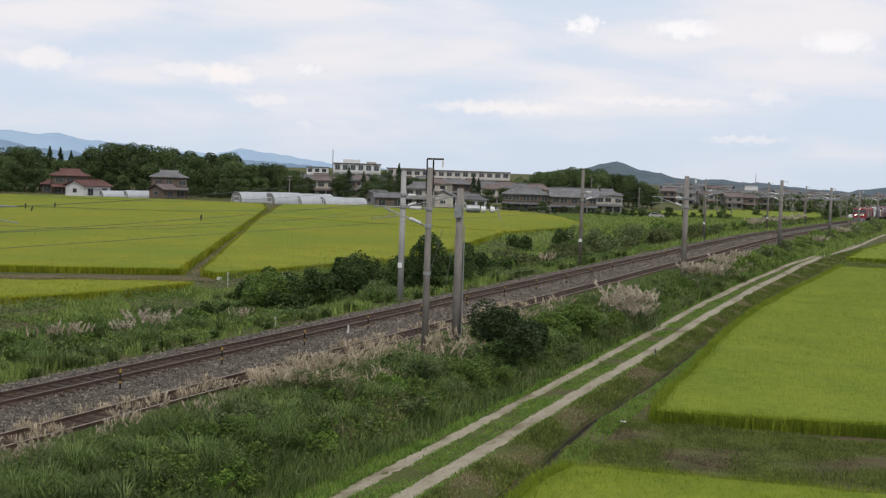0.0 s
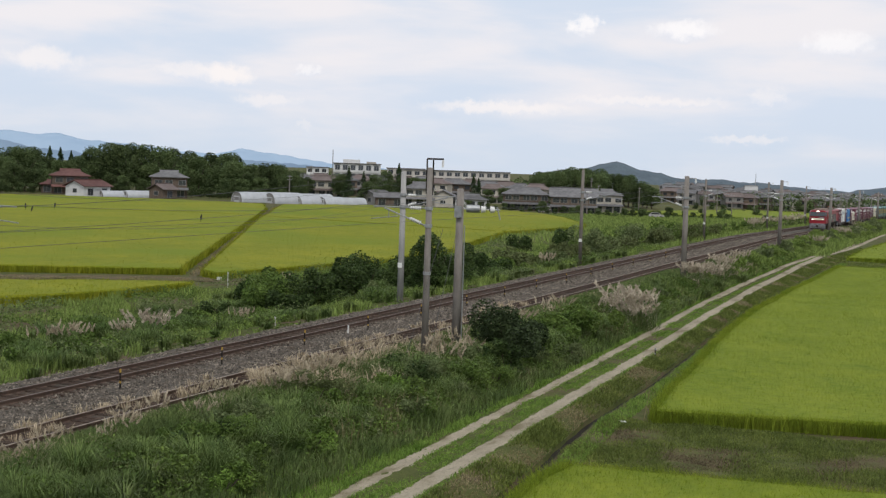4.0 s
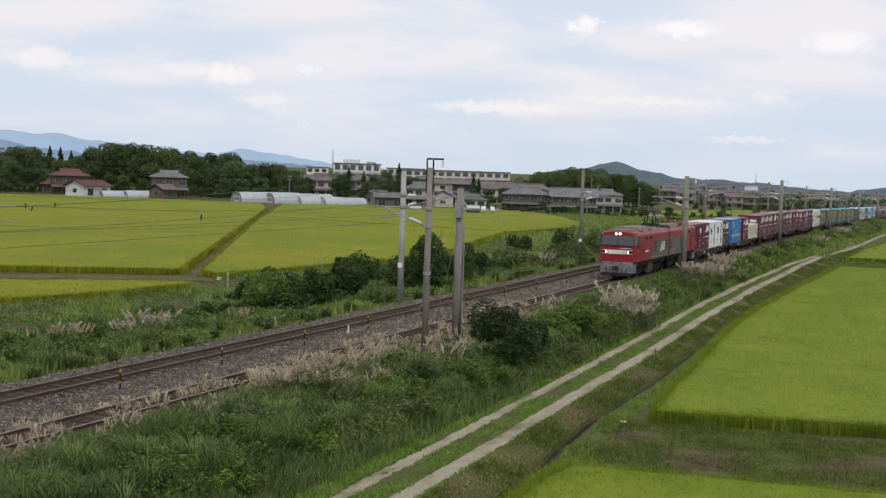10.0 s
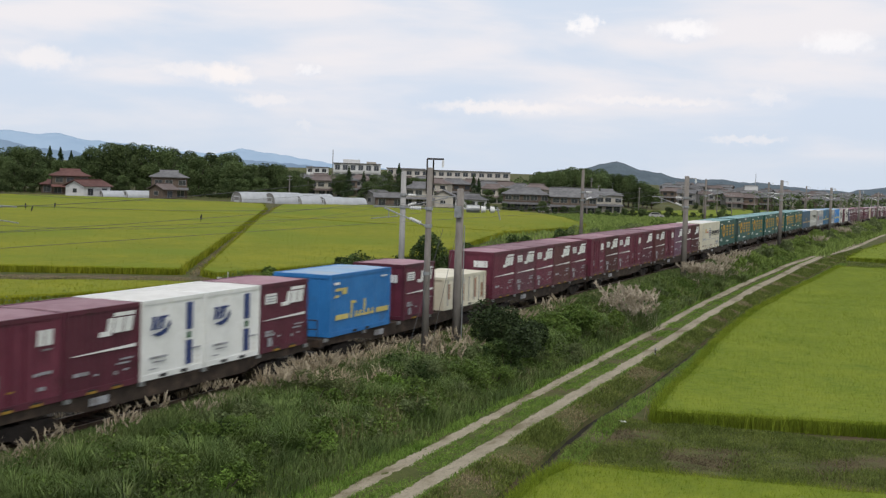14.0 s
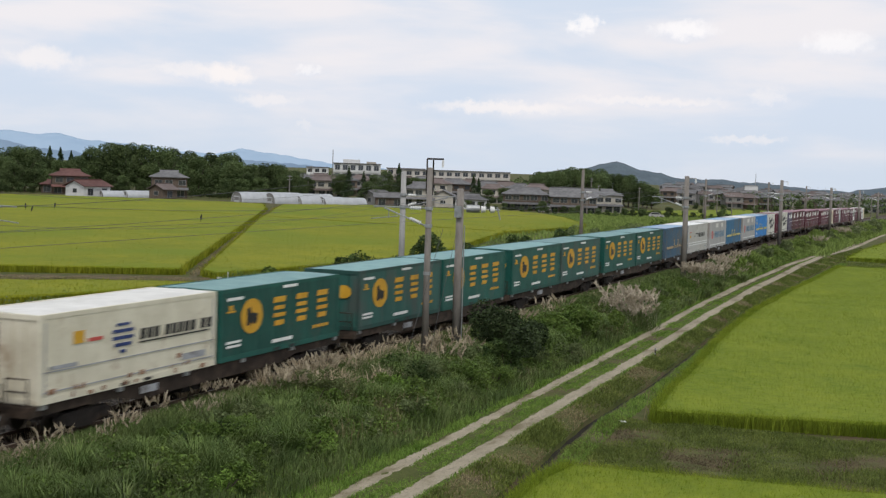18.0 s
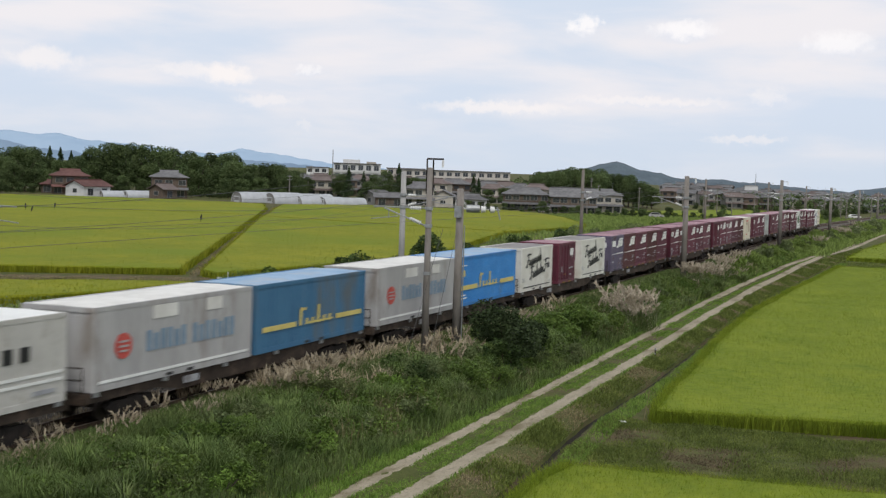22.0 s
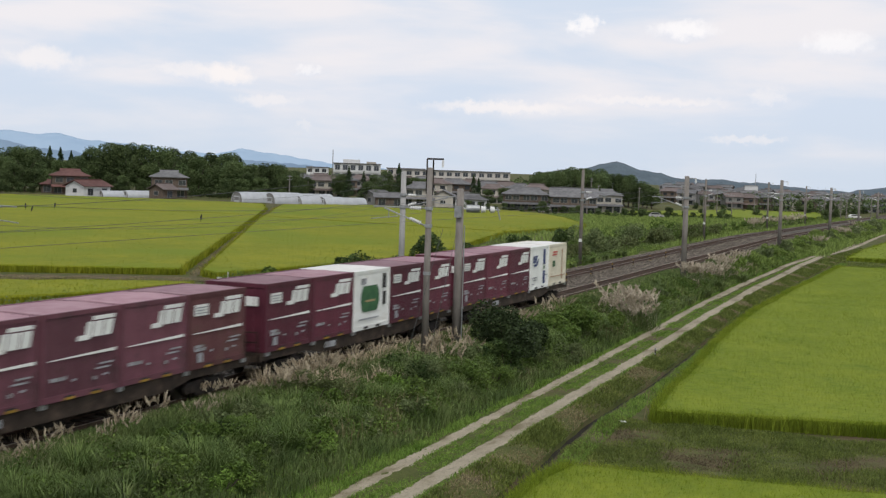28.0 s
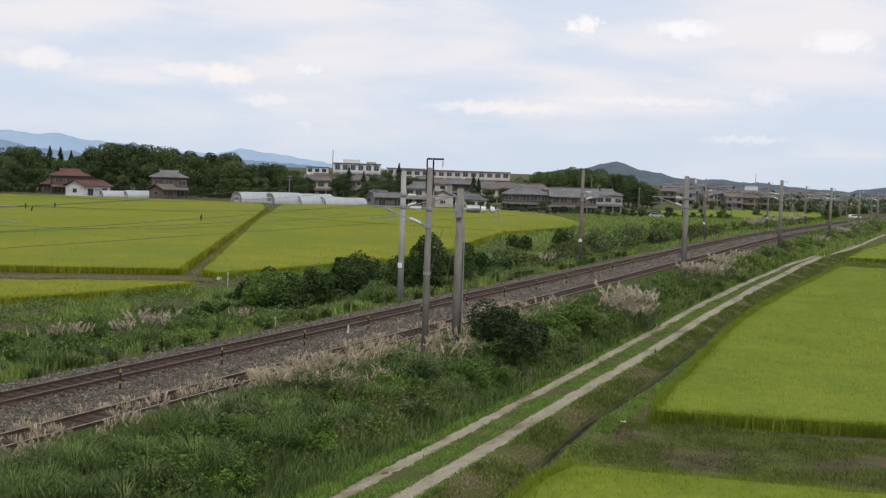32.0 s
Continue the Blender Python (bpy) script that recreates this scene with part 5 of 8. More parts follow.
def build_loco():
    L = thing("electric_locomotive", pose(0, 0, 0), "red two-section electric locomotive with dark grey panels and lit headlamps", "locomotive")
    half = 11.95
    roof = [(-1.40, 1.27), (1.40, 1.27), (1.40, 3.24), (1.26, 3.42), (0.7, 3.49), (-0.7, 3.49), (-1.26, 3.42), (-1.40, 3.24)]
    for x0, x1, d in ((-half, -0.18, -1), (0.18, half, 1)):
        s = Shape()
        # body between the cab slope and the joint; the end slopes back above the belt line
        xe = x0 if d < 0 else x1
        xi = x1 if d < 0 else x0
        n = len(roof)

        def lean(z):
            return 0.0 if z < 2.4 else (z - 2.4) * 0.2
        outer = [(xe - d * lean(z), y, z) for y, z in roof]
        # side edges of the nose are drawn in a little
        outer = [(x, y * 0.86, z) for x, y, z in outer]
        shoulder = [(xe - d * (0.42 + lean(z)), y, z) for y, z in roof]
        inner = [(xi, y, z) for y, z in roof]
        s.v = outer + shoulder + inner
        s.f = [tuple(range(n)) if d > 0 else tuple(range(n))[::-1], tuple(range(2 * n, 3 * n))[::-1] if d > 0 else tuple(range(2 * n, 3 * n))]
        for k in range(2):
            for i in range(n):
                q = (k * n + i, k * n + (i + 1) % n, (k + 1) * n + (i + 1) % n, (k + 1) * n + i)
                s.f.append(q if d < 0 else q[::-1])
        body = part("body", s, RED, L, "glossy red body shell", bevel=0.05)
        # dark grey parallelogram on both sides, with its slanted end towards the cab
        for y in (-1.404, 1.404):
            g = Shape().slab_y([(d * 0.25, 1.29), (d * 7.2, 1.29), (d * 5.2, 2.68), (d * 0.25, 2.68)][::(1 if d > 0 else -1)], y - 0.004, y + 0.004)
            part("grey_panel", g, GREY_PAINT, L, "dark grey slanted side panel")
            gy = y * 1.004
            part("gold_line", Shape().box(*((-6.3, -2.6) if d < 0 else (0.9, 2.4)), gy - 0.004, gy + 0.004, 1.42, 1.47), DULLGOLD, L)
            for k in range(2):
                v = Shape()
                for j in range(6):
                    v.box(d * (0.95 + 4.2 * k) - 0.42, d * (0.95 + 4.2 * k) + 0.42, gy - 0.012, gy + 0.012, 1.86 + 0.13 * j, 1.93 + 0.13 * j)
                part("side_grille", v, VENT_GREY, L)
            for k in range(2):
                part("roof_window", Shape().box(d * (7.0 + 1.5 * k) - 0.42, d * (7.0 + 1.5 * k) + 0.42, gy - 0.006, gy + 0.006, 2.85, 3.06), VENT_RED, L)
            part("cab_side_window", Shape().box(d * 11.12 - 0.34, d * 11.12 + 0.34, gy - 0.008, gy + 0.008, 2.3, 3.14), DARKGLASS, L, "dark side window")
            part("cab_door", Shape().box(d * 9.75 - 0.34, d * 9.75 + 0.34, gy - 0.006, gy + 0.006, 1.32, 3.0), RED, L)
            for k in (-0.42, 0.42):
                part("hand_rail", Shape().rod((d * 9.75 + k, gy * 1.02, 1.3), (d * 9.75 + k, gy * 1.02, 2.5), 0.015, 0.015, 6), RED, L)
            if (y < 0) == (d < 0):
                part("number_plate", Shape().box(d * 8.2 - 0.5, d * 8.2 + 0.5, gy - 0.006, gy + 0.006, 1.92, 2.05), WHITE, L)
        # face: windscreen, belt with lamps, skirt
        xw = xe
        for y0, y1 in ((-1.17, -0.025), (0.025, 1.17)):
            pts = [(xw - d * (lean(2.5) - 0.012), y0, 2.5), (xw - d * (lean(2.5) - 0.012), y1, 2.5), (xw - d * (lean(3.2) - 0.012), y1, 3.2), (xw - d * (lean(3.2) - 0.012), y0, 3.2)]
            back = [(x - d * 0.05, y, z) for x, y, z in pts]
            glass = Shape().add(pts + back, [(0, 1, 2, 3), (7, 6, 5, 4), (0, 4, 5, 1), (1, 5, 6, 2), (2, 6, 7, 3), (3, 7, 4, 0)])
            part("windscreen", glass, GLASS, L, "dark reflecting windscreen")
        for q in (-1, 1):
            # corner pane on the slanted cheek
            a, b = (xw - d * 0.05, q * 1.225), (xw - d * 0.40, q * 1.392)
            o = 0.012
            pts = [(a[0] + d * o, a[1] + q * o, 2.5), (b[0] + d * o, b[1] + q * o, 2.5), (b[0] - d * lean(3.2) + d * o, b[1] + q * o, 3.2), (a[0] - d * lean(3.2) + d * o, a[1] + q * o, 3.2)]
            back = [(x - d * 0.03, y - q * 0.03, z) for x, y, z in pts]
            part("corner_window", Shape().add(pts + back, [(0, 1, 2, 3), (7, 6, 5, 4), (0, 4, 5, 1), (1, 5, 6, 2), (2, 6, 7, 3), (3, 7, 4, 0)]), GLASS, L, "dark reflecting corner window")
        for y in (-0.7, 0.5):
            part("wiper", Shape().rod((xw + d * 0.03, y, 2.45), (xw - d * 0.07, y + 0.25, 2.95), 0.012, 0.012, 5), BLACK, L)
        xa, xb = sorted((xw + d * 0.012, xw - d * 0.05))
        part("lamp_band", Shape().box(xa, xb, -1.12, 1.12, 1.86, 2.16, 0.0), CREAM, L, "cream band across the face")
        for y in (-0.92, 0.92):
            holder = part("lamp_housing", Shape().box(*sorted((xw + d * 0.03, xw - d * 0.05)), y - 0.22, y + 0.22, 1.92, 2.11), BLACK, L)
            for k in (-0.09, 0.1):
                lit = LAMP if (d < 0 and k * y < 0) else GLASS
                part("headlamp", Shape().rod((xw, y + k, 2.015), (xw + d * 0.045, y + k, 2.015), 0.06, 0.06, 14), lit, holder, "lit round headlamp" if lit is LAMP else "")
        xt = xw - d * lean(3.36)
        box = part("top_lamp_box", Shape().box(*sorted((xt + d * 0.06, xt - d * 0.3)), -0.3, 0.3, 3.24, 3.46), RED, L)
        for k in (-0.14, 0.14):
            part("headlamp", Shape().rod((xt + d * 0.04, k, 3.34), (xt + d * 0.08, k, 3.34), 0.065, 0.065, 14), LAMP if d < 0 else GLASS, box, "lit round headlamp" if d < 0 else "")
        part("face_lettering", Shape().box(*sorted((xw + d * 0.012, xw - d * 0.01)), -1.05, -0.2, 2.25, 2.33), LIGHT_GREY, L)
        k1, k2 = sorted((xw + d * 0.03, xw - d * 0.5))
        part("skirt", Shape().prism([(k1, -1.2), (k2, -1.36), (k2, 1.36), (k1, 1.2)], 0.46, 1.29), SKIRT, L, "pale grey front skirt", bevel=0.05)
        plow = Shape().slab_y([(xw + d * 0.12, 0.28), (xw - d * 0.25, 0.28), (xw - d * 0.25, 0.5), (xw + d * 0.02, 0.5)], -1.15, 1.15)
        part("rail_guard", plow, DARKSTEEL, L)
        part("buffer_beam", Shape().box(*sorted((xw - d * 0.02, xw - d * 0.6)), -1.3, 1.3, 1.14, 1.28), DARKSTEEL, L)
        coupler(xw, d, L)
        for y in (-0.75, -0.45, 0.45, 0.75):
            part("brake_hose", Shape().rod((xw + d * 0.05, y, 0.85), (xw + d * 0.09, y, 0.45), 0.035, 0.03, 6), BLACK, L)
    # white emblem on the leading section
    for y in (-1.415, 1.415):
        em = Shape()
        for x0, x1, z0, z1, k in EMBLEM:
            em.slab_y([(-3.3 + 1.15 * x0, 0.02 + 1.12 * z0), (-3.3 + 1.15 * x1, 0.02 + 1.12 * z0), (-3.3 + 1.15 * (x1 + k), 0.02 + 1.12 * z1), (-3.3 + 1.15 * (x0 + k), 0.02 + 1.12 * z1)], y - 0.004, y + 0.004)
        part("emblem", em, CREAM, L, "cream slanted emblem")
        part("side_picture", Shape().slab_y([(1.3, 1.76), (1.85, 1.76), (1.75, 2.1), (1.5, 2.4), (1.38, 2.1)], y - 0.004, y + 0.004), PICTURE, L)
        part("side_lettering", Shape().box(1.3, 2.9, y - 0.004, y + 0.004, 1.66, 1.71), DULLGOLD, L)
    part("gangway", Shape().box(-0.2, 0.2, -1.36, 1.36, 1.26, 3.28), BLACK, L, "black rubber gangway between the sections")
    # underframe, tanks, bogies
    for d in (-1, 1):
        part("underframe", Shape().box(min(d * 0.3, d * 11.5), max(d * 0.3, d * 11.5), -1.22, 1.22, 0.95, 1.27), DARKSTEEL, L)
        part("equipment_box", Shape().box(d * 5.95 - 0.85, d * 5.95 + 0.85, -1.25, 1.25, 0.3, 1.1, 0.06), TANK, L, bevel=0.03)
        for x in (2.7, 9.2):
            bogie(d * x, 0.56, 1.25, L)
    for d in (-1, 1):
        part("roof_deck", Shape().slab_x([(-1.25, 3.44), (-0.7, 3.505), (0.7, 3.505), (1.25, 3.44), (1.25, 3.41), (0.7, 3.47), (-0.7, 3.47), (-1.25, 3.41)][::-1], min(d * 0.3, d * 11.2), max(d * 0.3, d * 11.2)), ROOFGREY, L, "dusty brown-grey roof sheet")
    # roof gear: long dusty hoods, boxes, the two pantographs and the roof conductor
    for x0, x1, z, paint in ((-11.0, -9.3, 3.74, ROOFGREY), (-9.1, -4.3, 3.84, ROOFGREY), (-4.1, -2.6, 3.74, ROOFGREY), (0.6, 2.4, 3.72, DARKSTEEL), (2.6, 6.4, 3.78, ROOFGREY), (6.6, 8.2, 3.74, DARKSTEEL), (10.6, 11.2, 3.72, ROOFGREY)):
        part("roof_hood", Shape().slab_x([(-1.0, 3.3), (1.0, 3.3), (0.8, z - 0.1), (-0.8, z - 0.1)], x0, x1), paint, L, "dusty brown-grey roof hood", bevel=0.04)
    for k, x in enumerate((-10.5, -8.8, -7.3, -5.6, -3.4, 1.4, 3.4, 5.2, 7.3)):
        part("roof_box", Shape().box(x - 0.35, x + 0.35, -1.15, -0.8, 3.28, 3.46 + 0.05 * (k % 2), 0.05), DARKSTEEL if k % 2 else ROOFGREY, L)
    for d in (-1, 1):
        part("horn", Shape().rod((d * 10.9, 0.35, 3.44), (d * 11.3, 0.35, 3.44), 0.03, 0.08, 8), DARKSTEEL, L)
    for px, up in ((-1.0, True), (9.4, False)):
        z1, z2, wide = (4.3, 4.82, 0.66) if up else (3.96, 4.03, 1.35)
        panto = part("pantograph", Shape().box(px - 0.8, px + 0.8, -0.62, 0.62, 3.74, 3.82, 0.05), PANTO_RED if not up else DARKSTEEL, L, "raised pantograph" if up else "folded pantograph")
        for x, y in itertools.product((-0.7, 0.7), (-0.55, 0.55)):
            part("insulator_post", Shape().rod((px + x, y, 3.33), (px + x, y, 3.76), 0.07, 0.05, 8), ROOFGREY, panto)
        for y, q in itertools.product((-0.36, 0.36), (-1, 1)):
            part("pantograph_arm", Shape().rod((px + q * 0.35, y, 3.84), (px + q * wide, y * 0.9, z1), 0.045, 0.04, 6), DARKSTEEL, panto)
            part("pantograph_arm", Shape().rod((px + q * wide, y * 0.9, z1), (px - q * (0.3 if up else 0.55), y * 0.8, z2), 0.04, 0.035, 6), DARKSTEEL, panto)
        for q in ((-0.4, 0.4) if up else (-0.55, 0.55)):
            part("contact_shoe", Shape().rod((px + q, -0.62, z2 + 0.02), (px + q, 0.62, z2 + 0.02), 0.035, 0.035, 6), surface_brown, panto)
    part("roof_conductor", Shape().rod((0.2, 0.25, 4.05), (7.6, 0.25, 4.05), 0.03, 0.03, 6), surface_brown, L)
    for x in (1.2, 3.3, 5.4, 7.4):
        part("conductor_post", Shape().rod((x, 0.25, 3.34), (x, 0.25, 4.05), 0.06, 0.04, 8), surface_brown, L)
    TRAIN.append((L, -12.15, 0.0, -12.2))


build_train()
build_loco()

# ---- poles and wires of the overhead line ----
def insulator(a, b, r, parent, n=5):
    """A string of porcelain sheds from a to b."""
    a, b = Vector(a), Vector(b)
    s = Shape()
    s.rod(a, b, r * 0.45, r * 0.45, 8)
    for k in range(n):
        p, q = a.lerp(b, (k + 0.15) / n), a.lerp(b, (k + 0.75) / n)
        s.rod(p, q, r, r * 0.75, 10)
    return part("insulator", s, CERAMIC, parent, "white ribbed porcelain insulator", smooth=False)


def bracket(pole, d, reach, low=5.28, high=6.0):
    """A hinged bracket that holds the wires; d is the side (-1 or 1 along y) and reach its length."""
    arm = part("bracket_arm", Shape().rod((0, d * 0.15, low), (0, d * reach * 0.8, high - 0.05), 0.035).rod((0, d * 0.15, high), (0, d * reach, high), 0.028), STEEL, pole, "galvanised bracket arm")
    insulator((0, d * 0.35, low + 0.1), (0, d * 0.85, low + 0.28), 0.085, arm)
    insulator((0, d * 0.35, high), (0, d * 0.85, high), 0.085, arm)
    part("steady_arm", Shape().rod((0, d * reach * 0.55, low + 0.35), (0, d * (reach + 0.1), low + 0.2), 0.02).rod((0, d * reach * 0.72, low + 0.25), (0, d * reach * 0.72, high), 0.018), STEEL, pole)
    return arm


def line_pole(x, y, h, r, side, paint, label, arm=True, lamp_arm=False):
    z = float(ground_z(x, y)) - 0.3
    top = h - z
    p = thing("line_pole", pose(x, y, z), label, "railway pole", "poles along the line")
    part("shaft", Shape().rod((0, 0, 0), (0, 0, top), r, r * 0.78, 16), paint, p, smooth=True)
    part("cap", Shape().rod((0, 0, top), (0, 0, top + 0.05), r * 0.8, r * 0.5, 16), paint, p)
    if side < 0:
        part("number_plate", Shape().box(-r - 0.02, -r + 0.03, -0.13, 0.13, 2.45, 2.75), CERAMIC, p, "small white plate")
    if arm:
        fall = float(dip(x))
        bracket(p, side, 2.75 if side > 0 else 3.6, 5.28 - z - fall, 6.0 - z - fall)
        for k in (5.28, 6.0):
            part("clamp", Shape().rod((0, 0, k - z - fall - 0.09), (0, 0, k - z - fall + 0.09), r + 0.02, r + 0.02, 14), STEEL, p)
    if lamp_arm:
        part("top_arm", Shape().rod((0, 0, top - 0.12), (0, -0.75, top - 0.12), 0.03), STEEL, p)
        insulator((0, -0.7, top - 0.5), (0, -0.7, top - 0.14), 0.07, p, 4)
    return p


NEAR_LABEL = "tall grey tapered concrete overhead-line pole beside the track"
FAR_LABEL = "pale slim concrete overhead-line pole behind the far track"
for x, h in ((59.4, 6.77), (112.4, 7.67), (172.0, 7.56), (235.0, 6.61), (296.0, 6.0), (356.0, 5.4)):
    line_pole(x, -3.0, h, 0.2 if x < 100 else 0.24, 1, CONCRETE, NEAR_LABEL, arm=x > 60, lamp_arm=x > 60)
for x, h in ((38.3, 7.4), (80.5, 7.38), (122.9, 7.96), (185.1, 7.37), (245.5, 7.15), (304.0, 6.47), (362.0, 5.9)):
    line_pole(x, 8.2, h, 0.2 if x < 100 else 0.17, -1, PALE_CONCRETE if x < 100 else DARKPOLE, FAR_LABEL, lamp_arm=x > 200)


def build_anchor_pole():
    x, y = 55.55, -3.0
    z = float(ground_z(x, y)) - 0.3
    p = thing("anchor_pole", pose(x, y, z), "grey concrete anchor pole with a steel frame on top", "railway pole", "poles along the line")
    part("shaft", Shape().rod((0, 0, 0), (0, 0, 7.7 - z), 0.15, 0.12, 16), CONCRETE, p, smooth=True)
    f = Shape()
    for k in (-0.13, 0.13):
        f.rod((k * 0.35, -k * 0.94, 6.6 - z), (k * 0.35, -k * 0.94, 8.06 - z), 0.035, 0.035, 8)
    f.rod((-0.13 * 0.35, 0.13 * 0.94, 8.06 - z), (0.55 * 0.35, -0.55 * 0.94, 8.06 - z), 0.035, 0.035, 8)
    part("top_frame", f, DARKSTEEL, p, "dark steel frame above the pole")
    insulator((0.52 * 0.35, -0.52 * 0.94, 7.72 - z), (0.52 * 0.35, -0.52 * 0.94, 8.03 - z), 0.06, p, 4)
    bracket(p, 1, 2.5, 5.28 - z, 6.0 - z)
    for k in (5.28, 6.0, 3.3):
        part("clamp", Shape().rod((0, 0, k - z - 0.07), (0, 0, k - z + 0.07), 0.165, 0.165, 14), STEEL, p)
    # guy wires down to the far side of the pole
    for a, b in (((0.15, -0.6, 5.2 - z), (-3.4, -0.3, 0.15)), ((0.4, -1.1, 5.0 - z), (-1.4, -0.6, 0.15))):
        part("guy_wire", Shape().rod(a, b, 0.009, 0.009, 5), WIRE, p)


def build_feeder_gear():
    """Transformer drum and porcelain on the near pole."""
    x, y = 59.4, -3.0
    z = float(ground_z(x, y)) - 0.3
    g = thing("pole_switch", pose(x, y, 0), "grey drum switch with two white porcelain discs fixed to a pole", "line switch")
    ux, uy = 0.35, -0.94

    def at(d, h):
        return (ux * d, uy * d, h)
    part("arm", Shape().rod(at(0.1, 5.93), at(1.75, 5.93), 0.03), STEEL, g)
    part("drum", Shape().rod(at(0.28, 5.95), at(0.86, 5.95), 0.17, 0.17, 18), STEEL, g, "grey steel drum", smooth=False)
    for d in (1.02, 1.42):
        disc = part("disc", Shape().rod(at(d - 0.09, 5.93), at(d + 0.1, 5.93), 0.155, 0.12, 16), CERAMIC, g, "white porcelain disc")
        part("disc_core", Shape().rod(at(d - 0.13, 5.93), at(d - 0.1, 5.93), 0.06, 0.06, 10), DARKSTEEL, disc)
    part("drop_link", Shape().rod(at(1.62, 6.05), at(1.78, 5.5), 0.03), STEEL, g)
    part("box", Shape().box(-0.32, -0.14, -0.16, 0.16, 5.55, 6.05, 0.03), STEEL, g, "grey steel box strapped to the pole")
    part("lower_cable", Shape().rod((0.1, -0.22, -0.5), (0.1, -0.2, 5.2), 0.03), STEEL, g)


build_anchor_pole()
build_feeder_gear()


def wire(name, pts, r, label, sag=0.0, n=10):
    """A hanging wire through the points."""
    cu = bpy.data.curves.new(name, "CURVE")
    cu.dimensions, cu.bevel_depth, cu.bevel_resolution = "3D", r, 1
    sp = cu.splines.new("POLY")
    out = []
    for a, b in zip(pts, pts[1:]):
        for k in range(n):
            t = k / n
            p = Vector(a).lerp(Vector(b), t)
            p.z -= sag * 4 * t * (1 - t)
            out.append(p)
    out.append(Vector(pts[-1]))
    sp.points.add(len(out) - 1)
    for q, p in zip(sp.points, out):
        q.co = (*p, 1)
    cu.materials.append(WIRE)
    return tagged(new(name, cu), label, "wire", "wires over the line")


def build_wires():
    near = [(x, -3.0) for x in (-5, 55.55, 112.4, 172, 235, 296, 356, 420)]
    far = [(x, 8.2) for x in (-4, 38.3, 80.5, 122.9, 185.1, 245.5, 304, 362, 420)]
    for rows, y in ((near, 0.0), (far, 4.4)):
        xs = [p[0] for p in rows]
        wire("contact_wire", [(x, y + (0.15 if k % 2 else -0.15), 5.2 - float(dip(x))) for k, x in enumerate(xs)], 0.008, "thin dark contact wire hanging over the track", 0.03)
        wire("carrier_wire", [(x, y, 6.05 - float(dip(x))) for x in xs], 0.008, "thin dark carrier wire hanging over the track", 0.45)
    wire("feeder_wire", [(x, 9.3, 6.6 - float(dip(x))) for x, y in far], 0.008, "dark feeder wire along the far poles", 0.8)
    wire("feeder_wire", [(x, 9.0, 5.4 - float(dip(x))) for x, y in far], 0.008, "dark feeder wire along the far poles", 0.8)
    wire("earth_wire", [(80.5, 8.2, 7.3), (40, 22.0, 5.0), (-10, 40.0, 2.4)], 0.014, "grey stay wire running down from a pole", 0.6)


build_wires()


# ---- marker stakes and small things by the line ----
STAKE_TOP = surface("weathered_yellow_paint", (0.30, 0.19, 0.04), (0.42, 0.28, 0.07), 4.0, 0.7)


def stake(x, y, h, label, top):
    z = float(ground_z(x, y)) + (0.28 if 0 < y < 5 else 0)
    p = thing("marker_stake", pose(x, y, z - 0.05, random.uniform(-3, 3), random.uniform(-3, 3), random.uniform(0, 90)), label, "marker stake", "stakes along the line")
    part("post", Shape().box(-0.026, 0.026, -0.026, 0.026, 0, h - 0.12, 0.008), DARKSTEEL if top is not CERAMIC else CERAMIC, p)
    part("top_band", Shape().box(-0.03, 0.03, -0.03, 0.03, h - 0.12, h, 0.01), top, p, "painted top band")
    part("lower_band", Shape().box(-0.029, 0.029, -0.029, 0.029, h * 0.38, h * 0.48, 0.008), top, p)
    return p


for k in range(18):
    stake(20.3 + 7.1 * k, 2.72 + 0.05 * math.sin(k * 2.1), 0.78, "dark stake with a yellow top in the ballast", STAKE_TOP)
stake(60.9, 2.9, 0.5, "short white stake in the ballast", CERAMIC)
stake(64.7, 8.6, 0.55, "short white stake beside the far track", CERAMIC)
stake(94.8, 27.9, 1.2, "thin white-topped stake at the paddy corner", CERAMIC)
stake(70.8, -9.6, 0.55, "thin grey stake by the ditch", STEEL)


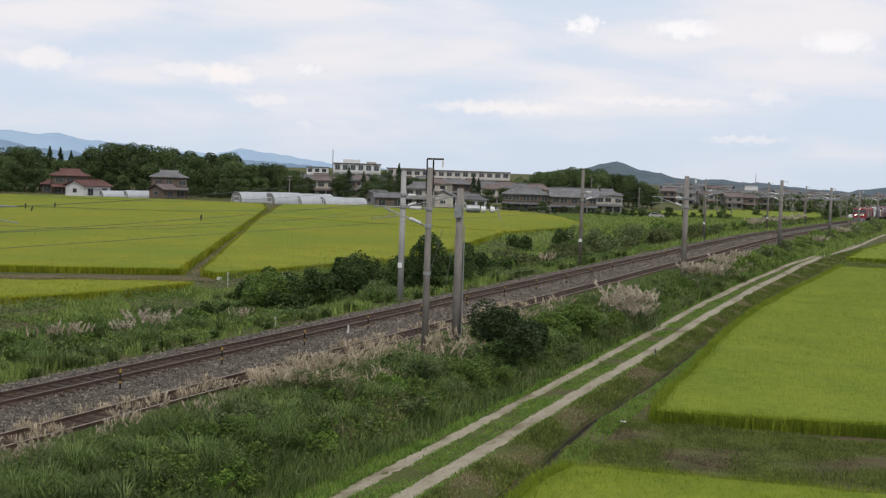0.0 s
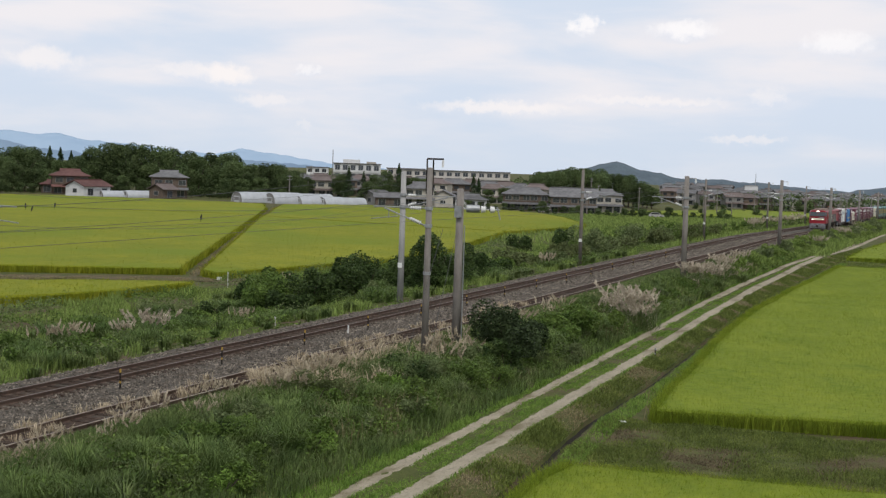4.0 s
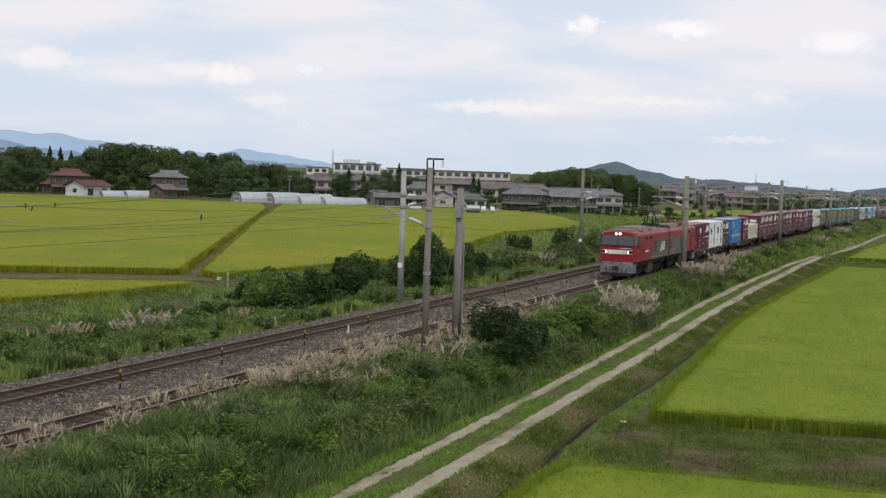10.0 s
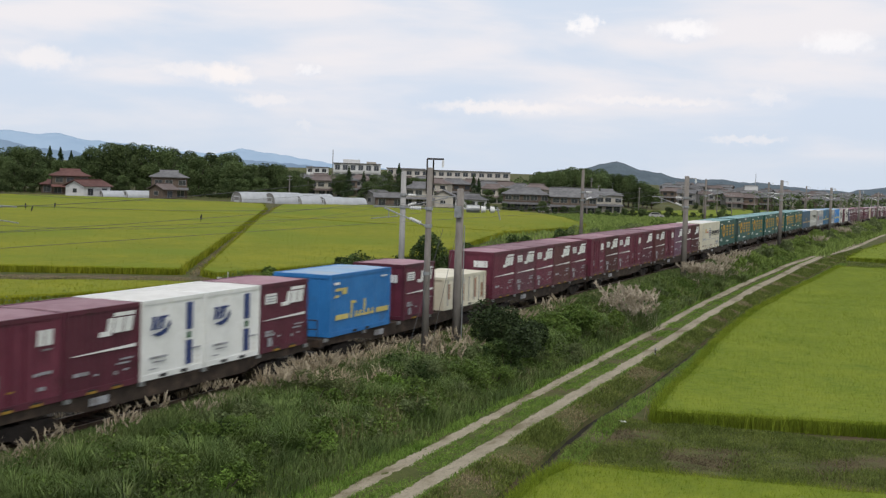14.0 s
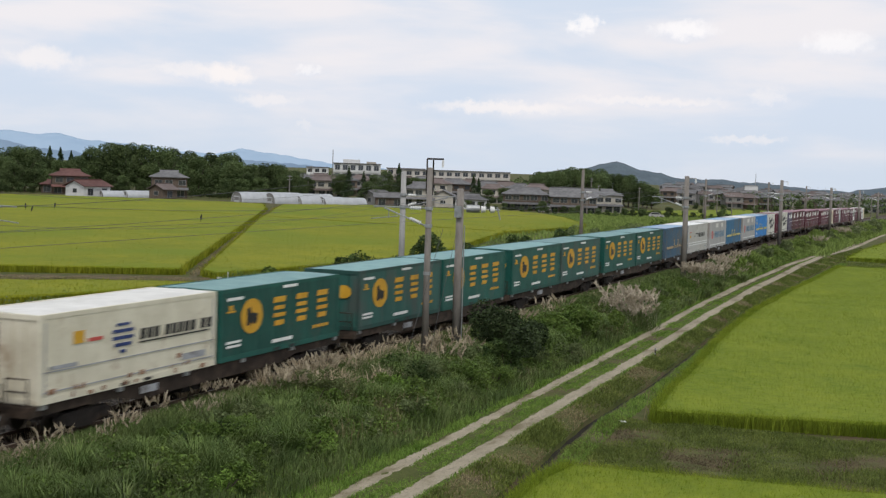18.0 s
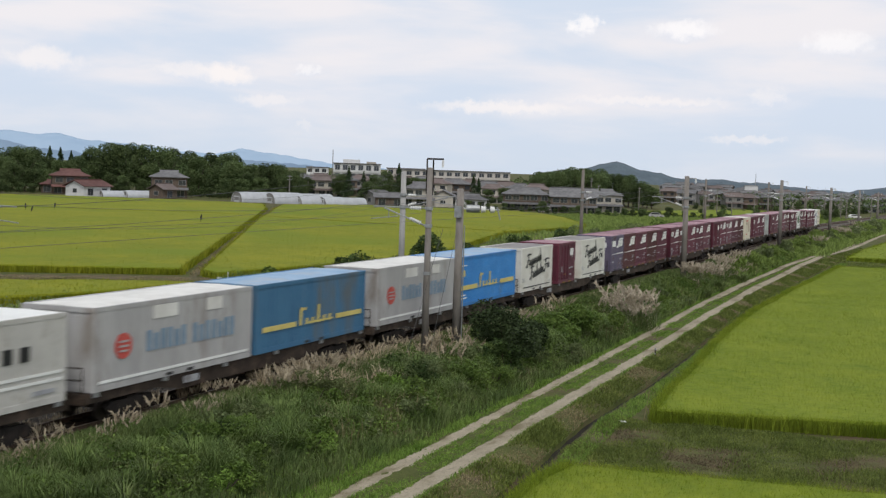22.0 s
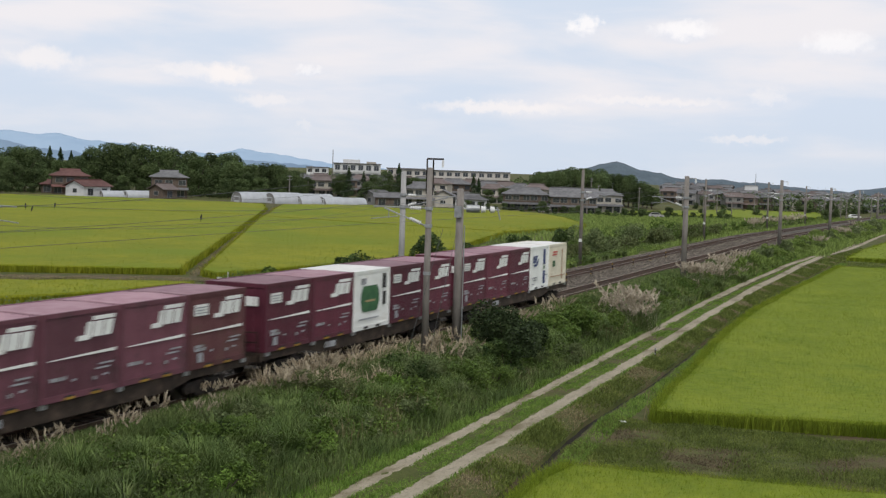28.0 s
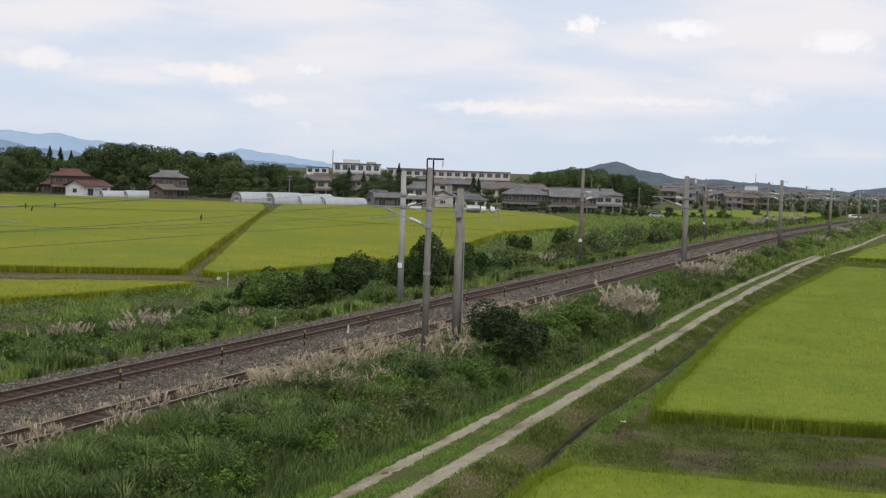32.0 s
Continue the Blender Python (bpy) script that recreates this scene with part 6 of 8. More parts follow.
def build_small_things():
    b = thing("white_box", pose(100.1, 31.6, float(ground_z(100.1, 31.6)), 0, 0, 20), "small white plastic box at the paddy corner", "box")
    part("body", Shape().box(-0.26, 0.26, -0.15, 0.15, 0, 0.2, 0.03), CERAMIC, b, bevel=0.02)
    part("lid", Shape().box(-0.28, 0.28, -0.17, 0.17, 0.2, 0.24, 0.03), CERAMIC, b)
    c = thing("garden_cane", pose(53.6, -12.8, float(ground_z(53.6, -12.8)), 6, 12, 0), "thin leaning bamboo cane at the corner of the paddy", "cane")
    part("cane", Shape().rod((0, 0, -0.1), (0, 0, 1.35), 0.014, 0.009, 6), DRYGRASS, c)
    s = thing("white_sack", pose(52.7, -12.2, float(ground_z(52.7, -12.2)), 0, 0, 40), "small crumpled white sack on the grass bank", "sack")
    sh = Shape().prism([(-0.16, -0.08), (0.05, -0.12), (0.18, -0.02), (0.12, 0.1), (-0.1, 0.11)], 0, 0.09)
    part("cloth", sh, CERAMIC, s)
    # bird scarers on canes in the paddies
    for x, y, tilt in ((200, 118.5, 8), (186, 113, 25), (193, 119, 0), (181, 80, 12)):
        z = float(ground_z(x, y))
        k = thing("bird_scarer", pose(x, y, z, 0, tilt, 0), "black bird-shaped scarer on a cane in the rice", "scarecrow", "bird scarers in the rice")
        part("cane", Shape().rod((0, 0, 0), (0, 0, 1.1), 0.03, 0.02, 6), BLACK, k)
        part("bird", Shape().prism([(-0.07, -0.07), (0.07, -0.09), (0.09, 0.07), (-0.05, 0.1)], 1.0, 1.75), BLACK, k, "black plastic bird")


build_small_things()


# ---- farmhouses, sheds, school ----
WALL_CREAM = surface("cream_render", (0.36, 0.33, 0.28), (0.48, 0.45, 0.39), 0.5, 0.9, vary=0.12)
WALL_WHITE = surface("white_render", (0.50, 0.50, 0.49), (0.63, 0.63, 0.62), 0.5, 0.9, vary=0.1)
WALL_BROWN = surface("brown_boards", (0.09, 0.068, 0.052), (0.155, 0.12, 0.095), 0.8, 0.9, stretch=(4, 4, 0.5), vary=0.25)
WALL_GREY = surface("grey_boards", (0.19, 0.182, 0.172), (0.29, 0.28, 0.265), 0.6, 0.9, vary=0.2)
TILE_GREY = surface("grey_roof_tile", (0.095, 0.094, 0.095), (0.165, 0.163, 0.165), 0.8, 0.75, 0.6, 6.0, vary=0.2)
TILE_RED = surface("red_brown_roof_tile", (0.10, 0.05, 0.044), (0.155, 0.082, 0.072), 0.8, 0.8, 0.6, 6.0, vary=0.15)
TILE_BROWN = surface("brown_roof_tile", (0.095, 0.075, 0.068), (0.16, 0.128, 0.118), 0.8, 0.65, 0.6, 6.0, vary=0.2)
PANE = glassy("window_glass", (0.04, 0.045, 0.05))
ALU = surface("aluminium_frame", (0.2, 0.2, 0.2), (0.32, 0.32, 0.32), 2.0, 0.5)
SHEET = surface("translucent_film", (0.44, 0.46, 0.48), (0.58, 0.60, 0.62), 0.6, 0.5, 0.1, 4.0, through_light=0.3)
HOOP = surface("hoop_steel", (0.45, 0.46, 0.47), (0.55, 0.56, 0.57), 2.0, 0.5)


def roof_shape(w, d, z, rise, over, gable):
    """A roof with overhang: its ridge along x, or hipped ends. Eaves have thickness."""
    s = Shape()
    a, b = w / 2 + over, d / 2 + over
    r = a if gable else max(0.3, a - b * 0.85)
    t = 0.16
    if gable:
        return s.slab_x([(-b, z), (0, z + rise), (b, z), (b, z + t), (0, z + rise + t), (-b, z + t)], -a, a)
    low = [(-a, -b, z), (a, -b, z), (a, b, z), (-a, b, z)]
    up = [(x, y, h + t) for x, y, h in low]
    ridge = [(-r, 0, z + rise + t), (r, 0, z + rise + t)]
    s.add(low + up + ridge, [(3, 2, 1, 0), (0, 1, 5, 4), (1, 2, 6, 5), (2, 3, 7, 6), (3, 0, 4, 7), (4, 5, 9, 8), (6, 7, 8, 9), (5, 6, 9), (7, 4, 8)])
    return s


def house(x, y, turn, w, d, storeys, wall, tile, label, gable=False, rise=None, sh=2.75, windows=3, name="house", skirt=True, antenna=False, far=False):
    z = float(ground_z(x, y)) - 0.15
    hs = thing(name, pose(x, y, z, 0, 0, turn), label, "house" if name == "house" else "shed", "houses of the village")
    h = sh * storeys + 0.3
    wl_ = Shape().box(-w / 2, w / 2, -d / 2, d / 2, 0, h)
    rise = rise or d * 0.24
    if gable:
        for k in (-w / 2, w / 2 - 0.12):
            wl_.slab_x([(-d / 2, h), (d / 2, h), (0, h + rise)], k, k + 0.12)
    part("wall", wl_, wall, hs)
    part("roof", roof_shape(w, d, h, rise, 0.55, gable), tile, hs, "tiled roof")
    part("ridge", Shape().box(-(w / 2 - (0 if gable else d * 0.33)), w / 2 - (0 if gable else d * 0.33), -0.14, 0.14, h + rise + 0.12, h + rise + 0.38, 0.03), tile, hs)
    if not gable and not far:
        q = max(0.6, w / 2 + 0.55 - (d / 2 + 0.55) * 0.62)
        part("upper_roof", Shape().slab_x([(-d * 0.2, h + rise * 0.68), (0, h + rise + 0.4), (d * 0.2, h + rise * 0.68)][::-1], -q, q), tile, hs, "small gabled cap on the hipped roof")
    if storeys == 2 and skirt:
        part("porch_roof", Shape().slab_x([(-d / 2 - 1.3, sh - 0.15), (-d / 2, sh + 0.35), (-d / 2, sh + 0.22), (-d / 2 - 1.3, sh - 0.3)][::-1], -w / 2 - 0.3, w / 2 + 0.3), tile, hs, "lower tiled eave")
    if antenna:
        part("antenna", Shape().rod((w * 0.2, 0, h + rise), (w * 0.2, 0, h + rise + 2.2), 0.03).rod((w * 0.2 - 0.5, 0, h + rise + 2.0), (w * 0.2 + 0.5, 0, h + rise + 2.0), 0.02), STEEL, hs)
    for st in range(storeys):
        for k in range(windows):
            cx = (k + 0.5) / windows * w - w / 2 + (0.2 if (st + k) % 2 else -0.15)
            ww, wh = min(1.7, w / windows * 0.68), (1.15 if st else 1.6)
            z0 = st * sh + (0.95 if st else 0.45)
            if far:
                part("window", Shape().box(cx - ww / 2, cx + ww / 2, -d / 2 - 0.05, -d / 2 + 0.02, z0, z0 + wh), PANE, hs)
                continue
            f = part("window", Shape().box(cx - ww / 2 - 0.06, cx + ww / 2 + 0.06, -d / 2 - 0.05, -d / 2 + 0.02, z0 - 0.06, z0 + wh + 0.06), ALU, hs)
            part("pane", Shape().box(cx - ww / 2, cx - 0.03, -d / 2 - 0.062, -d / 2 - 0.03, z0, z0 + wh), PANE, f)
            part("pane", Shape().box(cx + 0.03, cx + ww / 2, -d / 2 - 0.062, -d / 2 - 0.03, z0, z0 + wh), PANE, f)
        if far:
            continue
        f = part("window", Shape().box(-w / 2 - 0.05, -w / 2 + 0.02, -0.7, 0.7, st * sh + 0.95, st * sh + 2.0), ALU, hs)
        part("pane", Shape().box(-w / 2 - 0.062, -w / 2 - 0.03, -0.62, 0.62, st * sh + 1.02, st * sh + 1.93), PANE, f)
    return hs


house(307, 190.2, -52, 9.0, 7.0, 2, WALL_BROWN, TILE_RED, "two-storey farmhouse with a red-brown hipped tile roof", rise=1.5, sh=2.2)
house(297, 178, -12, 8.5, 6.4, 1, WALL_WHITE, TILE_RED, "white gabled shed with a red-brown roof beside the farmhouse", gable=True, rise=1.4, sh=2.2, windows=2, name="farm_shed")
house(312, 164.5, -56, 8.6, 7.0, 2, WALL_BROWN, TILE_GREY, "two-storey wooden farmhouse with a grey tile roof", rise=1.5, sh=2.45)
house(302, 160, -10, 5.0, 4.4, 1, WALL_BROWN, TILE_BROWN, "small dark gabled shed before the farmhouse", gable=True, rise=1.3, sh=2.0, windows=1, name="farm_shed")
house(386, 156, -62, 10.5, 7.0, 2, WALL_CREAM, TILE_BROWN, "two-storey cream house with a brown tile roof", rise=1.3, sh=2.3, windows=4)
house(338, 115.5, -66, 7.2, 6.0, 1, WALL_BROWN, TILE_GREY, "low brown shed with a grey tile roof beside the paddies", gable=True, rise=1.1, sh=2.1, windows=2, name="farm_shed")
house(343, 121, -30, 5.0, 6.0, 1, WALL_GREY, TILE_GREY, "grey gabled shed beside the paddies", gable=True, rise=1.2, sh=2.3, windows=1, name="farm_shed")
house(360, 116, -68, 8.0, 7.5, 2, WALL_CREAM, TILE_GREY, "cream two-storey house with a grey tile roof", rise=1.6, sh=2.2)
house(362, 109.5, 14, 5.6, 5.4, 1, WALL_CREAM, TILE_GREY, "cream gabled wing with a grey tile roof", gable=True, rise=1.5, sh=2.8, windows=1)
house(365, 103, -68, 8.5, 6.0, 1, WALL_WHITE, TILE_GREY, "low white house with a wide grey tile roof", rise=1.3, sh=2.2)
house(429, 118, -70, 8.0, 6.0, 2, WALL_CREAM, TILE_BROWN, "cream two-storey house between trees", rise=1.2, sh=2.2, windows=3)
house(383, 93, -72, 12.5, 7.5, 2, WALL_BROWN, TILE_GREY, "long dark two-storey house with a grey tile roof", rise=1.7, sh=2.1, windows=5)
house(424, 102, -70, 8.5, 7.0, 2, WALL_CREAM, TILE_BROWN, "cream two-storey house with a brown hipped roof", rise=1.5, sh=2.6, windows=3)
house(384, 79.5, -73, 12.5, 8.0, 2, WALL_BROWN, TILE_GREY, "long dark wooden farmhouse with a broad grey tile roof", gable=True, rise=2.4, sh=2.1, windows=5)
house(412, 77, -66, 8.0, 7.5, 2, WALL_CREAM, TILE_GREY, "two-storey cream house with a grey hipped roof", rise=1.6, sh=2.5, windows=3, antenna=True)
house(424, 93, -70, 7.0, 6.0, 2, WALL_WHITE, TILE_GREY, "white two-storey house behind a farmhouse", rise=1.4, sh=2.4, windows=2)
house(309.5, 197, -52, 6.0, 5.0, 1, WALL_BROWN, TILE_RED, "low red-roofed annexe of the farmhouse", rise=1.0, sh=2.0, windows=2, name="farm_shed")


def build_village_rows():
    """Rows of houses along the line's far end."""
    rnd = random.Random(5)
    walls = (WALL_CREAM, WALL_GREY, WALL_GREY, WALL_BROWN, WALL_BROWN)
    tiles = (TILE_GREY, TILE_BROWN, TILE_GREY, TILE_GREY)
    names = {WALL_CREAM.name: "cream", WALL_WHITE.name: "white", WALL_GREY.name: "grey", WALL_BROWN.name: "brown"}
    for row in range(4):
        n = 17 + row * 2
        for k in range(n):
            t = (k + rnd.uniform(0.2, 0.8)) / n
            dist = 640 + 55 * row + 70 * t + rnd.uniform(-14, 14)
            ang = radians(11.5 - 9.6 * t)
            x, y = dist * math.cos(ang), -24 + dist * math.sin(ang)
            if abs(y) < 7:
                continue
            w = walls[rnd.randrange(5)]
            house(x, y, math.degrees(ang) - 90 + rnd.uniform(-35, 35), rnd.uniform(7, 9.5), rnd.uniform(6, 7.2), 2 if rnd.random() < 0.75 else 1, w, tiles[rnd.randrange(4)],
                  "%s village house with a tiled roof" % names[w.name], gable=rnd.random() < 0.3, rise=rnd.uniform(1.2, 1.8), sh=rnd.uniform(2.3, 2.6), windows=2, antenna=rnd.random() < 0.3, far=True)


build_village_rows()
for k, (b, dist) in enumerate(((26.0, 450), (25.2, 470), (24.4, 452), (23.6, 475), (22.7, 480), (21.9, 470), (21.2, 495), (20.6, 470), (19.9, 480), (19.2, 500), (18.5, 475), (17.8, 490), (17.2, 470), (16.6, 480))):
    house(dist * math.cos(radians(b)), -24 + dist * math.sin(radians(b)), b - 90 + (k * 37 % 50) - 25, 8.5 + k % 3, 7.0, 2, (WALL_GREY, WALL_CREAM, WALL_BROWN)[k % 3], (TILE_GREY, TILE_BROWN)[k % 2], "village house with a tiled roof before the school", rise=1.6, sh=2.3, windows=3, far=True)


SCHOOL = surface("weathered_school_render", (0.42, 0.39, 0.36), (0.54, 0.51, 0.47), 0.3, 0.9)


def build_school():
    """Long pale three-storey block seen over the roofs, and a taller wing."""
    def block(x, y, turn, w, d, top, storeys, bays, label, paint):
        z = -2.6
        s = thing("school_building", pose(x, y, z, 0, 0, turn), label, "school")
        h = top - z
        part("wall", Shape().box(-w / 2, w / 2, -d / 2, d / 2, 0, h), paint, s)
        part("roof", Shape().box(-w / 2 - 0.4, w / 2 + 0.4, -d / 2 - 0.5, d / 2 + 0.4, h + 0.003, h + 0.35), TILE_GREY if storeys > 2 else paint, s, "flat roof with an overhanging edge")
        sh = h / storeys
        for st in range(storeys):
            part("floor_band", Shape().box(-w / 2, w / 2, -d / 2 - 0.35, -d / 2, st * sh - 0.02, st * sh + 0.75), paint, s)
            for k in range(bays):
                cx = (k + 0.5) / bays * w - w / 2
                ww = w / bays * 0.62
                f = part("window", Shape().box(cx - ww / 2, cx + ww / 2, -d / 2 - 0.05, -d / 2 + 0.02, st * sh + 0.95, st * sh + sh - 0.5), ALU, s)
                for q in range(2):
                    a = cx - ww / 2 + 0.06 + q * ww / 2
                    part("pane", Shape().box(a, a + ww / 2 - 0.12, -d / 2 - 0.062, -d / 2 - 0.03, st * sh + 1.02, st * sh + sh - 0.57), PANE, f)
                part("pier", Shape().box(cx + w / bays / 2 - 0.2, cx + w / bays / 2 + 0.2, -d / 2 - 0.3, -d / 2, st * sh + 0.7, st * sh + sh), paint, s)
        return s
    block(566, 181, -70, 47, 10, 6.6, 3, 14, "long pale three-storey school block with rows of windows", SCHOOL)
    wing = block(568, 226, -68, 20, 10, 8.3, 3, 6, "pale taller school wing with a stepped roof", WALL_WHITE)
    part("roof_house", Shape().box(-6, 1, -3, 3, 11.2, 12.8), WALL_WHITE, wing)
    part("roof_house", Shape().box(4, 8, -3, 3, 11.2, 12.0), WALL_CREAM, wing)
    block(562, 242, -68, 9, 8, 6.2, 3, 3, "low white stepped school wing", WALL_WHITE)
    block(572, 205, -68, 16, 8, 6.9, 3, 5, "pale middle wing of the school", SCHOOL)
    m = thing("radio_mast", pose(548, 228.5, -2.2), "tall thin steel radio mast by the school", "mast")
    part("pole", Shape().rod((0, 0, 0), (0, 0, 16.2), 0.22, 0.14, 8), CONCRETE, m)
    for z in (15.6, 14.8):
        part("cross_arm", Shape().rod((-0.7, 0, z), (0.7, 0, z), 0.06), STEEL, m)
    w = thing("tower_building", pose(732, 81, -6.5, 0, 0, -80), "pale building with a mast above the village roofs", "building")
    part("wall", Shape().box(-3.2, 3.2, -3, 3, 0, 10.4), WALL_WHITE, w)
    part("roof", Shape().box(-3.4, 3.4, -3.2, 3.2, 10.4, 10.7), WALL_GREY, w)
    part("mast", Shape().rod((2, 0, 10.7), (2, 0, 16.8), 0.18, 0.1, 6), STEEL, w)


build_school()


def greenhouse(x, y, turn, width, height, length):
    g = thing("greenhouse", pose(x, y, float(ground_z(x, y)), 0, 0, turn), "white plastic-film tunnel greenhouse beside the paddies", "greenhouse", "greenhouses")
    arc = [(width / 2 * math.cos(a), height * math.sin(a) ** 0.85) for a in [math.pi * k / 18 for k in range(19)]]
    s = Shape()
    inner = [(y_ * 0.985, z_ * 0.985) for y_, z_ in arc]
    s.slab_x(arc + inner[::-1], 0, length)
    part("film", s, SHEET, g, "stretched white film", smooth=False)
    for k in range(0, int(length) + 1, 3):
        part("hoop", Shape().slab_x([(a * 1.012, b * 1.012) for a, b in arc] + [(a * 0.99, b * 0.99) for a, b in arc[::-1]], k - 0.03, k + 0.03), HOOP, g)
    e = Shape()
    e.slab_x(inner, 0.05, 0.09)
    part("end_wall", e, WALL_GREY, g)
    part("door_frame", Shape().box(-0.03, 0.02, -1.3, 1.3, 0.0, 1.5), HOOP, g)
    part("door", Shape().box(-0.06, 0.0, -1.1, 1.1, 0.5, 1.25), WALL_GREY, g, "grey end door")
    return g


for x, y, w, h in ((305, 141.5, 5.4, 2.5), (309, 134.8, 5.4, 2.5), (313.5, 129.5, 4.4, 1.95), (317.5, 125, 4.4, 1.95)):
    greenhouse(x, y, -33, w, h, 17 if h > 2.2 else 12)
greenhouse(297, 174.5, -38, 4.6, 1.5, 8)
greenhouse(300, 169.5, -38, 4.6, 1.7, 8)


def car(x, y, turn, paint, label, van=False):
    c = thing("parked_car" if not van else "small_truck", pose(x, y, float(ground_z(x, y)), 0, 0, turn), label, "car" if not van else "truck")
    if van:
        prof = [(-1.65, 0.35), (1.65, 0.35), (1.65, 1.0), (1.45, 1.75), (0.55, 1.8), (0.5, 0.95), (-1.65, 0.95)]
    else:
        prof = [(-2.1, 0.3), (2.1, 0.3), (2.1, 0.75), (1.2, 0.95), (0.6, 1.42), (-1.3, 1.45), (-1.95, 0.98), (-2.1, 0.8)]
    part("body", Shape().slab_y(prof, -0.82, 0.82), paint, c, bevel=0.06)
    glass = [(0.7, 0.98), (1.35, 0.98), (1.3, 1.6), (0.7, 1.62)] if van else [(-1.75, 1.0), (1.0, 1.0), (0.5, 1.36), (-1.25, 1.38)]
    for yy in (-0.823, 0.823):
        part("side_window", Shape().slab_y(glass, yy - 0.006, yy + 0.006), PANE, c)
    for xx, yy in itertools.product((-1.25, 1.25), (-0.75, 0.75)):
        wheel = part("wheel", Shape().rod((xx, yy - 0.1, 0.3), (xx, yy + 0.1, 0.3), 0.3, 0.3, 14), BLACK, c)
        part("rim", Shape().rod((xx, yy - 0.105, 0.3), (xx, yy + 0.105, 0.3), 0.17, 0.17, 10), ALU, wheel)
    return c


car(391, 57.5, -76, SILVER, "silver car parked beyond the weeds")
car(366, 82.5, -70, SILVER, "small pale truck parked by the farmhouse", True)
car(522, 14.5, -60, CERAMIC, "white car parked near the far end of the line")


def utility_pole(x, y, h, arms=True):
    p = thing("utility_pole", pose(x, y, float(ground_z(x, y))), "slim grey concrete utility pole in the village", "utility pole", "utility poles")
    part("shaft", Shape().rod((0, 0, 0), (0, 0, h), 0.17, 0.11, 8), CONCRETE, p)
    if arms:
        for z in (h - 0.4, h - 1.2):
            part("cross_arm", Shape().rod((-0.75, 0.3, z), (0.75, -0.3, z), 0.06, 0.06, 5), STEEL, p)
    return p


for x, y, h in ((318, 134, 7.0), (520, 225, 9), (372, 125, 8.5), (610, 148, 11), (640, 150, 12), (650, 152, 12), (378, 74, 5.5), (405, 100, 7), (452, 92, 10), (438, 73, 8), (467, 65, 9.5), (430, 84, 8), (475, 55, 9), (490, 45, 9), (455, 56, 8), (442, 45, 6.5), (505, 30, 9), (470, 20, 8.5), (530, 20, 9), (520, 8.9, 8), (455, 12, 7), (350, 100, 5.5)):
    utility_pole(x, y, h)


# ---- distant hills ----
# no haze in the air: its blue is put into the next two colours
HILLBLUE = surface("haze_blue_hills", (0.27, 0.37, 0.49), (0.33, 0.43, 0.54), 0.002, 1.0)
HILLMID = surface("haze_blue_foothills", (0.155, 0.225, 0.31), (0.20, 0.275, 0.36), 0.004, 1.0)
HILLGREEN = surface("wooded_hill", (0.062, 0.085, 0.105), (0.11, 0.14, 0.16), 0.03, 1.0, second=0.6)


def ridge(name, outline, dist, depth, material, label, rough):
    """A hill range: its crest by bearing and height, falling to both sides."""
    s = Shape()
    cols = []
    a0, a1 = outline[0][0], outline[-1][0]
    n = 150
    for k in range(n + 1):
        a = a0 + (a1 - a0) * k / n
        h = float(np.interp(a, [o[0] for o in outline], [o[1] for o in outline]))
        h += rough * (noise.noise(Vector((a * 3, 1.7, 0))) + 0.5 * noise.noise(Vector((a * 9, 5.2, 0))))
        cols.append((radians(a), h))
    for a, h in cols:
        for f, g in ((-1.0, -45), (-0.55, None), (-0.2, None), (0.0, None), (0.5, None), (1.0, -45)):
            d = dist + depth * f
            z = -45 if g else -45 + (h + 45) * {-0.55: 0.5, -0.2: 0.9, 0.0: 1.0, 0.5: 0.6}[f]
            s.v.append((d * math.cos(a), -24.2 + d * math.sin(a), z))
    for k in range(n):
        for j in range(5):
            s.f.append((k * 6 + j, k * 6 + j + 1, (k + 1) * 6 + j + 1, (k + 1) * 6 + j))
    return tagged(put(name, s, material, smooth=True), label, "hills", kind="structure")


ridge("backdrop_hills", [(21, -10), (22.2, 0), (23.6, 3.4), (25.0, 13.4), (25.9, 21.3), (26.6, 31.3), (27.55, 37.3), (28.3, 47.2), (28.8, 39.1), (29.4, 27.5), (30.7, 32.4), (32.45, 47.7), (33.7, 54.2), (34.65, 58.2), (35.1, 68.4), (35.4, 74.1), (36.1, 67.2), (36.9, 76.2), (37.6, 77.5), (41, 70), (46, 40)], 4300, 380, HILLBLUE, "mountain range on the horizon painted in haze blue", 3)
ridge("backdrop_foothills", [(22, -20), (23.6, -8.6), (25.4, 1.8), (26.3, 7), (27.2, 9.3), (28.3, 12.6), (30.5, -5), (32.4, -8.7), (33.3, -0.8), (34.2, 9.8), (34.8, 19.4), (35.4, 20.7), (36.3, 24.3), (36.9, 35), (37.6, 43.2), (41, 40), (46, 10)], 3500, 300, HILLMID, "foothills painted in a deeper haze blue before the mountains", 3)
ridge("backdrop_near_hills", [(-4, 4), (3.14, 0.1), (3.86, -4), (4.48, -9), (5.68, -9), (6.4, -5.2), (7.3, -1.6), (7.96, 0.4), (8.74, 0.2), (9.35, 5.2), (9.63, 2.8), (10.2, 2.9), (11.2, 5.4), (11.8, 13.6), (12.35, 14.8), (12.9, 23.1), (13.2, 28.8), (13.5, 30.4), (13.9, 26.7), (14.4, 18.9), (15.25, 9.5), (15.8, 10.7), (16.5, 5.6), (17.0, -7.6), (20, -18)], 2600, 300, HILLGREEN, "wooded green hills beyond the village", 2)

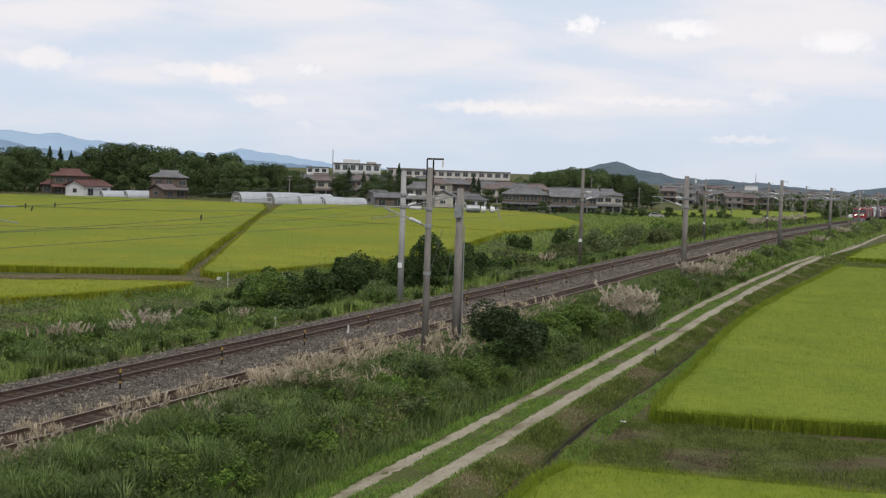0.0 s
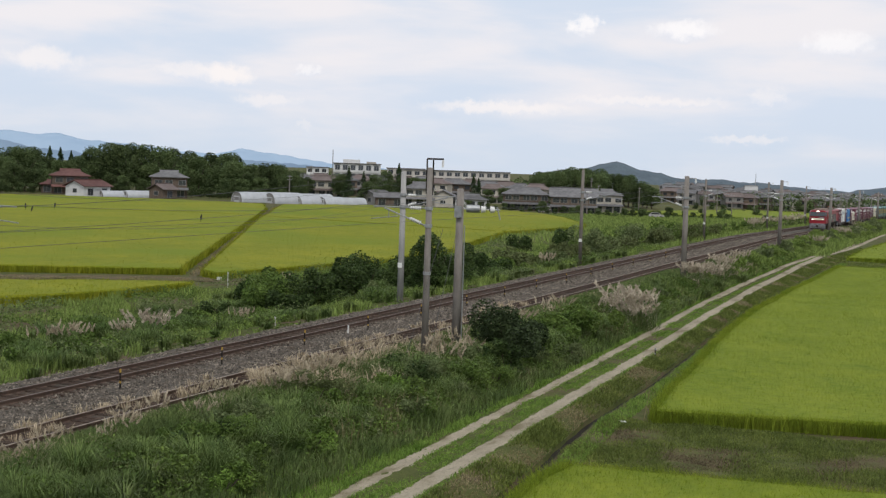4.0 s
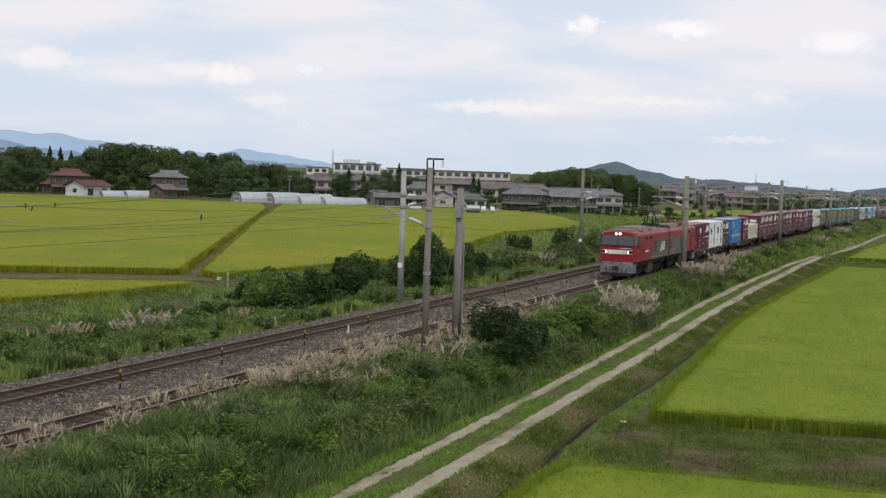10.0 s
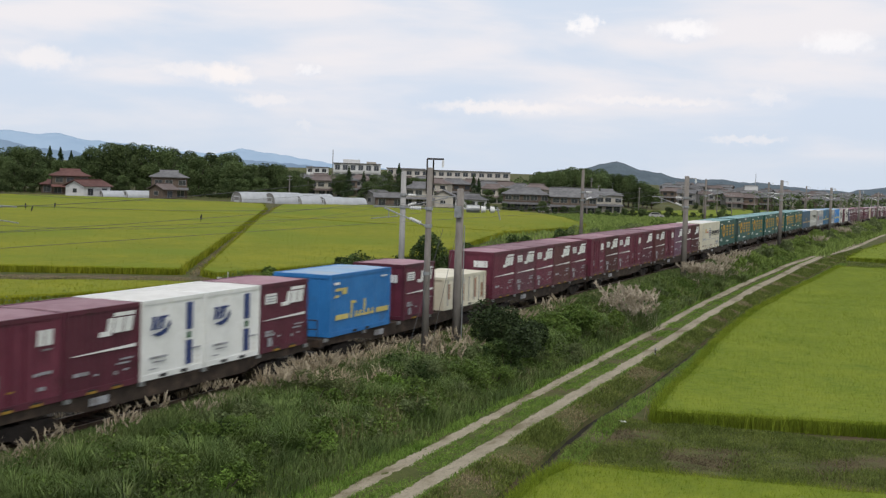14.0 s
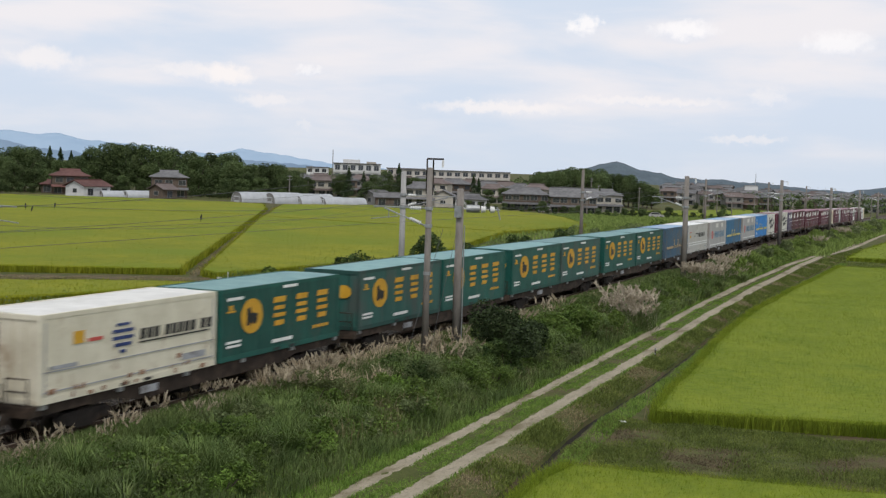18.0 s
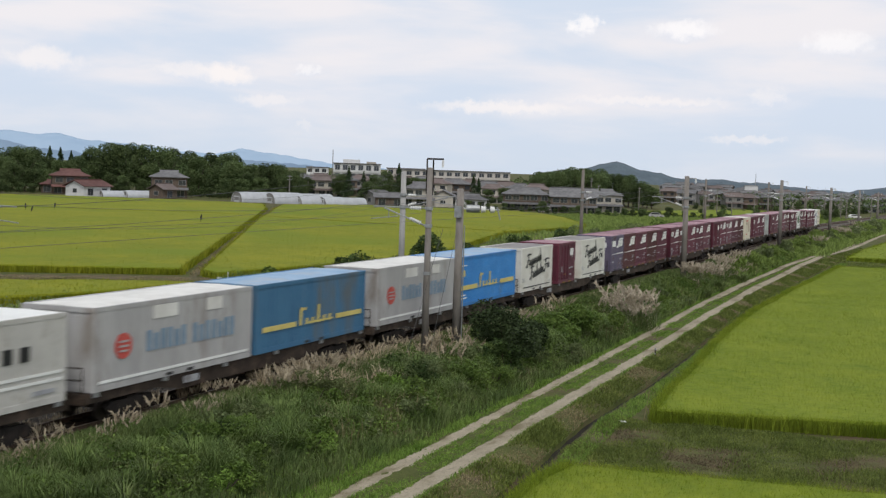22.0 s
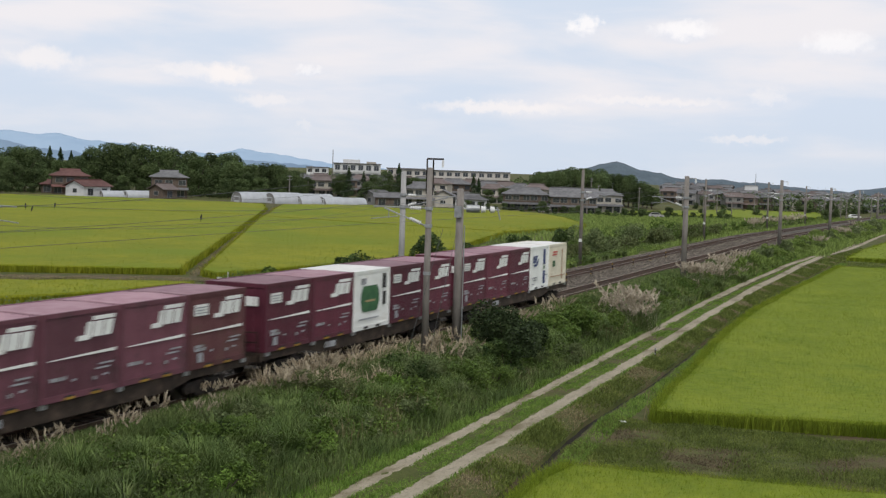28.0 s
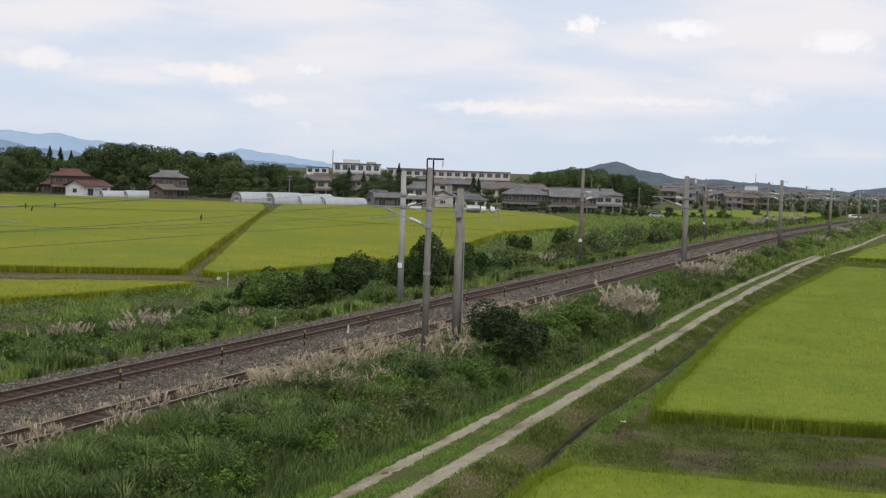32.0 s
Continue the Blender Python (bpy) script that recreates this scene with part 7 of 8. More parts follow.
# ---- trees and shrubs ----
def crown_mesh(name, h, spread, lobes, n, leaf, material, seed, cone=False):
    """Leaves gathered in uneven lobes round a crown."""
    rnd = np.random.default_rng(seed)
    cs, rs = [], []
    for k in range(lobes):
        a = rnd.uniform(0, 2 * np.pi)
        t = rnd.random()
        if cone:
            z = h * (0.12 + 0.86 * t)
            r = spread * (1 - t) * rnd.uniform(0.2, 0.8)
            rad = spread * (0.07 + 0.42 * (1 - t))
        else:
            z = h * (0.22 + 0.62 * t)
            r = spread * math.sin(math.pi * (0.25 + 0.62 * t)) * rnd.uniform(0.25, 0.85)
            rad = spread * rnd.uniform(0.28, 0.5)
        cs.append((r * math.cos(a), r * math.sin(a), z))
        rs.append(rad)
    cs, rs = np.array(cs), np.array(rs)
    pick = rnd.integers(0, lobes, n)
    d = rnd.normal(size=(n, 3))
    d /= np.linalg.norm(d, axis=1, keepdims=True)
    d[:, 2] *= 0.75
    pts = cs[pick] + d * (rs[pick] * rnd.uniform(0.55, 1.05, n) ** 0.6)[:, None]
    v, f = leaves(pts, leaf)
    return array_mesh(name, v, f, material)


def tree_kind(kind, h, spread, lobes, n, leaf, material, label, seed, cone=False):
    t = thing(kind, pose(0, 0, 0), label, "tree")
    s = Shape().rod((0, 0, -0.3), (0, 0, h * 0.5), h * 0.022 + 0.05, h * 0.012, 8)
    part("trunk", s, BARK, t)
    if not cone:
        rnd = random.Random(seed)
        for k in range(3):
            a = k * 2.1 + rnd.uniform(-0.3, 0.3)
            part("limb", Shape().rod((0, 0, h * rnd.uniform(0.22, 0.42)), (spread * 0.55 * math.cos(a), spread * 0.55 * math.sin(a), h * rnd.uniform(0.55, 0.75)), h * 0.012, h * 0.004, 6), BARK, t)
    c = new("crown", crown_mesh("crown", h, spread, lobes, n, leaf, material, seed, cone))
    c.parent = t
    return t


LEAFY = "broad-leaved tree with a dense dark green crown"
KINDS = [tree_kind("broadleaf_tree", 11, 4.6, 30, 9000, 0.19, CROWN, LEAFY, 11), tree_kind("broadleaf_tree", 9, 4.0, 24, 7500, 0.18, CROWN, LEAFY, 12),
         tree_kind("broadleaf_tree", 12, 3.9, 30, 8500, 0.19, CROWN, LEAFY, 13), tree_kind("conifer_tree", 11, 2.6, 70, 5000, 0.17, CONIFER, "dark narrow conifer behind the houses", 14, True),
         tree_kind("garden_tree", 5, 2.4, 18, 4000, 0.14, CROWN, "rounded green garden tree", 15)]
PLANTED = set()


def plant(kind, x, y, scale=1.0, lower=0.0):
    ob = KINDS[kind]
    m = pose(x, y, float(ground_z(x, y)) - 0.1 - lower, 0, 0, random.uniform(0, 360))
    if kind in PLANTED:
        ob = copy_thing(ob, m)
    else:
        ob.matrix_basis = m
        PLANTED.add(kind)
    ob.scale = (scale, scale, scale * random.uniform(0.92, 1.05))


def polar(bearing, dist):
    a = radians(bearing)
    return dist * math.cos(a), -24.16 + dist * math.sin(a)


def build_trees():
    # the wood behind the farmhouses: bearing, distance, kind, scale
    crest = [(37.8, 1.0), (37.1, 1.12), (36.6, 1.15), (35.9, 0.95), (35.3, 0.8), (34.7, 0.95), (34.0, 1.15), (33.3, 1.32), (32.7, 1.28), (32.0, 1.2), (31.3, 1.2), (30.6, 1.12), (30.0, 1.0), (29.5, 1.02), (29.0, 1.12), (28.6, 0.98), (28.0, 0.86), (27.4, 0.82), (26.9, 0.85), (26.4, 0.7), (26.0, 0.55)]
    for k, (b, s) in enumerate(crest):
        plant((0, 2, 0, 1)[k % 4], *polar(b, 385 + (k * 37 % 23)), s * (1.0 if k % 4 != 3 else 1.2))
        plant((1, 0, 2)[k % 3], *polar(b - 0.3, 412 + (k * 53 % 31)), s * 1.0)
        plant((4, 1, 4)[k % 3], *polar(b + 0.15, 394 + (k * 29 % 9)), s * (0.95 if k % 3 == 1 else 1.35))
    for k in range(34):
        b = 38.2 - 0.36 * k
        if not (33.2 < b < 36.2 or 30.3 < b < 32.5):
            plant(4, *polar(b, 366 + (k * 17 % 8)), 0.55 + 0.25 * ((k * 7) % 5) / 5, 0.3)
    for b, d, k, s in ((33.4, 352, 1, 0.62), (32.9, 350, 4, 1.1), (32.1, 349, 4, 0.9), (29.6, 352, 4, 1.0), (29.0, 350, 1, 0.6), (28.3, 352, 4, 1.1), (27.6, 352, 1, 0.65), (36.9, 352, 0, 0.75), (36.3, 352, 1, 0.7), (37.6, 350, 4, 1.0), (35.6, 352, 4, 0.9),
                       (35.3, 470, 3, 1.1), (34.9, 470, 3, 1.0), (35.7, 475, 3, 1.2), (28.4, 440, 3, 1.0), (28.1, 445, 3, 0.8),
                       (24.4, 420, 1, 0.9), (24.1, 415, 3, 0.9), (23.5, 395, 3, 0.8), (23.3, 372, 4, 1.2), (23.0, 430, 0, 0.75), (22.6, 440, 0, 0.78), (22.1, 432, 3, 1.0), (21.9, 425, 0, 0.75), (21.4, 430, 1, 0.85), (21.0, 428, 1, 0.8), (19.1, 410, 3, 0.85), (18.9, 406, 3, 0.75), (18.5, 420, 4, 1.1), (17.9, 430, 1, 0.62), (16.0, 425, 4, 1.1), (16.3, 372, 4, 0.7), (14.9, 375, 4, 0.6), (19.3, 366, 4, 0.6)):
        plant(k, *polar(b, d if d > 360 else d + 30), s)
    for k in range(22):
        plant((1, 4)[k % 2], *polar(25.5 - 0.36 * k, 520 + (k * 41 % 30)), (0.62, 0.95)[k % 2] * (0.8 + 0.3 * ((k * 7) % 4) / 4))
    # the knoll behind the long farmhouse
    for k in range(26):
        t = k / 25
        b = 16.6 - 4.6 * t
        plant((0, 1, 2)[k % 3], *polar(b, 505 + (k * 31 % 40)), (1.15, 1.2, 1.2, 1.15, 0.95)[int(t * 4.99)] * (0.85 + 0.15 * math.sin(math.pi * t)) * (1.2 if k % 3 == 1 else 1.0))
    # gardens and hedges along the village
    rnd = random.Random(9)
    for k in range(85):
        b = rnd.uniform(1.9, 13.5)
        d = rnd.uniform(400, 540) if k < 26 else rnd.uniform(560, 780)
        x, y = polar(b, d)
        if abs(y - 2) > 9:
            plant(4, x, y, rnd.uniform(0.4, 0.8), 0.9)
    for k in range(16):
        plant(1, *polar(rnd.uniform(1.9, 12), rnd.uniform(600, 860)), rnd.uniform(0.5, 0.75))
    for b, d, s in ((5.3, 400, 0.9), (5.0, 402, 0.8), (2.2, 440, 1.0), (1.9, 430, 1.1), (2.6, 455, 0.8), (7.9, 420, 0.8), (9.2, 415, 0.7)):
        plant(1, *polar(b, d + 60), s * 0.6, 1.2)


    for k in range(30):
        b = 19.2 - 0.34 * k
        plant(4, *polar(b, 372 + (k * 29 % 17) + 2.2 * max(0, k - 12)), 0.36 + 0.2 * ((k * 5) % 7) / 7, 0.25)
    # woods far behind the village, as one mass
    n = 26000
    b = np.radians(rnd_np.uniform(15.5, 40, n))
    k = rnd_np.integers(0, 160, n)
    cb, cd, ch = np.radians(np.linspace(15.5, 40, 160)), 640 + 160 * rnd_np.random(160), rnd_np.uniform(5.5, 8.5, 160)
    d = rnd_np.normal(size=(n, 3))
    d /= np.linalg.norm(d, axis=1, keepdims=True)
    r = rnd_np.uniform(0.7, 1.0, n)[:, None]
    c = np.stack([cd[k] * np.cos(cb[k]), -24 + cd[k] * np.sin(cb[k]), ch[k] * 0.45 - 3.0], 1)
    v, f = leaves(c + d * r * np.stack([ch[k] * 0.6] * 2 + [ch[k] * 0.55], 1), 0.55)
    n = 22000
    k = rnd_np.integers(0, 150, n)
    cb, cd, ch = np.radians(np.linspace(1.0, 16.5, 150)), 640 + 330 * rnd_np.random(150), rnd_np.uniform(5.5, 8.5, 150)
    d = rnd_np.normal(size=(n, 3))
    d /= np.linalg.norm(d, axis=1, keepdims=True)
    c = np.stack([cd[k] * np.cos(cb[k]), -24 + cd[k] * np.sin(cb[k]), ch[k] * 0.4 - 5.5 - 0.006 * (cd[k] - 640)], 1)
    v2, f2 = leaves(c + d * rnd_np.uniform(0.7, 1.0, n)[:, None] * np.stack([ch[k] * 0.9] * 2 + [ch[k] * 0.55], 1), 0.6)
    v, f = np.concatenate([v, v2]), np.concatenate([f, f2 + len(v)])
    tagged(new("far_woods", array_mesh("far_woods", v, f, CROWN)), "dark green woods far behind the village", "woods", kind="stuff")


rnd_np = np.random.default_rng(77)
build_trees()


def shrub(name, x, y, rx, ry, h, n, leaf, material, label, seed):
    """A bush: stems and many leaves in lobes, denser outside."""
    rnd = np.random.default_rng(seed)
    s = thing(name, pose(x, y, float(ground_z(x, y)) - 0.05), label, "shrub")
    st = Shape()
    for k in range(6):
        a = k * 1.05
        st.rod((0, 0, 0), (rx * 0.5 * math.cos(a), ry * 0.5 * math.sin(a), h * 0.6), 0.04, 0.015, 5)
    part("stem", st, BARK, s)
    m = 16
    c = rnd.normal(size=(m, 3)) * np.array([rx * 0.42, ry * 0.42, h * 0.2]) + np.array([0, 0, h * 0.45])
    c[:, 2] = np.clip(c[:, 2], h * 0.15, h * 0.78)
    r = rnd.uniform(0.26, 0.45, m) * min(rx, ry, h * 0.75)
    pick = rnd.integers(0, m, n)
    d = rnd.normal(size=(n, 3))
    d /= np.linalg.norm(d, axis=1, keepdims=True)
    p = c[pick] + d * (r[pick] * rnd.uniform(0.5, 1.08, n) ** 0.5)[:, None]
    p[:, 2] = np.maximum(p[:, 2], 0.02)
    v, f = leaves(p, leaf)
    ob = new("foliage", array_mesh("foliage", v, f, material))
    ob.parent = s
    return s


DARK_BUSH, WEEDY = "dense dark green bush on the railway bank", "sprawling green creeper thicket on the railway bank"
shrub("bush", 60.8, -4.9, 1.9, 1.8, 3.25, 11000, 0.07, BLACKLEAF, DARK_BUSH, 1)
shrub("bush", 58.6, -5.6, 1.0, 1.0, 1.6, 2500, 0.075, DARKLEAF, DARK_BUSH, 2)
shrub("bush", 73.3, -5.1, 2.3, 1.3, 1.9, 6500, 0.08, WEED, DARK_BUSH, 3)
shrub("bush", 62.9, -5.3, 1.4, 1.2, 2.0, 4200, 0.07, BLACKLEAF, DARK_BUSH, 32)
shrub("bush", 43.6, -3.6, 1.7, 1.3, 1.35, 8500, 0.042, BRAMBLE, "low fuzzy grey-green bush on the railway bank", 33)
shrub("bush", 50.8, -4.5, 1.5, 1.2, 1.35, 7500, 0.042, PALEWEED, "low fuzzy grey-green bush on the railway bank", 34)
shrub("bush", 36.2, -4.2, 1.3, 1.0, 1.05, 6500, 0.038, WEED, "low leafy green bush on the railway bank", 35)
shrub("bush", 70.2, -4.6, 1.3, 1.2, 1.4, 3000, 0.08, WEED, WEEDY, 31)
shrub("bush", 91.8, 10.6, 2.4, 2.2, 4.3, 11000, 0.095, DARKLEAF, "tall rounded dark green bush behind the far track", 4)
shrub("bush", 159, 24.8, 1.7, 1.7, 2.6, 2500, 0.13, DARKLEAF, "small rounded bush at the edge of the paddy", 5)
shrub("bush", 158, 19.3, 1.6, 1.6, 3.2, 2500, 0.13, DARKLEAF, DARK_BUSH, 6)
for k, (x, y, rx, ry, h) in enumerate(((77.5, 15.5, 2.6, 2.0, 1.9), (75.8, 13.2, 1.8, 1.5, 1.2), (82, 18.5, 2.4, 1.8, 1.5), (82, 15, 3.0, 2.0, 2.2), (87, 14.5, 3.0, 2.0, 2.4), (84, 19, 3.0, 2.0, 2.0), (95.5, 13, 2.6, 2.0, 2.2), (102, 12.5, 2.8, 1.8, 1.8), (110, 13, 3.0, 2.0, 1.7), (98, 18, 3.4, 2.4, 2.0), (108, 18, 3.4, 2.4, 1.9))):
    shrub("thicket", x, y, rx, ry, h * 1.3, 6500, 0.10, DARKLEAF if k % 5 else WEED, WEEDY, 40 + k)
for k in range(17):
    x = 116 + 6.0 * k
    h = 1.7 + 0.6 * math.sin(k * 1.7) + (1.3 if 143 < x < 200 else 0.0)
    shrub("thicket", x, 13.3 + 1.2 * math.sin(k * 2.3), 3.4, 2.2, h, 4200, 0.12, (WEED, BRAMBLE, PALEWEED)[k % 3], WEEDY, 60 + k)
for k, (x, y, rx, h, m) in enumerate(((47, -4.8, 1.3, 1.15, WEED), (43.5, -4.0, 1.2, 1.0, WEED), (50.5, -4.6, 1.4, 1.2, DARKLEAF), (40, -5.4, 1.1, 0.9, WEED), (54, -5.4, 1.3, 1.1, WEED), (36, -4.2, 1.2, 1.0, DARKLEAF), (46.5, -6.0, 1.0, 0.8, PALEWEED), (57, -3.9, 1.3, 1.0, PALEWEED), (53, -3.6, 1.2, 0.9, PALEWEED), (38.5, -3.6, 1.1, 0.9, PALEWEED), (42, -5.8, 1.0, 0.7, PALEWEED), (66, -6.2, 1.3, 0.9, PALEWEED), (84, -5.0, 1.6, 1.0, WEED), (92, -4.6, 1.8, 1.1, WEED), (99, -4.8, 1.7, 1.0, WEED), (107, -4.6, 1.9, 1.2, WEED), (34, -5.9, 1.0, 0.8, WEED), (32, -4.6, 1.1, 0.9, WEED))):
    shrub("weed_clump", x, y, rx, rx * 0.85, h, 3600, 0.06, m, "leafy green weeds on the railway bank", 90 + k)
for k in range(30):
    x, y = 31 + 1.05 * k + 0.8 * math.sin(k * 4.7), -4.5 + 1.5 * math.sin(k * 2.39)
    shrub("weed_clump", x, y, 0.8 + 0.3 * math.sin(k * 1.3), 0.7, 0.7 + 0.3 * math.sin(k * 3.1), 2200, 0.045, (WEED, BRAMBLE, VERGE, WEED, DARKLEAF)[k % 5], "leafy green weeds on the railway bank", 300 + k)
for k in range(34):
    x, y = 36 + 1.75 * k + 2 * math.sin(k * 5.1), 11.5 + 5.5 * abs(math.sin(k * 2.37)) + 0.06 * k
    shrub("weed_clump", x, y, 1.3 + 0.4 * math.sin(k), 1.2, 0.85 + 0.35 * math.sin(k * 3.3), 2600, 0.075, (WEED, PALEWEED, WEED, DARKLEAF)[k % 4], "leafy green weeds beyond the far track", 250 + k)
for k in range(22):
    x = 116 + 5.4 * k
    shrub("weed_clump", x, -3.9 + 0.5 * math.sin(k * 1.9), 2.3, 1.2, 1.2 + 0.4 * math.sin(k * 2.7), 3800, 0.085, (FARGREEN, PALEWEED, FARGREEN)[k % 3], "leafy green weeds on the railway bank", 120 + k)
for k in range(12):
    x = 242 + 9 * k
    shrub("weed_clump", x, -5.0, 4.0, 2.0, 1.9 + 0.5 * math.sin(k * 2.1), 2600, 0.14, (FARGREEN, PALEWEED)[k % 2], "leafy green weeds on the railway bank", 150 + k)
for k in range(24):
    x = 232 + 9.5 * k
    shrub("thicket", x, 13 + 6 * (k % 3), 4.5, 3.2, 1.3 + 0.4 * math.sin(k * 2.1), 2400, 0.15, (FARGREEN, WEED, PALEWEED)[k % 3], WEEDY, 170 + k)

# ---- grasses ----
def lumps(x, y, s):
    return 0.5 + 0.25 * np.sin(x * s + 1.3 * np.sin(y * s * 0.8)) + 0.25 * np.sin(y * s * 1.7 + 2.1 * np.sin(x * s * 0.6 + 1))


def off_track(x, y):
    """Which points lie clear of the farm track, on the side of the line."""
    return y > road_y(x) + 1.25


def sward(name, x, y, h0, h1, w, material, label, lean=0.4):
    z = bed_z(x, y) - 0.03
    h = (h0 + (h1 - h0) * lumps(x, y, 1.1)) * RNG.uniform(0.65, 1.25, len(x))
    v, f = blades(np.stack([x, y, z], 1), h, w * RNG.uniform(0.6, 1.4, len(x)), lean, 0.6)
    return tagged(new(name, array_mesh(name, v, f, material)), label, "grass", kind="stuff")


def foliage(name, x, y, h, size, material, label):
    z = ground_z(x, y)
    top = h * (0.35 + 0.9 * lumps(x, y, 1.4)) * RNG.uniform(0.3, 1.05, len(x))
    v, f = leaves(np.stack([x, y, z + top], 1), size)
    return tagged(new(name, array_mesh(name, v, f, material)), label, "weeds", kind="stuff")


def tussocks(name, n, x, y, per, h0, h1, w, material, label):
    """Round tufts whose blades arch outwards."""
    r = RNG
    m = n * per
    k = np.repeat(np.arange(n), per)
    a, d = r.uniform(0, 2 * np.pi, m), np.abs(r.normal(size=m)) * 0.14
    h = r.uniform(h0, h1, n)[k] * r.uniform(0.55, 1.1, m)
    far = (1 + 0.012 * np.clip(x - 30, 0, 200))[k]
    bx, by = x[k] + d * np.cos(a), y[k] + d * np.sin(a)
    base = np.stack([bx, by, bed_z(bx, by) - 0.03], 1)
    out = np.stack([np.cos(a), np.sin(a), np.zeros(m)], 1)
    side = np.stack([-np.sin(a), np.cos(a), np.zeros(m)], 1) * (w * far * r.uniform(0.6, 1.3, m))[:, None] * 0.5
    lean = (h * r.uniform(0.15, 0.75, m))[:, None]
    up = np.array([[0, 0, 1.0]])
    mid = base + up * (h * 0.72)[:, None] + out * lean * 0.45
    tip = base + up * (h * r.uniform(0.55, 0.98, m))[:, None] + out * lean * 1.15
    v = np.stack([base - side, base + side, mid + side, mid - side, tip], 1).reshape(-1, 3)
    i = np.arange(m)[:, None] * 5
    f = np.concatenate([i + [[0, 1, 2]], i + [[0, 2, 3]], i + [[3, 2, 4]]], 1).reshape(-1, 3)
    return tagged(new(name, array_mesh(name, v, f, material)), label, "grass", kind="stuff")


def rim_grass(name, x, y, w, material, label):
    """Grass on the ballast shoulder that thins and shortens towards the rail."""
    z = bed_z(x, y) - 0.03
    h = np.clip(0.31 * (-0.55 - y) - z, 0.12, 0.9) * RNG.uniform(0.4, 1.0, len(x))
    v, f = blades(np.stack([x, y, z], 1), h, w * RNG.uniform(0.6, 1.4, len(x)), 0.6, 0.6)
    return tagged(new(name, array_mesh(name, v, f, material)), label, "grass", kind="stuff")


def mounds(name, n, x, y, per, h0, h1, spread, w, material, label):
    """Dense round mounds: long blades fountain out of the middle and hang over."""
    r = RNG
    m = n * per
    k = np.repeat(np.arange(n), per)
    a, d = r.uniform(0, 2 * np.pi, m), np.abs(r.normal(size=m)) * spread * 0.4
    h = r.uniform(h0, h1, n)[k] * r.uniform(0.6, 1.05, m)
    far = (1 + 0.010 * np.clip(x - 30, 0, 200))[k]
    bx, by = x[k] + d * np.cos(a), y[k] + d * np.sin(a)
    base = np.stack([bx, by, bed_z(bx, by) - 0.03], 1)
    out = np.stack([np.cos(a), np.sin(a), np.zeros(m)], 1)
    side = np.stack([-np.sin(a), np.cos(a), np.zeros(m)], 1) * (w * far * r.uniform(0.6, 1.3, m))[:, None] * 0.5
    reach = (h * r.uniform(0.25, 0.8, m))[:, None]
    up = np.array([[0, 0, 1.0]])
    one = base + up * (h * 0.6)[:, None] + out * reach * 0.3
    two = base + up * (h * 0.88)[:, None] + out * reach * 0.75
    tip = base + up * (h * r.uniform(0.5, 0.85, m))[:, None] + out * reach * 1.25
    v = np.stack([base - side, base + side, one + side, one - side, two + side * 0.8, two - side * 0.8, tip], 1).reshape(-1, 3)
    i = np.arange(m)[:, None] * 7
    f = np.concatenate([i + [[0, 1, 2]], i + [[0, 2, 3]], i + [[3, 2, 4]], i + [[3, 4, 5]], i + [[5, 4, 6]]], 1).reshape(-1, 3)
    return tagged(new(name, array_mesh(name, v, f, material)), label, "grass", kind="stuff")


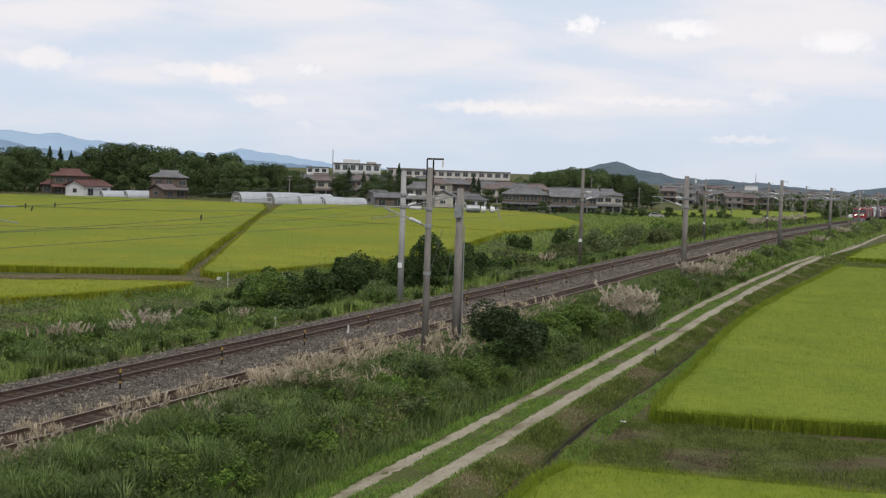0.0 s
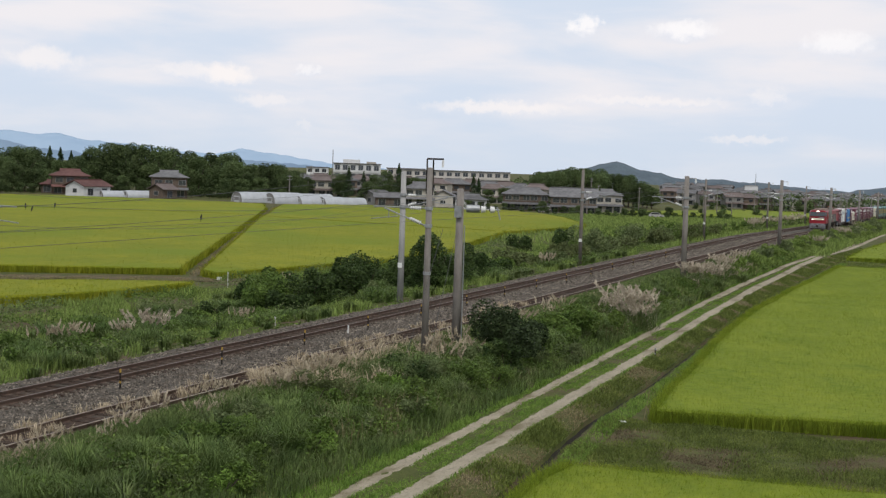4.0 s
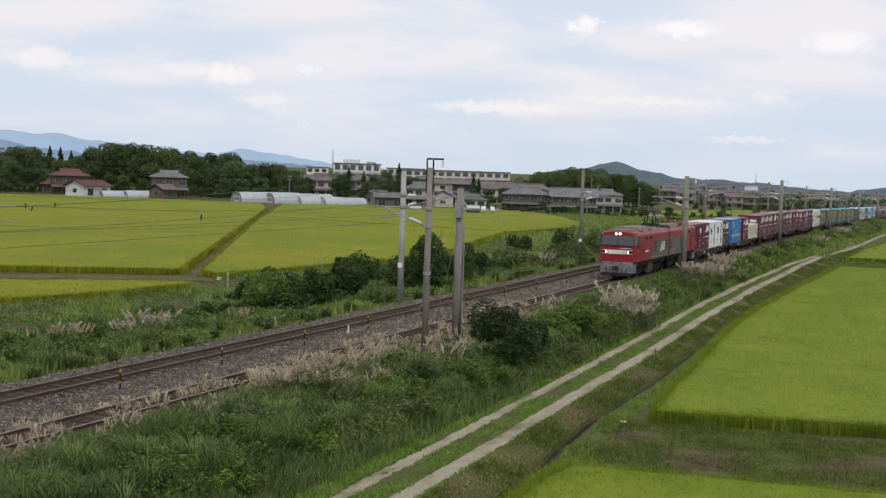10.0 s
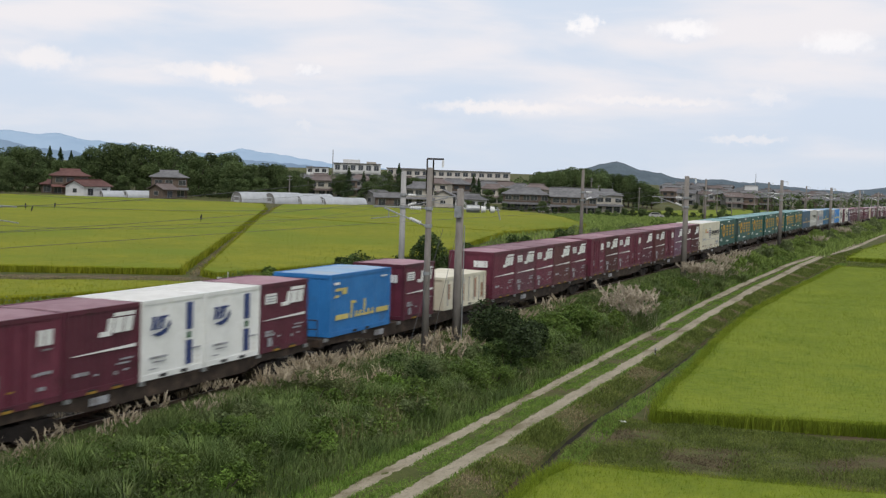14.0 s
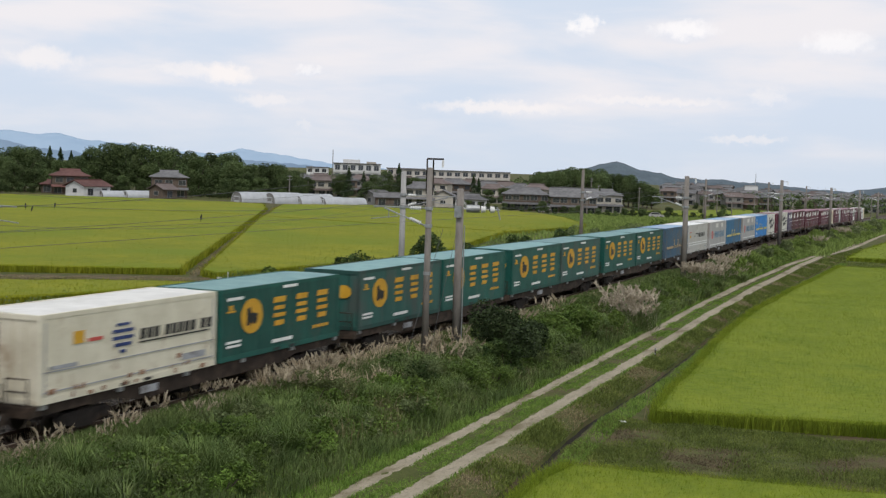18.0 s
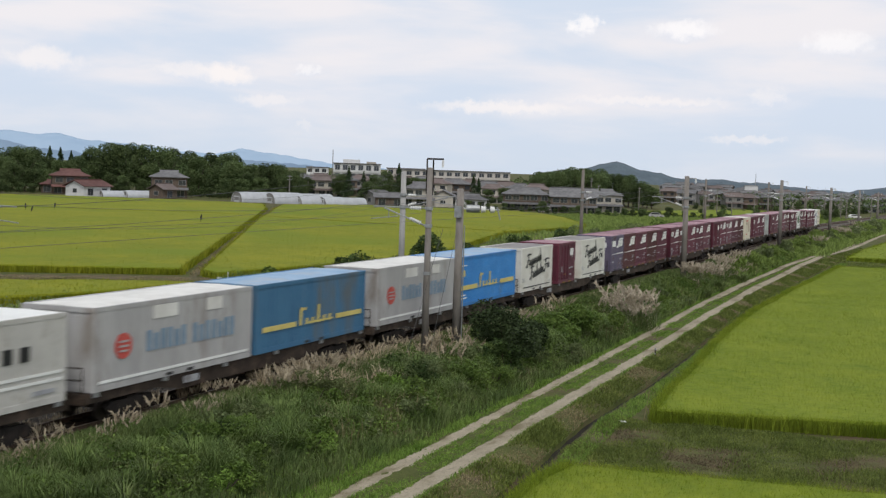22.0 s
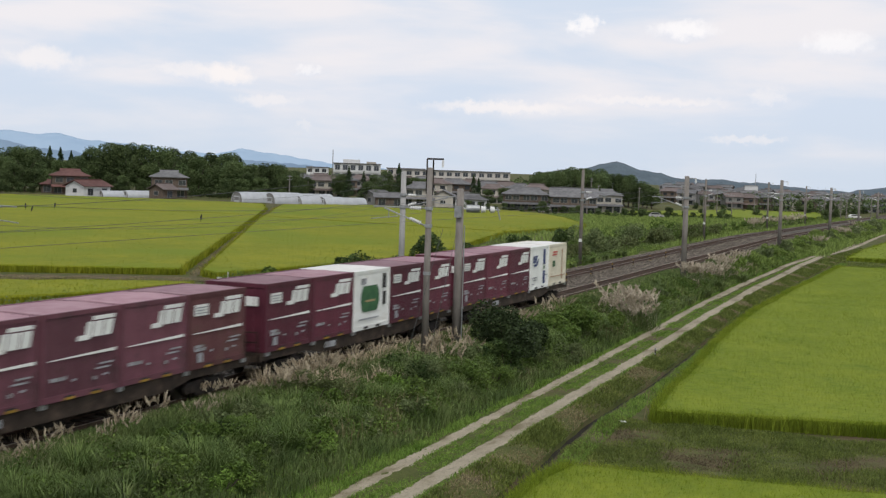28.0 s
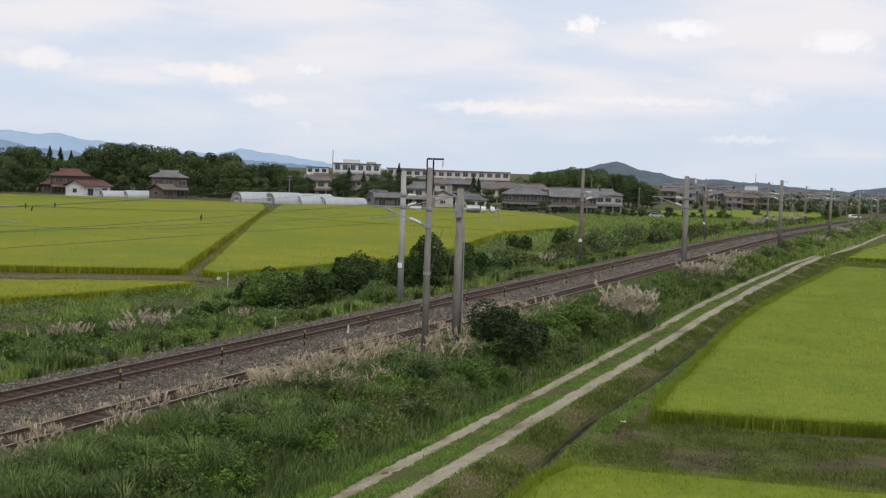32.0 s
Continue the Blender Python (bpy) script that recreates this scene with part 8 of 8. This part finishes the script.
def build_grass():
    r = RNG
    n = 95000
    x, y = 18 + 150 * r.random(n) ** 1.7, r.uniform(-7.3, -2.35, n)
    x, y = x[off_track(x, y)], y[off_track(x, y)]
    sward("bank_grass", x, y, 0.25, 0.8, 0.022 + 0.0003 * (x - 18), GRASS, "tall mixed grass on the railway bank", 0.55)
    n = 75000
    x, y = 18 + 150 * r.random(n) ** 1.7, r.uniform(-6.6, -2.6, n)
    keep = (lumps(x, y, 0.5) > 0.42) & off_track(x, y)
    foliage("bank_weeds", x[keep], y[keep], 0.75, 0.045 + 0.0004 * (x[keep] - 18), WEED, "leafy weeds among the grass of the bank")
    n = 9000
    x, y = 18 + 130 * r.random(n) ** 1.5, r.uniform(-6.5, -2.4, n)
    keep = (lumps(x, y, 0.35) > 0.6) & off_track(x, y)
    sward("dry_stalks", x[keep], y[keep], 0.6, 1.1, 0.02, DRYGRASS, "dry brown stalks in the bank", 0.35)
    # grass that grows up to the near rail, lower the nearer it stands
    n = 70000
    x, y = 16 + 100 * r.random(n) ** 1.4, -2.7 + 1.75 * r.random(n) ** 1.1
    rim_grass("shoulder_grass", x, y, 0.02 + 0.0003 * (x - 16), GRASS, "grass creeping up to the near rail")
    n = 16000
    x, y = 16 + 90 * r.random(n) ** 1.4, r.uniform(-2.4, -0.75, n)
    keep = lumps(x, y, 0.9) > 0.5
    rim_grass("shoulder_dry_grass", x[keep], y[keep], 0.018, BUFF, "dry buff stalks beside the near rail")
    # buff seed grass in tufts between and beside the rails of the near track
    m = 150
    tx, ty = 19 + 62 * r.random(m) ** 1.2, np.where(r.random(m) < 0.55, r.uniform(-0.45, 0.5, m), r.uniform(0.65, 1.1, m))
    tx[:26], ty[:26] = r.normal(size=26) * 1.3 + 47.5, r.uniform(-1.5, 0.3, 26)
    tussocks("buff_tufts", m, tx, ty, 46, 0.22, 0.5, 0.016, BUFF, "buff feathery grass tufts growing between the rails")
    m = 44
    tx, ty = r.normal(size=m) * 2.2 + np.where(r.random(m) < 0.5, 47.5, 56.0), r.uniform(-4.3, -1.4, m)
    tussocks("buff_clumps", m, tx, ty, 60, 0.7, 1.2, 0.018, BUFF, "clumps of buff feathery grass on the bank")
    tussocks("grass_tussocks", 260, 20 + 110 * r.random(260) ** 1.5, r.uniform(-5.8, -2.8, 260), 110, 0.6, 1.1, 0.024, GRASS, "arching tussocks of long grass on the bank")
    mounds("reed_mounds", 62, 26 + 66 * r.random(62) ** 1.1, r.uniform(-5.6, -3.0, 62), 460, 0.7, 1.2, 0.6, 0.014, REED, "mounds of long arching reed-like grass on the bank")
    mounds("far_reed_mounds", 90, 40 + 90 * r.random(90) ** 1.1, 8.6 + 13 * r.random(90), 330, 0.75, 1.3, 0.6, 0.018, FARREED, "mounds of long arching grass beyond the far track")
    tussocks("pale_tussocks", 90, 20 + 80 * r.random(90) ** 1.3, r.uniform(-6.0, -2.4, 90), 90, 0.6, 1.0, 0.022, PALEWEED, "pale arching tussocks of grass on the bank")
    tussocks("far_tussocks", 300, 34 + 110 * r.random(300) ** 1.2, 7.6 + 15 * r.random(300) ** 1.2, 110, 0.5, 1.0, 0.026, GRASS, "arching tussocks of long grass beyond the far track")
    # verge, crown of the farm track, ditch sides
    n = 80000
    x = 18 + 190 * r.random(n) ** 1.6
    y = road_y(x) + 1.12 + 1.9 * r.random(n) ** 1.3
    sward("verge_grass", x, y, 0.10, 0.3, 0.02 + 0.0003 * (x - 18), VERGE, "short bright green verge grass", 0.5)
    n = 42000
    x = 18 + 190 * r.random(n) ** 1.6
    y = road_y(x) + np.clip(r.normal(size=n) * 0.15, -0.36, 0.36) * np.interp(x, [70, 160], [1.0, 0.3])
    sward("track_grass", x, y, 0.04, 0.12, 0.02 + 0.0003 * (x - 18), VERGE, "strip of short grass between the wheel ruts", 0.6)
    # tufts that creep over the edges of the ruts
    n = 34000
    x = 18 + 90 * r.random(n) ** 1.3
    y = road_y(x) + r.choice([1.09, 0.47, -0.4, -1.17], n) + r.normal(size=n) * 0.08
    sward("rut_edge_grass", x, y, 0.05, 0.14, 0.018 + 0.0003 * (x - 18), VERGE, "tufts of short grass along the wheel ruts", 0.7)
    n = 95000
    x = 18 + 190 * r.random(n) ** 1.6
    cut = along(DITCH, x)
    y = cut + 0.29 + (road_y(x) - 1.28 - cut - 0.29) * r.random(n)
    dry = lumps(x, y, 0.9) + 0.16 * r.normal(size=n) > 0.52
    m = 30000
    gx = 18 + 150 * r.random(m) ** 1.5
    gy = along(DITCH, gx) - 0.34 - 0.85 * r.random(m)
    sward("paddy_edge_grass", gx, gy, 0.08, 0.24, 0.02 + 0.0003 * (gx - 18), VERGE, "short bright grass between ditch and paddy", 0.6)
    a = ~dry
    sward("ditch_grass", x[a], y[a], 0.10, 0.26, 0.02 + 0.0003 * (x[a] - 18), BUNDGRASS, "rough short grass on the ditch banks", 0.6)
    sward("ditch_dry_grass", x[dry], y[dry], 0.06, 0.16, 0.02, DRYGRASS, "flattened dry grass on the ditch bank", 0.9)
    n = 70000
    x, y = r.uniform(42.5, 53.8, n), r.uniform(-24, -11.6, n)
    dry = lumps(x, y, 0.8) + r.normal(size=n) * 0.12 + 0.035 * (47 - x) > 0.56
    sward("bund_grass", x[~dry], y[~dry], 0.08, 0.24, 0.02, BUNDGRASS, "low grass on the bund between two paddies", 0.7)
    sward("bund_dry_grass", x[dry], y[dry], 0.04, 0.12, 0.022, STUBBLE, "cut dry grass on the bund between two paddies", 1.2)
    x, y = r.uniform(157, 175.5, 14000), r.uniform(-40, -9.6, 14000)
    sward("bund_grass", x, y, 0.1, 0.3, 0.06, BUNDGRASS, "low grass on the bund between two paddies", 0.7)
    # beyond the far track, up to the paddies
    n = 130000
    x = 26 + 150 * r.random(n) ** 1.25
    edge = np.interp(x, [26, 60, 75, 92, 100, 128, 150, 200], [36, 33, 30.8, 27.6, 31, 27.5, 29, 38])
    y = 6.9 + (edge - 6.9) * r.random(n)
    tall = lumps(x, y, 0.45)
    low = np.where(y < 8.0, 0.3, 1.0)
    a = tall > 0.5
    sward("far_bank_grass", x[a], y[a], 0.3 * low[a], 0.8 * low[a], 0.035 + 0.0003 * (x[a] - 26), FARGREEN, "tall mixed grass beyond the far track", 0.5)
    pale = lumps(x + 7, y - 3, 0.33) + 0.1 * r.normal(size=n) > 0.55
    b = ~a & pale
    foliage("far_bank_pale_weeds", x[b], y[b], 0.75 * low[b], 0.07, PALEWEED, "pale leafy weeds beyond the far track")
    a = ~a & ~pale
    foliage("far_bank_weeds", x[a], y[a], 0.85 * low[a], 0.075, WEED, "leafy weeds beyond the far track")
    # ragged grass that hangs over the ditch
    m = 7000
    gx = 18 + 120 * r.random(m) ** 1.5
    gy = along(DITCH, gx) + np.where(r.random(m) < 0.6, 0.27 + 0.07 * np.clip((66 - gx) / 15, 0, 1), -0.3) + r.normal(size=m) * 0.07
    sward("ditch_edge_grass", gx, gy, 0.05, 0.15, 0.018 + 0.0003 * (gx - 18), GRASS, "ragged grass hanging over the ditch", 1.0)
    n = 34000
    x, y = 96 + 200 * r.random(n), r.uniform(-5.9, -2.6, n)
    x, y = x[off_track(x, y)], y[off_track(x, y)]
    sward("far_verge_grass", x, y, 0.4, 0.95, 0.03 + 0.0004 * (x - 96), FARGREEN, "tall grass in a lightened green on the bank farther along the line", 0.6)
    n = 40000
    x = 176 + 250 * r.random(n)
    y = np.where(r.random(n) < 0.4, r.uniform(-8, -2.6, n), r.uniform(7, 48, n))
    sward("distant_grass", x, y, 0.4, 1.0, 0.11, FARGREEN, "rough grass along the far stretch of the line", 0.5)
    n = 60000
    x, y = r.uniform(215, 440, n), r.uniform(22, 76, n)
    a = y < 0.38 * (x - 250) + 40
    sward("fallow_grass", x[a], y[a], 0.3, 0.8, 0.14, FARGREEN, "green weeds over a fallow field", 0.6)
    # weeds on the wide earth path
    n = 14000
    t = r.random(n)
    x, y = 80 + 20 * t, 63.3 - 32.3 * t + r.normal(size=n) * 1.4
    sward("earth_path_weeds", x, y, 0.05, 0.2, 0.05, DRYGRASS, "dry weeds on the earth path before the paddy", 0.9)
    # bare rice-stubble path between the paddies
    n = 6000
    t = r.random(n)
    x, y = 102 + 186 * t, 35.0 + 87.5 * t + r.uniform(-0.6, 0.6, n)
    sward("path_grass", x, y, 0.1, 0.3, 0.06, DRYGRASS, "dry grass along the path between paddies", 0.7)


build_grass()


# ---- pampas grass ----
def pampas_kind(seed, n_blade, n_plume, h, spread, label, group=1, material=PLUME, grow=1.0):
    heads = []
    rnd = np.random.default_rng(seed)
    t = thing("pampas_grass", pose(0, 0, 0), label, "pampas grass", "pampas clumps")
    base = np.column_stack([rnd.normal(size=(n_blade, 2)) * spread * 0.35, np.zeros(n_blade)])
    v, f = blades(base, h * rnd.uniform(0.6, 1.0, n_blade), 0.028, 0.9, 0.55)
    ob = new("leaf_tuft", array_mesh("leaf_tuft", v, f, GRASS))
    ob.parent = t
    for k in range(n_plume):
        a = rnd.uniform(0, 2 * np.pi)
        px, py = rnd.normal(size=2) * spread * 0.4
        hh = h * rnd.uniform(0.95, 1.3)
        bend = 0.42 * hh * rnd.uniform(0.2, 1.0)
        tip = Vector((px + bend * math.cos(a), py + bend * math.sin(a), hh))
        # feathery head: thin strands hanging to one side
        m = 34
        u = rnd.random(m)
        start = np.array(tip)[None] + np.array([[math.cos(a) * 0.15, math.sin(a) * 0.15, 0.2]]) * grow * (u[:, None] * 1.4 - 0.4)
        hang = np.column_stack([math.cos(a) * rnd.uniform(0.02, 0.16, m), math.sin(a) * rnd.uniform(0.02, 0.16, m), rnd.uniform(0.0, 0.16, m)]) * grow + rnd.normal(size=(m, 3)) * 0.035 * grow
        side = rnd.normal(size=(m, 3)) * 0.02 * grow
        vv = np.stack([start - side, start + side, start + hang], 1).reshape(-1, 3)
        i = np.arange(m)[:, None] * 3
        stem = np.array([[px - 0.006, py, 0], [px + 0.006, py, 0], tuple(tip)])
        heads.append(np.concatenate([vv, stem]))
        if len(heads) >= group or k == n_plume - 1:
            vv = np.concatenate(heads)
            head = new("plume", array_mesh("plume", vv, np.arange(len(vv)).reshape(-1, 3), material))
            head.parent = t
            heads.clear()
    return t


PAMPAS = [pampas_kind(1, 120, 10, 0.85, 0.7, "pampas grass clump with pale feathery plumes", 2), pampas_kind(2, 90, 7, 0.75, 0.6, "pampas grass clump with buff plumes beside the rail", 2),
          pampas_kind(3, 900, 34, 1.5, 1.3, "large pampas grass clump with silvery plumes", 5, PLUME_PALE, 1.5)]
SET = set()


def pampas(kind, x, y, scale=1.0):
    ob = PAMPAS[kind]
    m = pose(x, y, float(bed_z(x, y)) - 0.05, 0, 0, random.uniform(0, 360))
    if kind in SET:
        ob = copy_thing(ob, m)
    else:
        ob.matrix_basis = m
        SET.add(kind)
    ob.scale = (scale, scale, scale)


def build_pampas():
    rnd = random.Random(21)
    x = 20.0
    while x < 58:
        pampas(rnd.choice((0, 1, 1)), x, rnd.uniform(-2.2, -0.95), rnd.uniform(0.45, 0.72))
        x += rnd.uniform(0.3, 1.1)
    for k in range(7):
        pampas(rnd.choice((0, 1)), rnd.uniform(42, 48), rnd.uniform(-3.3, -2.3), rnd.uniform(0.85, 1.2))
    for k in range(6):
        pampas(rnd.choice((0, 1)), rnd.uniform(54, 59), rnd.uniform(-4.6, -3.2), rnd.uniform(0.9, 1.25))
    for k in range(6):
        pampas(rnd.choice((0, 1)), rnd.uniform(68, 78), rnd.uniform(-3.4, -2.3), rnd.uniform(0.9, 1.3))
    for x, y, s in ((80.8, -5.1, 0.85), (82.0, -5.4, 1.1), (83.6, -5.8, 1.0), (82.8, -6.1, 0.75), (81.5, -6.0, 0.7)):
        pampas(2, x, y, s)
    for k in range(14):
        pampas(rnd.choice((0, 0, 2)), rnd.uniform(108, 140), rnd.uniform(-5.0, -3.5), rnd.uniform(0.75, 1.0))
    for k in range(6):
        pampas(2, rnd.uniform(165, 300), rnd.uniform(-5.5, -3.5), rnd.uniform(0.7, 0.95))
    for x, y, k, s in ((57.6, 11.4, 2, 0.8), (56.4, 15.2, 1, 1.3), (57.2, 15.0, 1, 1.2), (55.8, 15.8, 0, 1.1), (61.0, 15.2, 2, 0.5), (69.3, 12.9, 0, 0.9), (68.6, 12.6, 0, 0.8), (98, 24.4, 1, 1.0), (118, 9.8, 0, 1.3), (119, 10.2, 1, 1.3), (250, 11, 2, 1.1), (258, 12, 2, 1.2), (275, 11, 2, 1.2), (310, 12, 2, 1.2), (330, 12, 2, 1.3)):
        pampas(k, x, y, s)


build_pampas()

# ---- what moves ----
def lead(t):
    """Where the first container's leading end is at t seconds, along the line."""
    return 364.01 - 23.336 * t - 0.0424 * t * t


def motions():
    times = [0.0, 1.5, 3.0, 4.5, 6.0, 7.5, 9.0, 10.5, 12.0, 13.5, 15.0, 17.0, 19.0, 21.0, 23.0, 25.0, 27.0, 29.0, 30.5, 32.0]
    for ob, back, z, mid in TRAIN:
        walk(ob, [(t, pose(lead(t) + back, 0, z - float(dip(lead(t) + mid)))) for t in times])


motions()
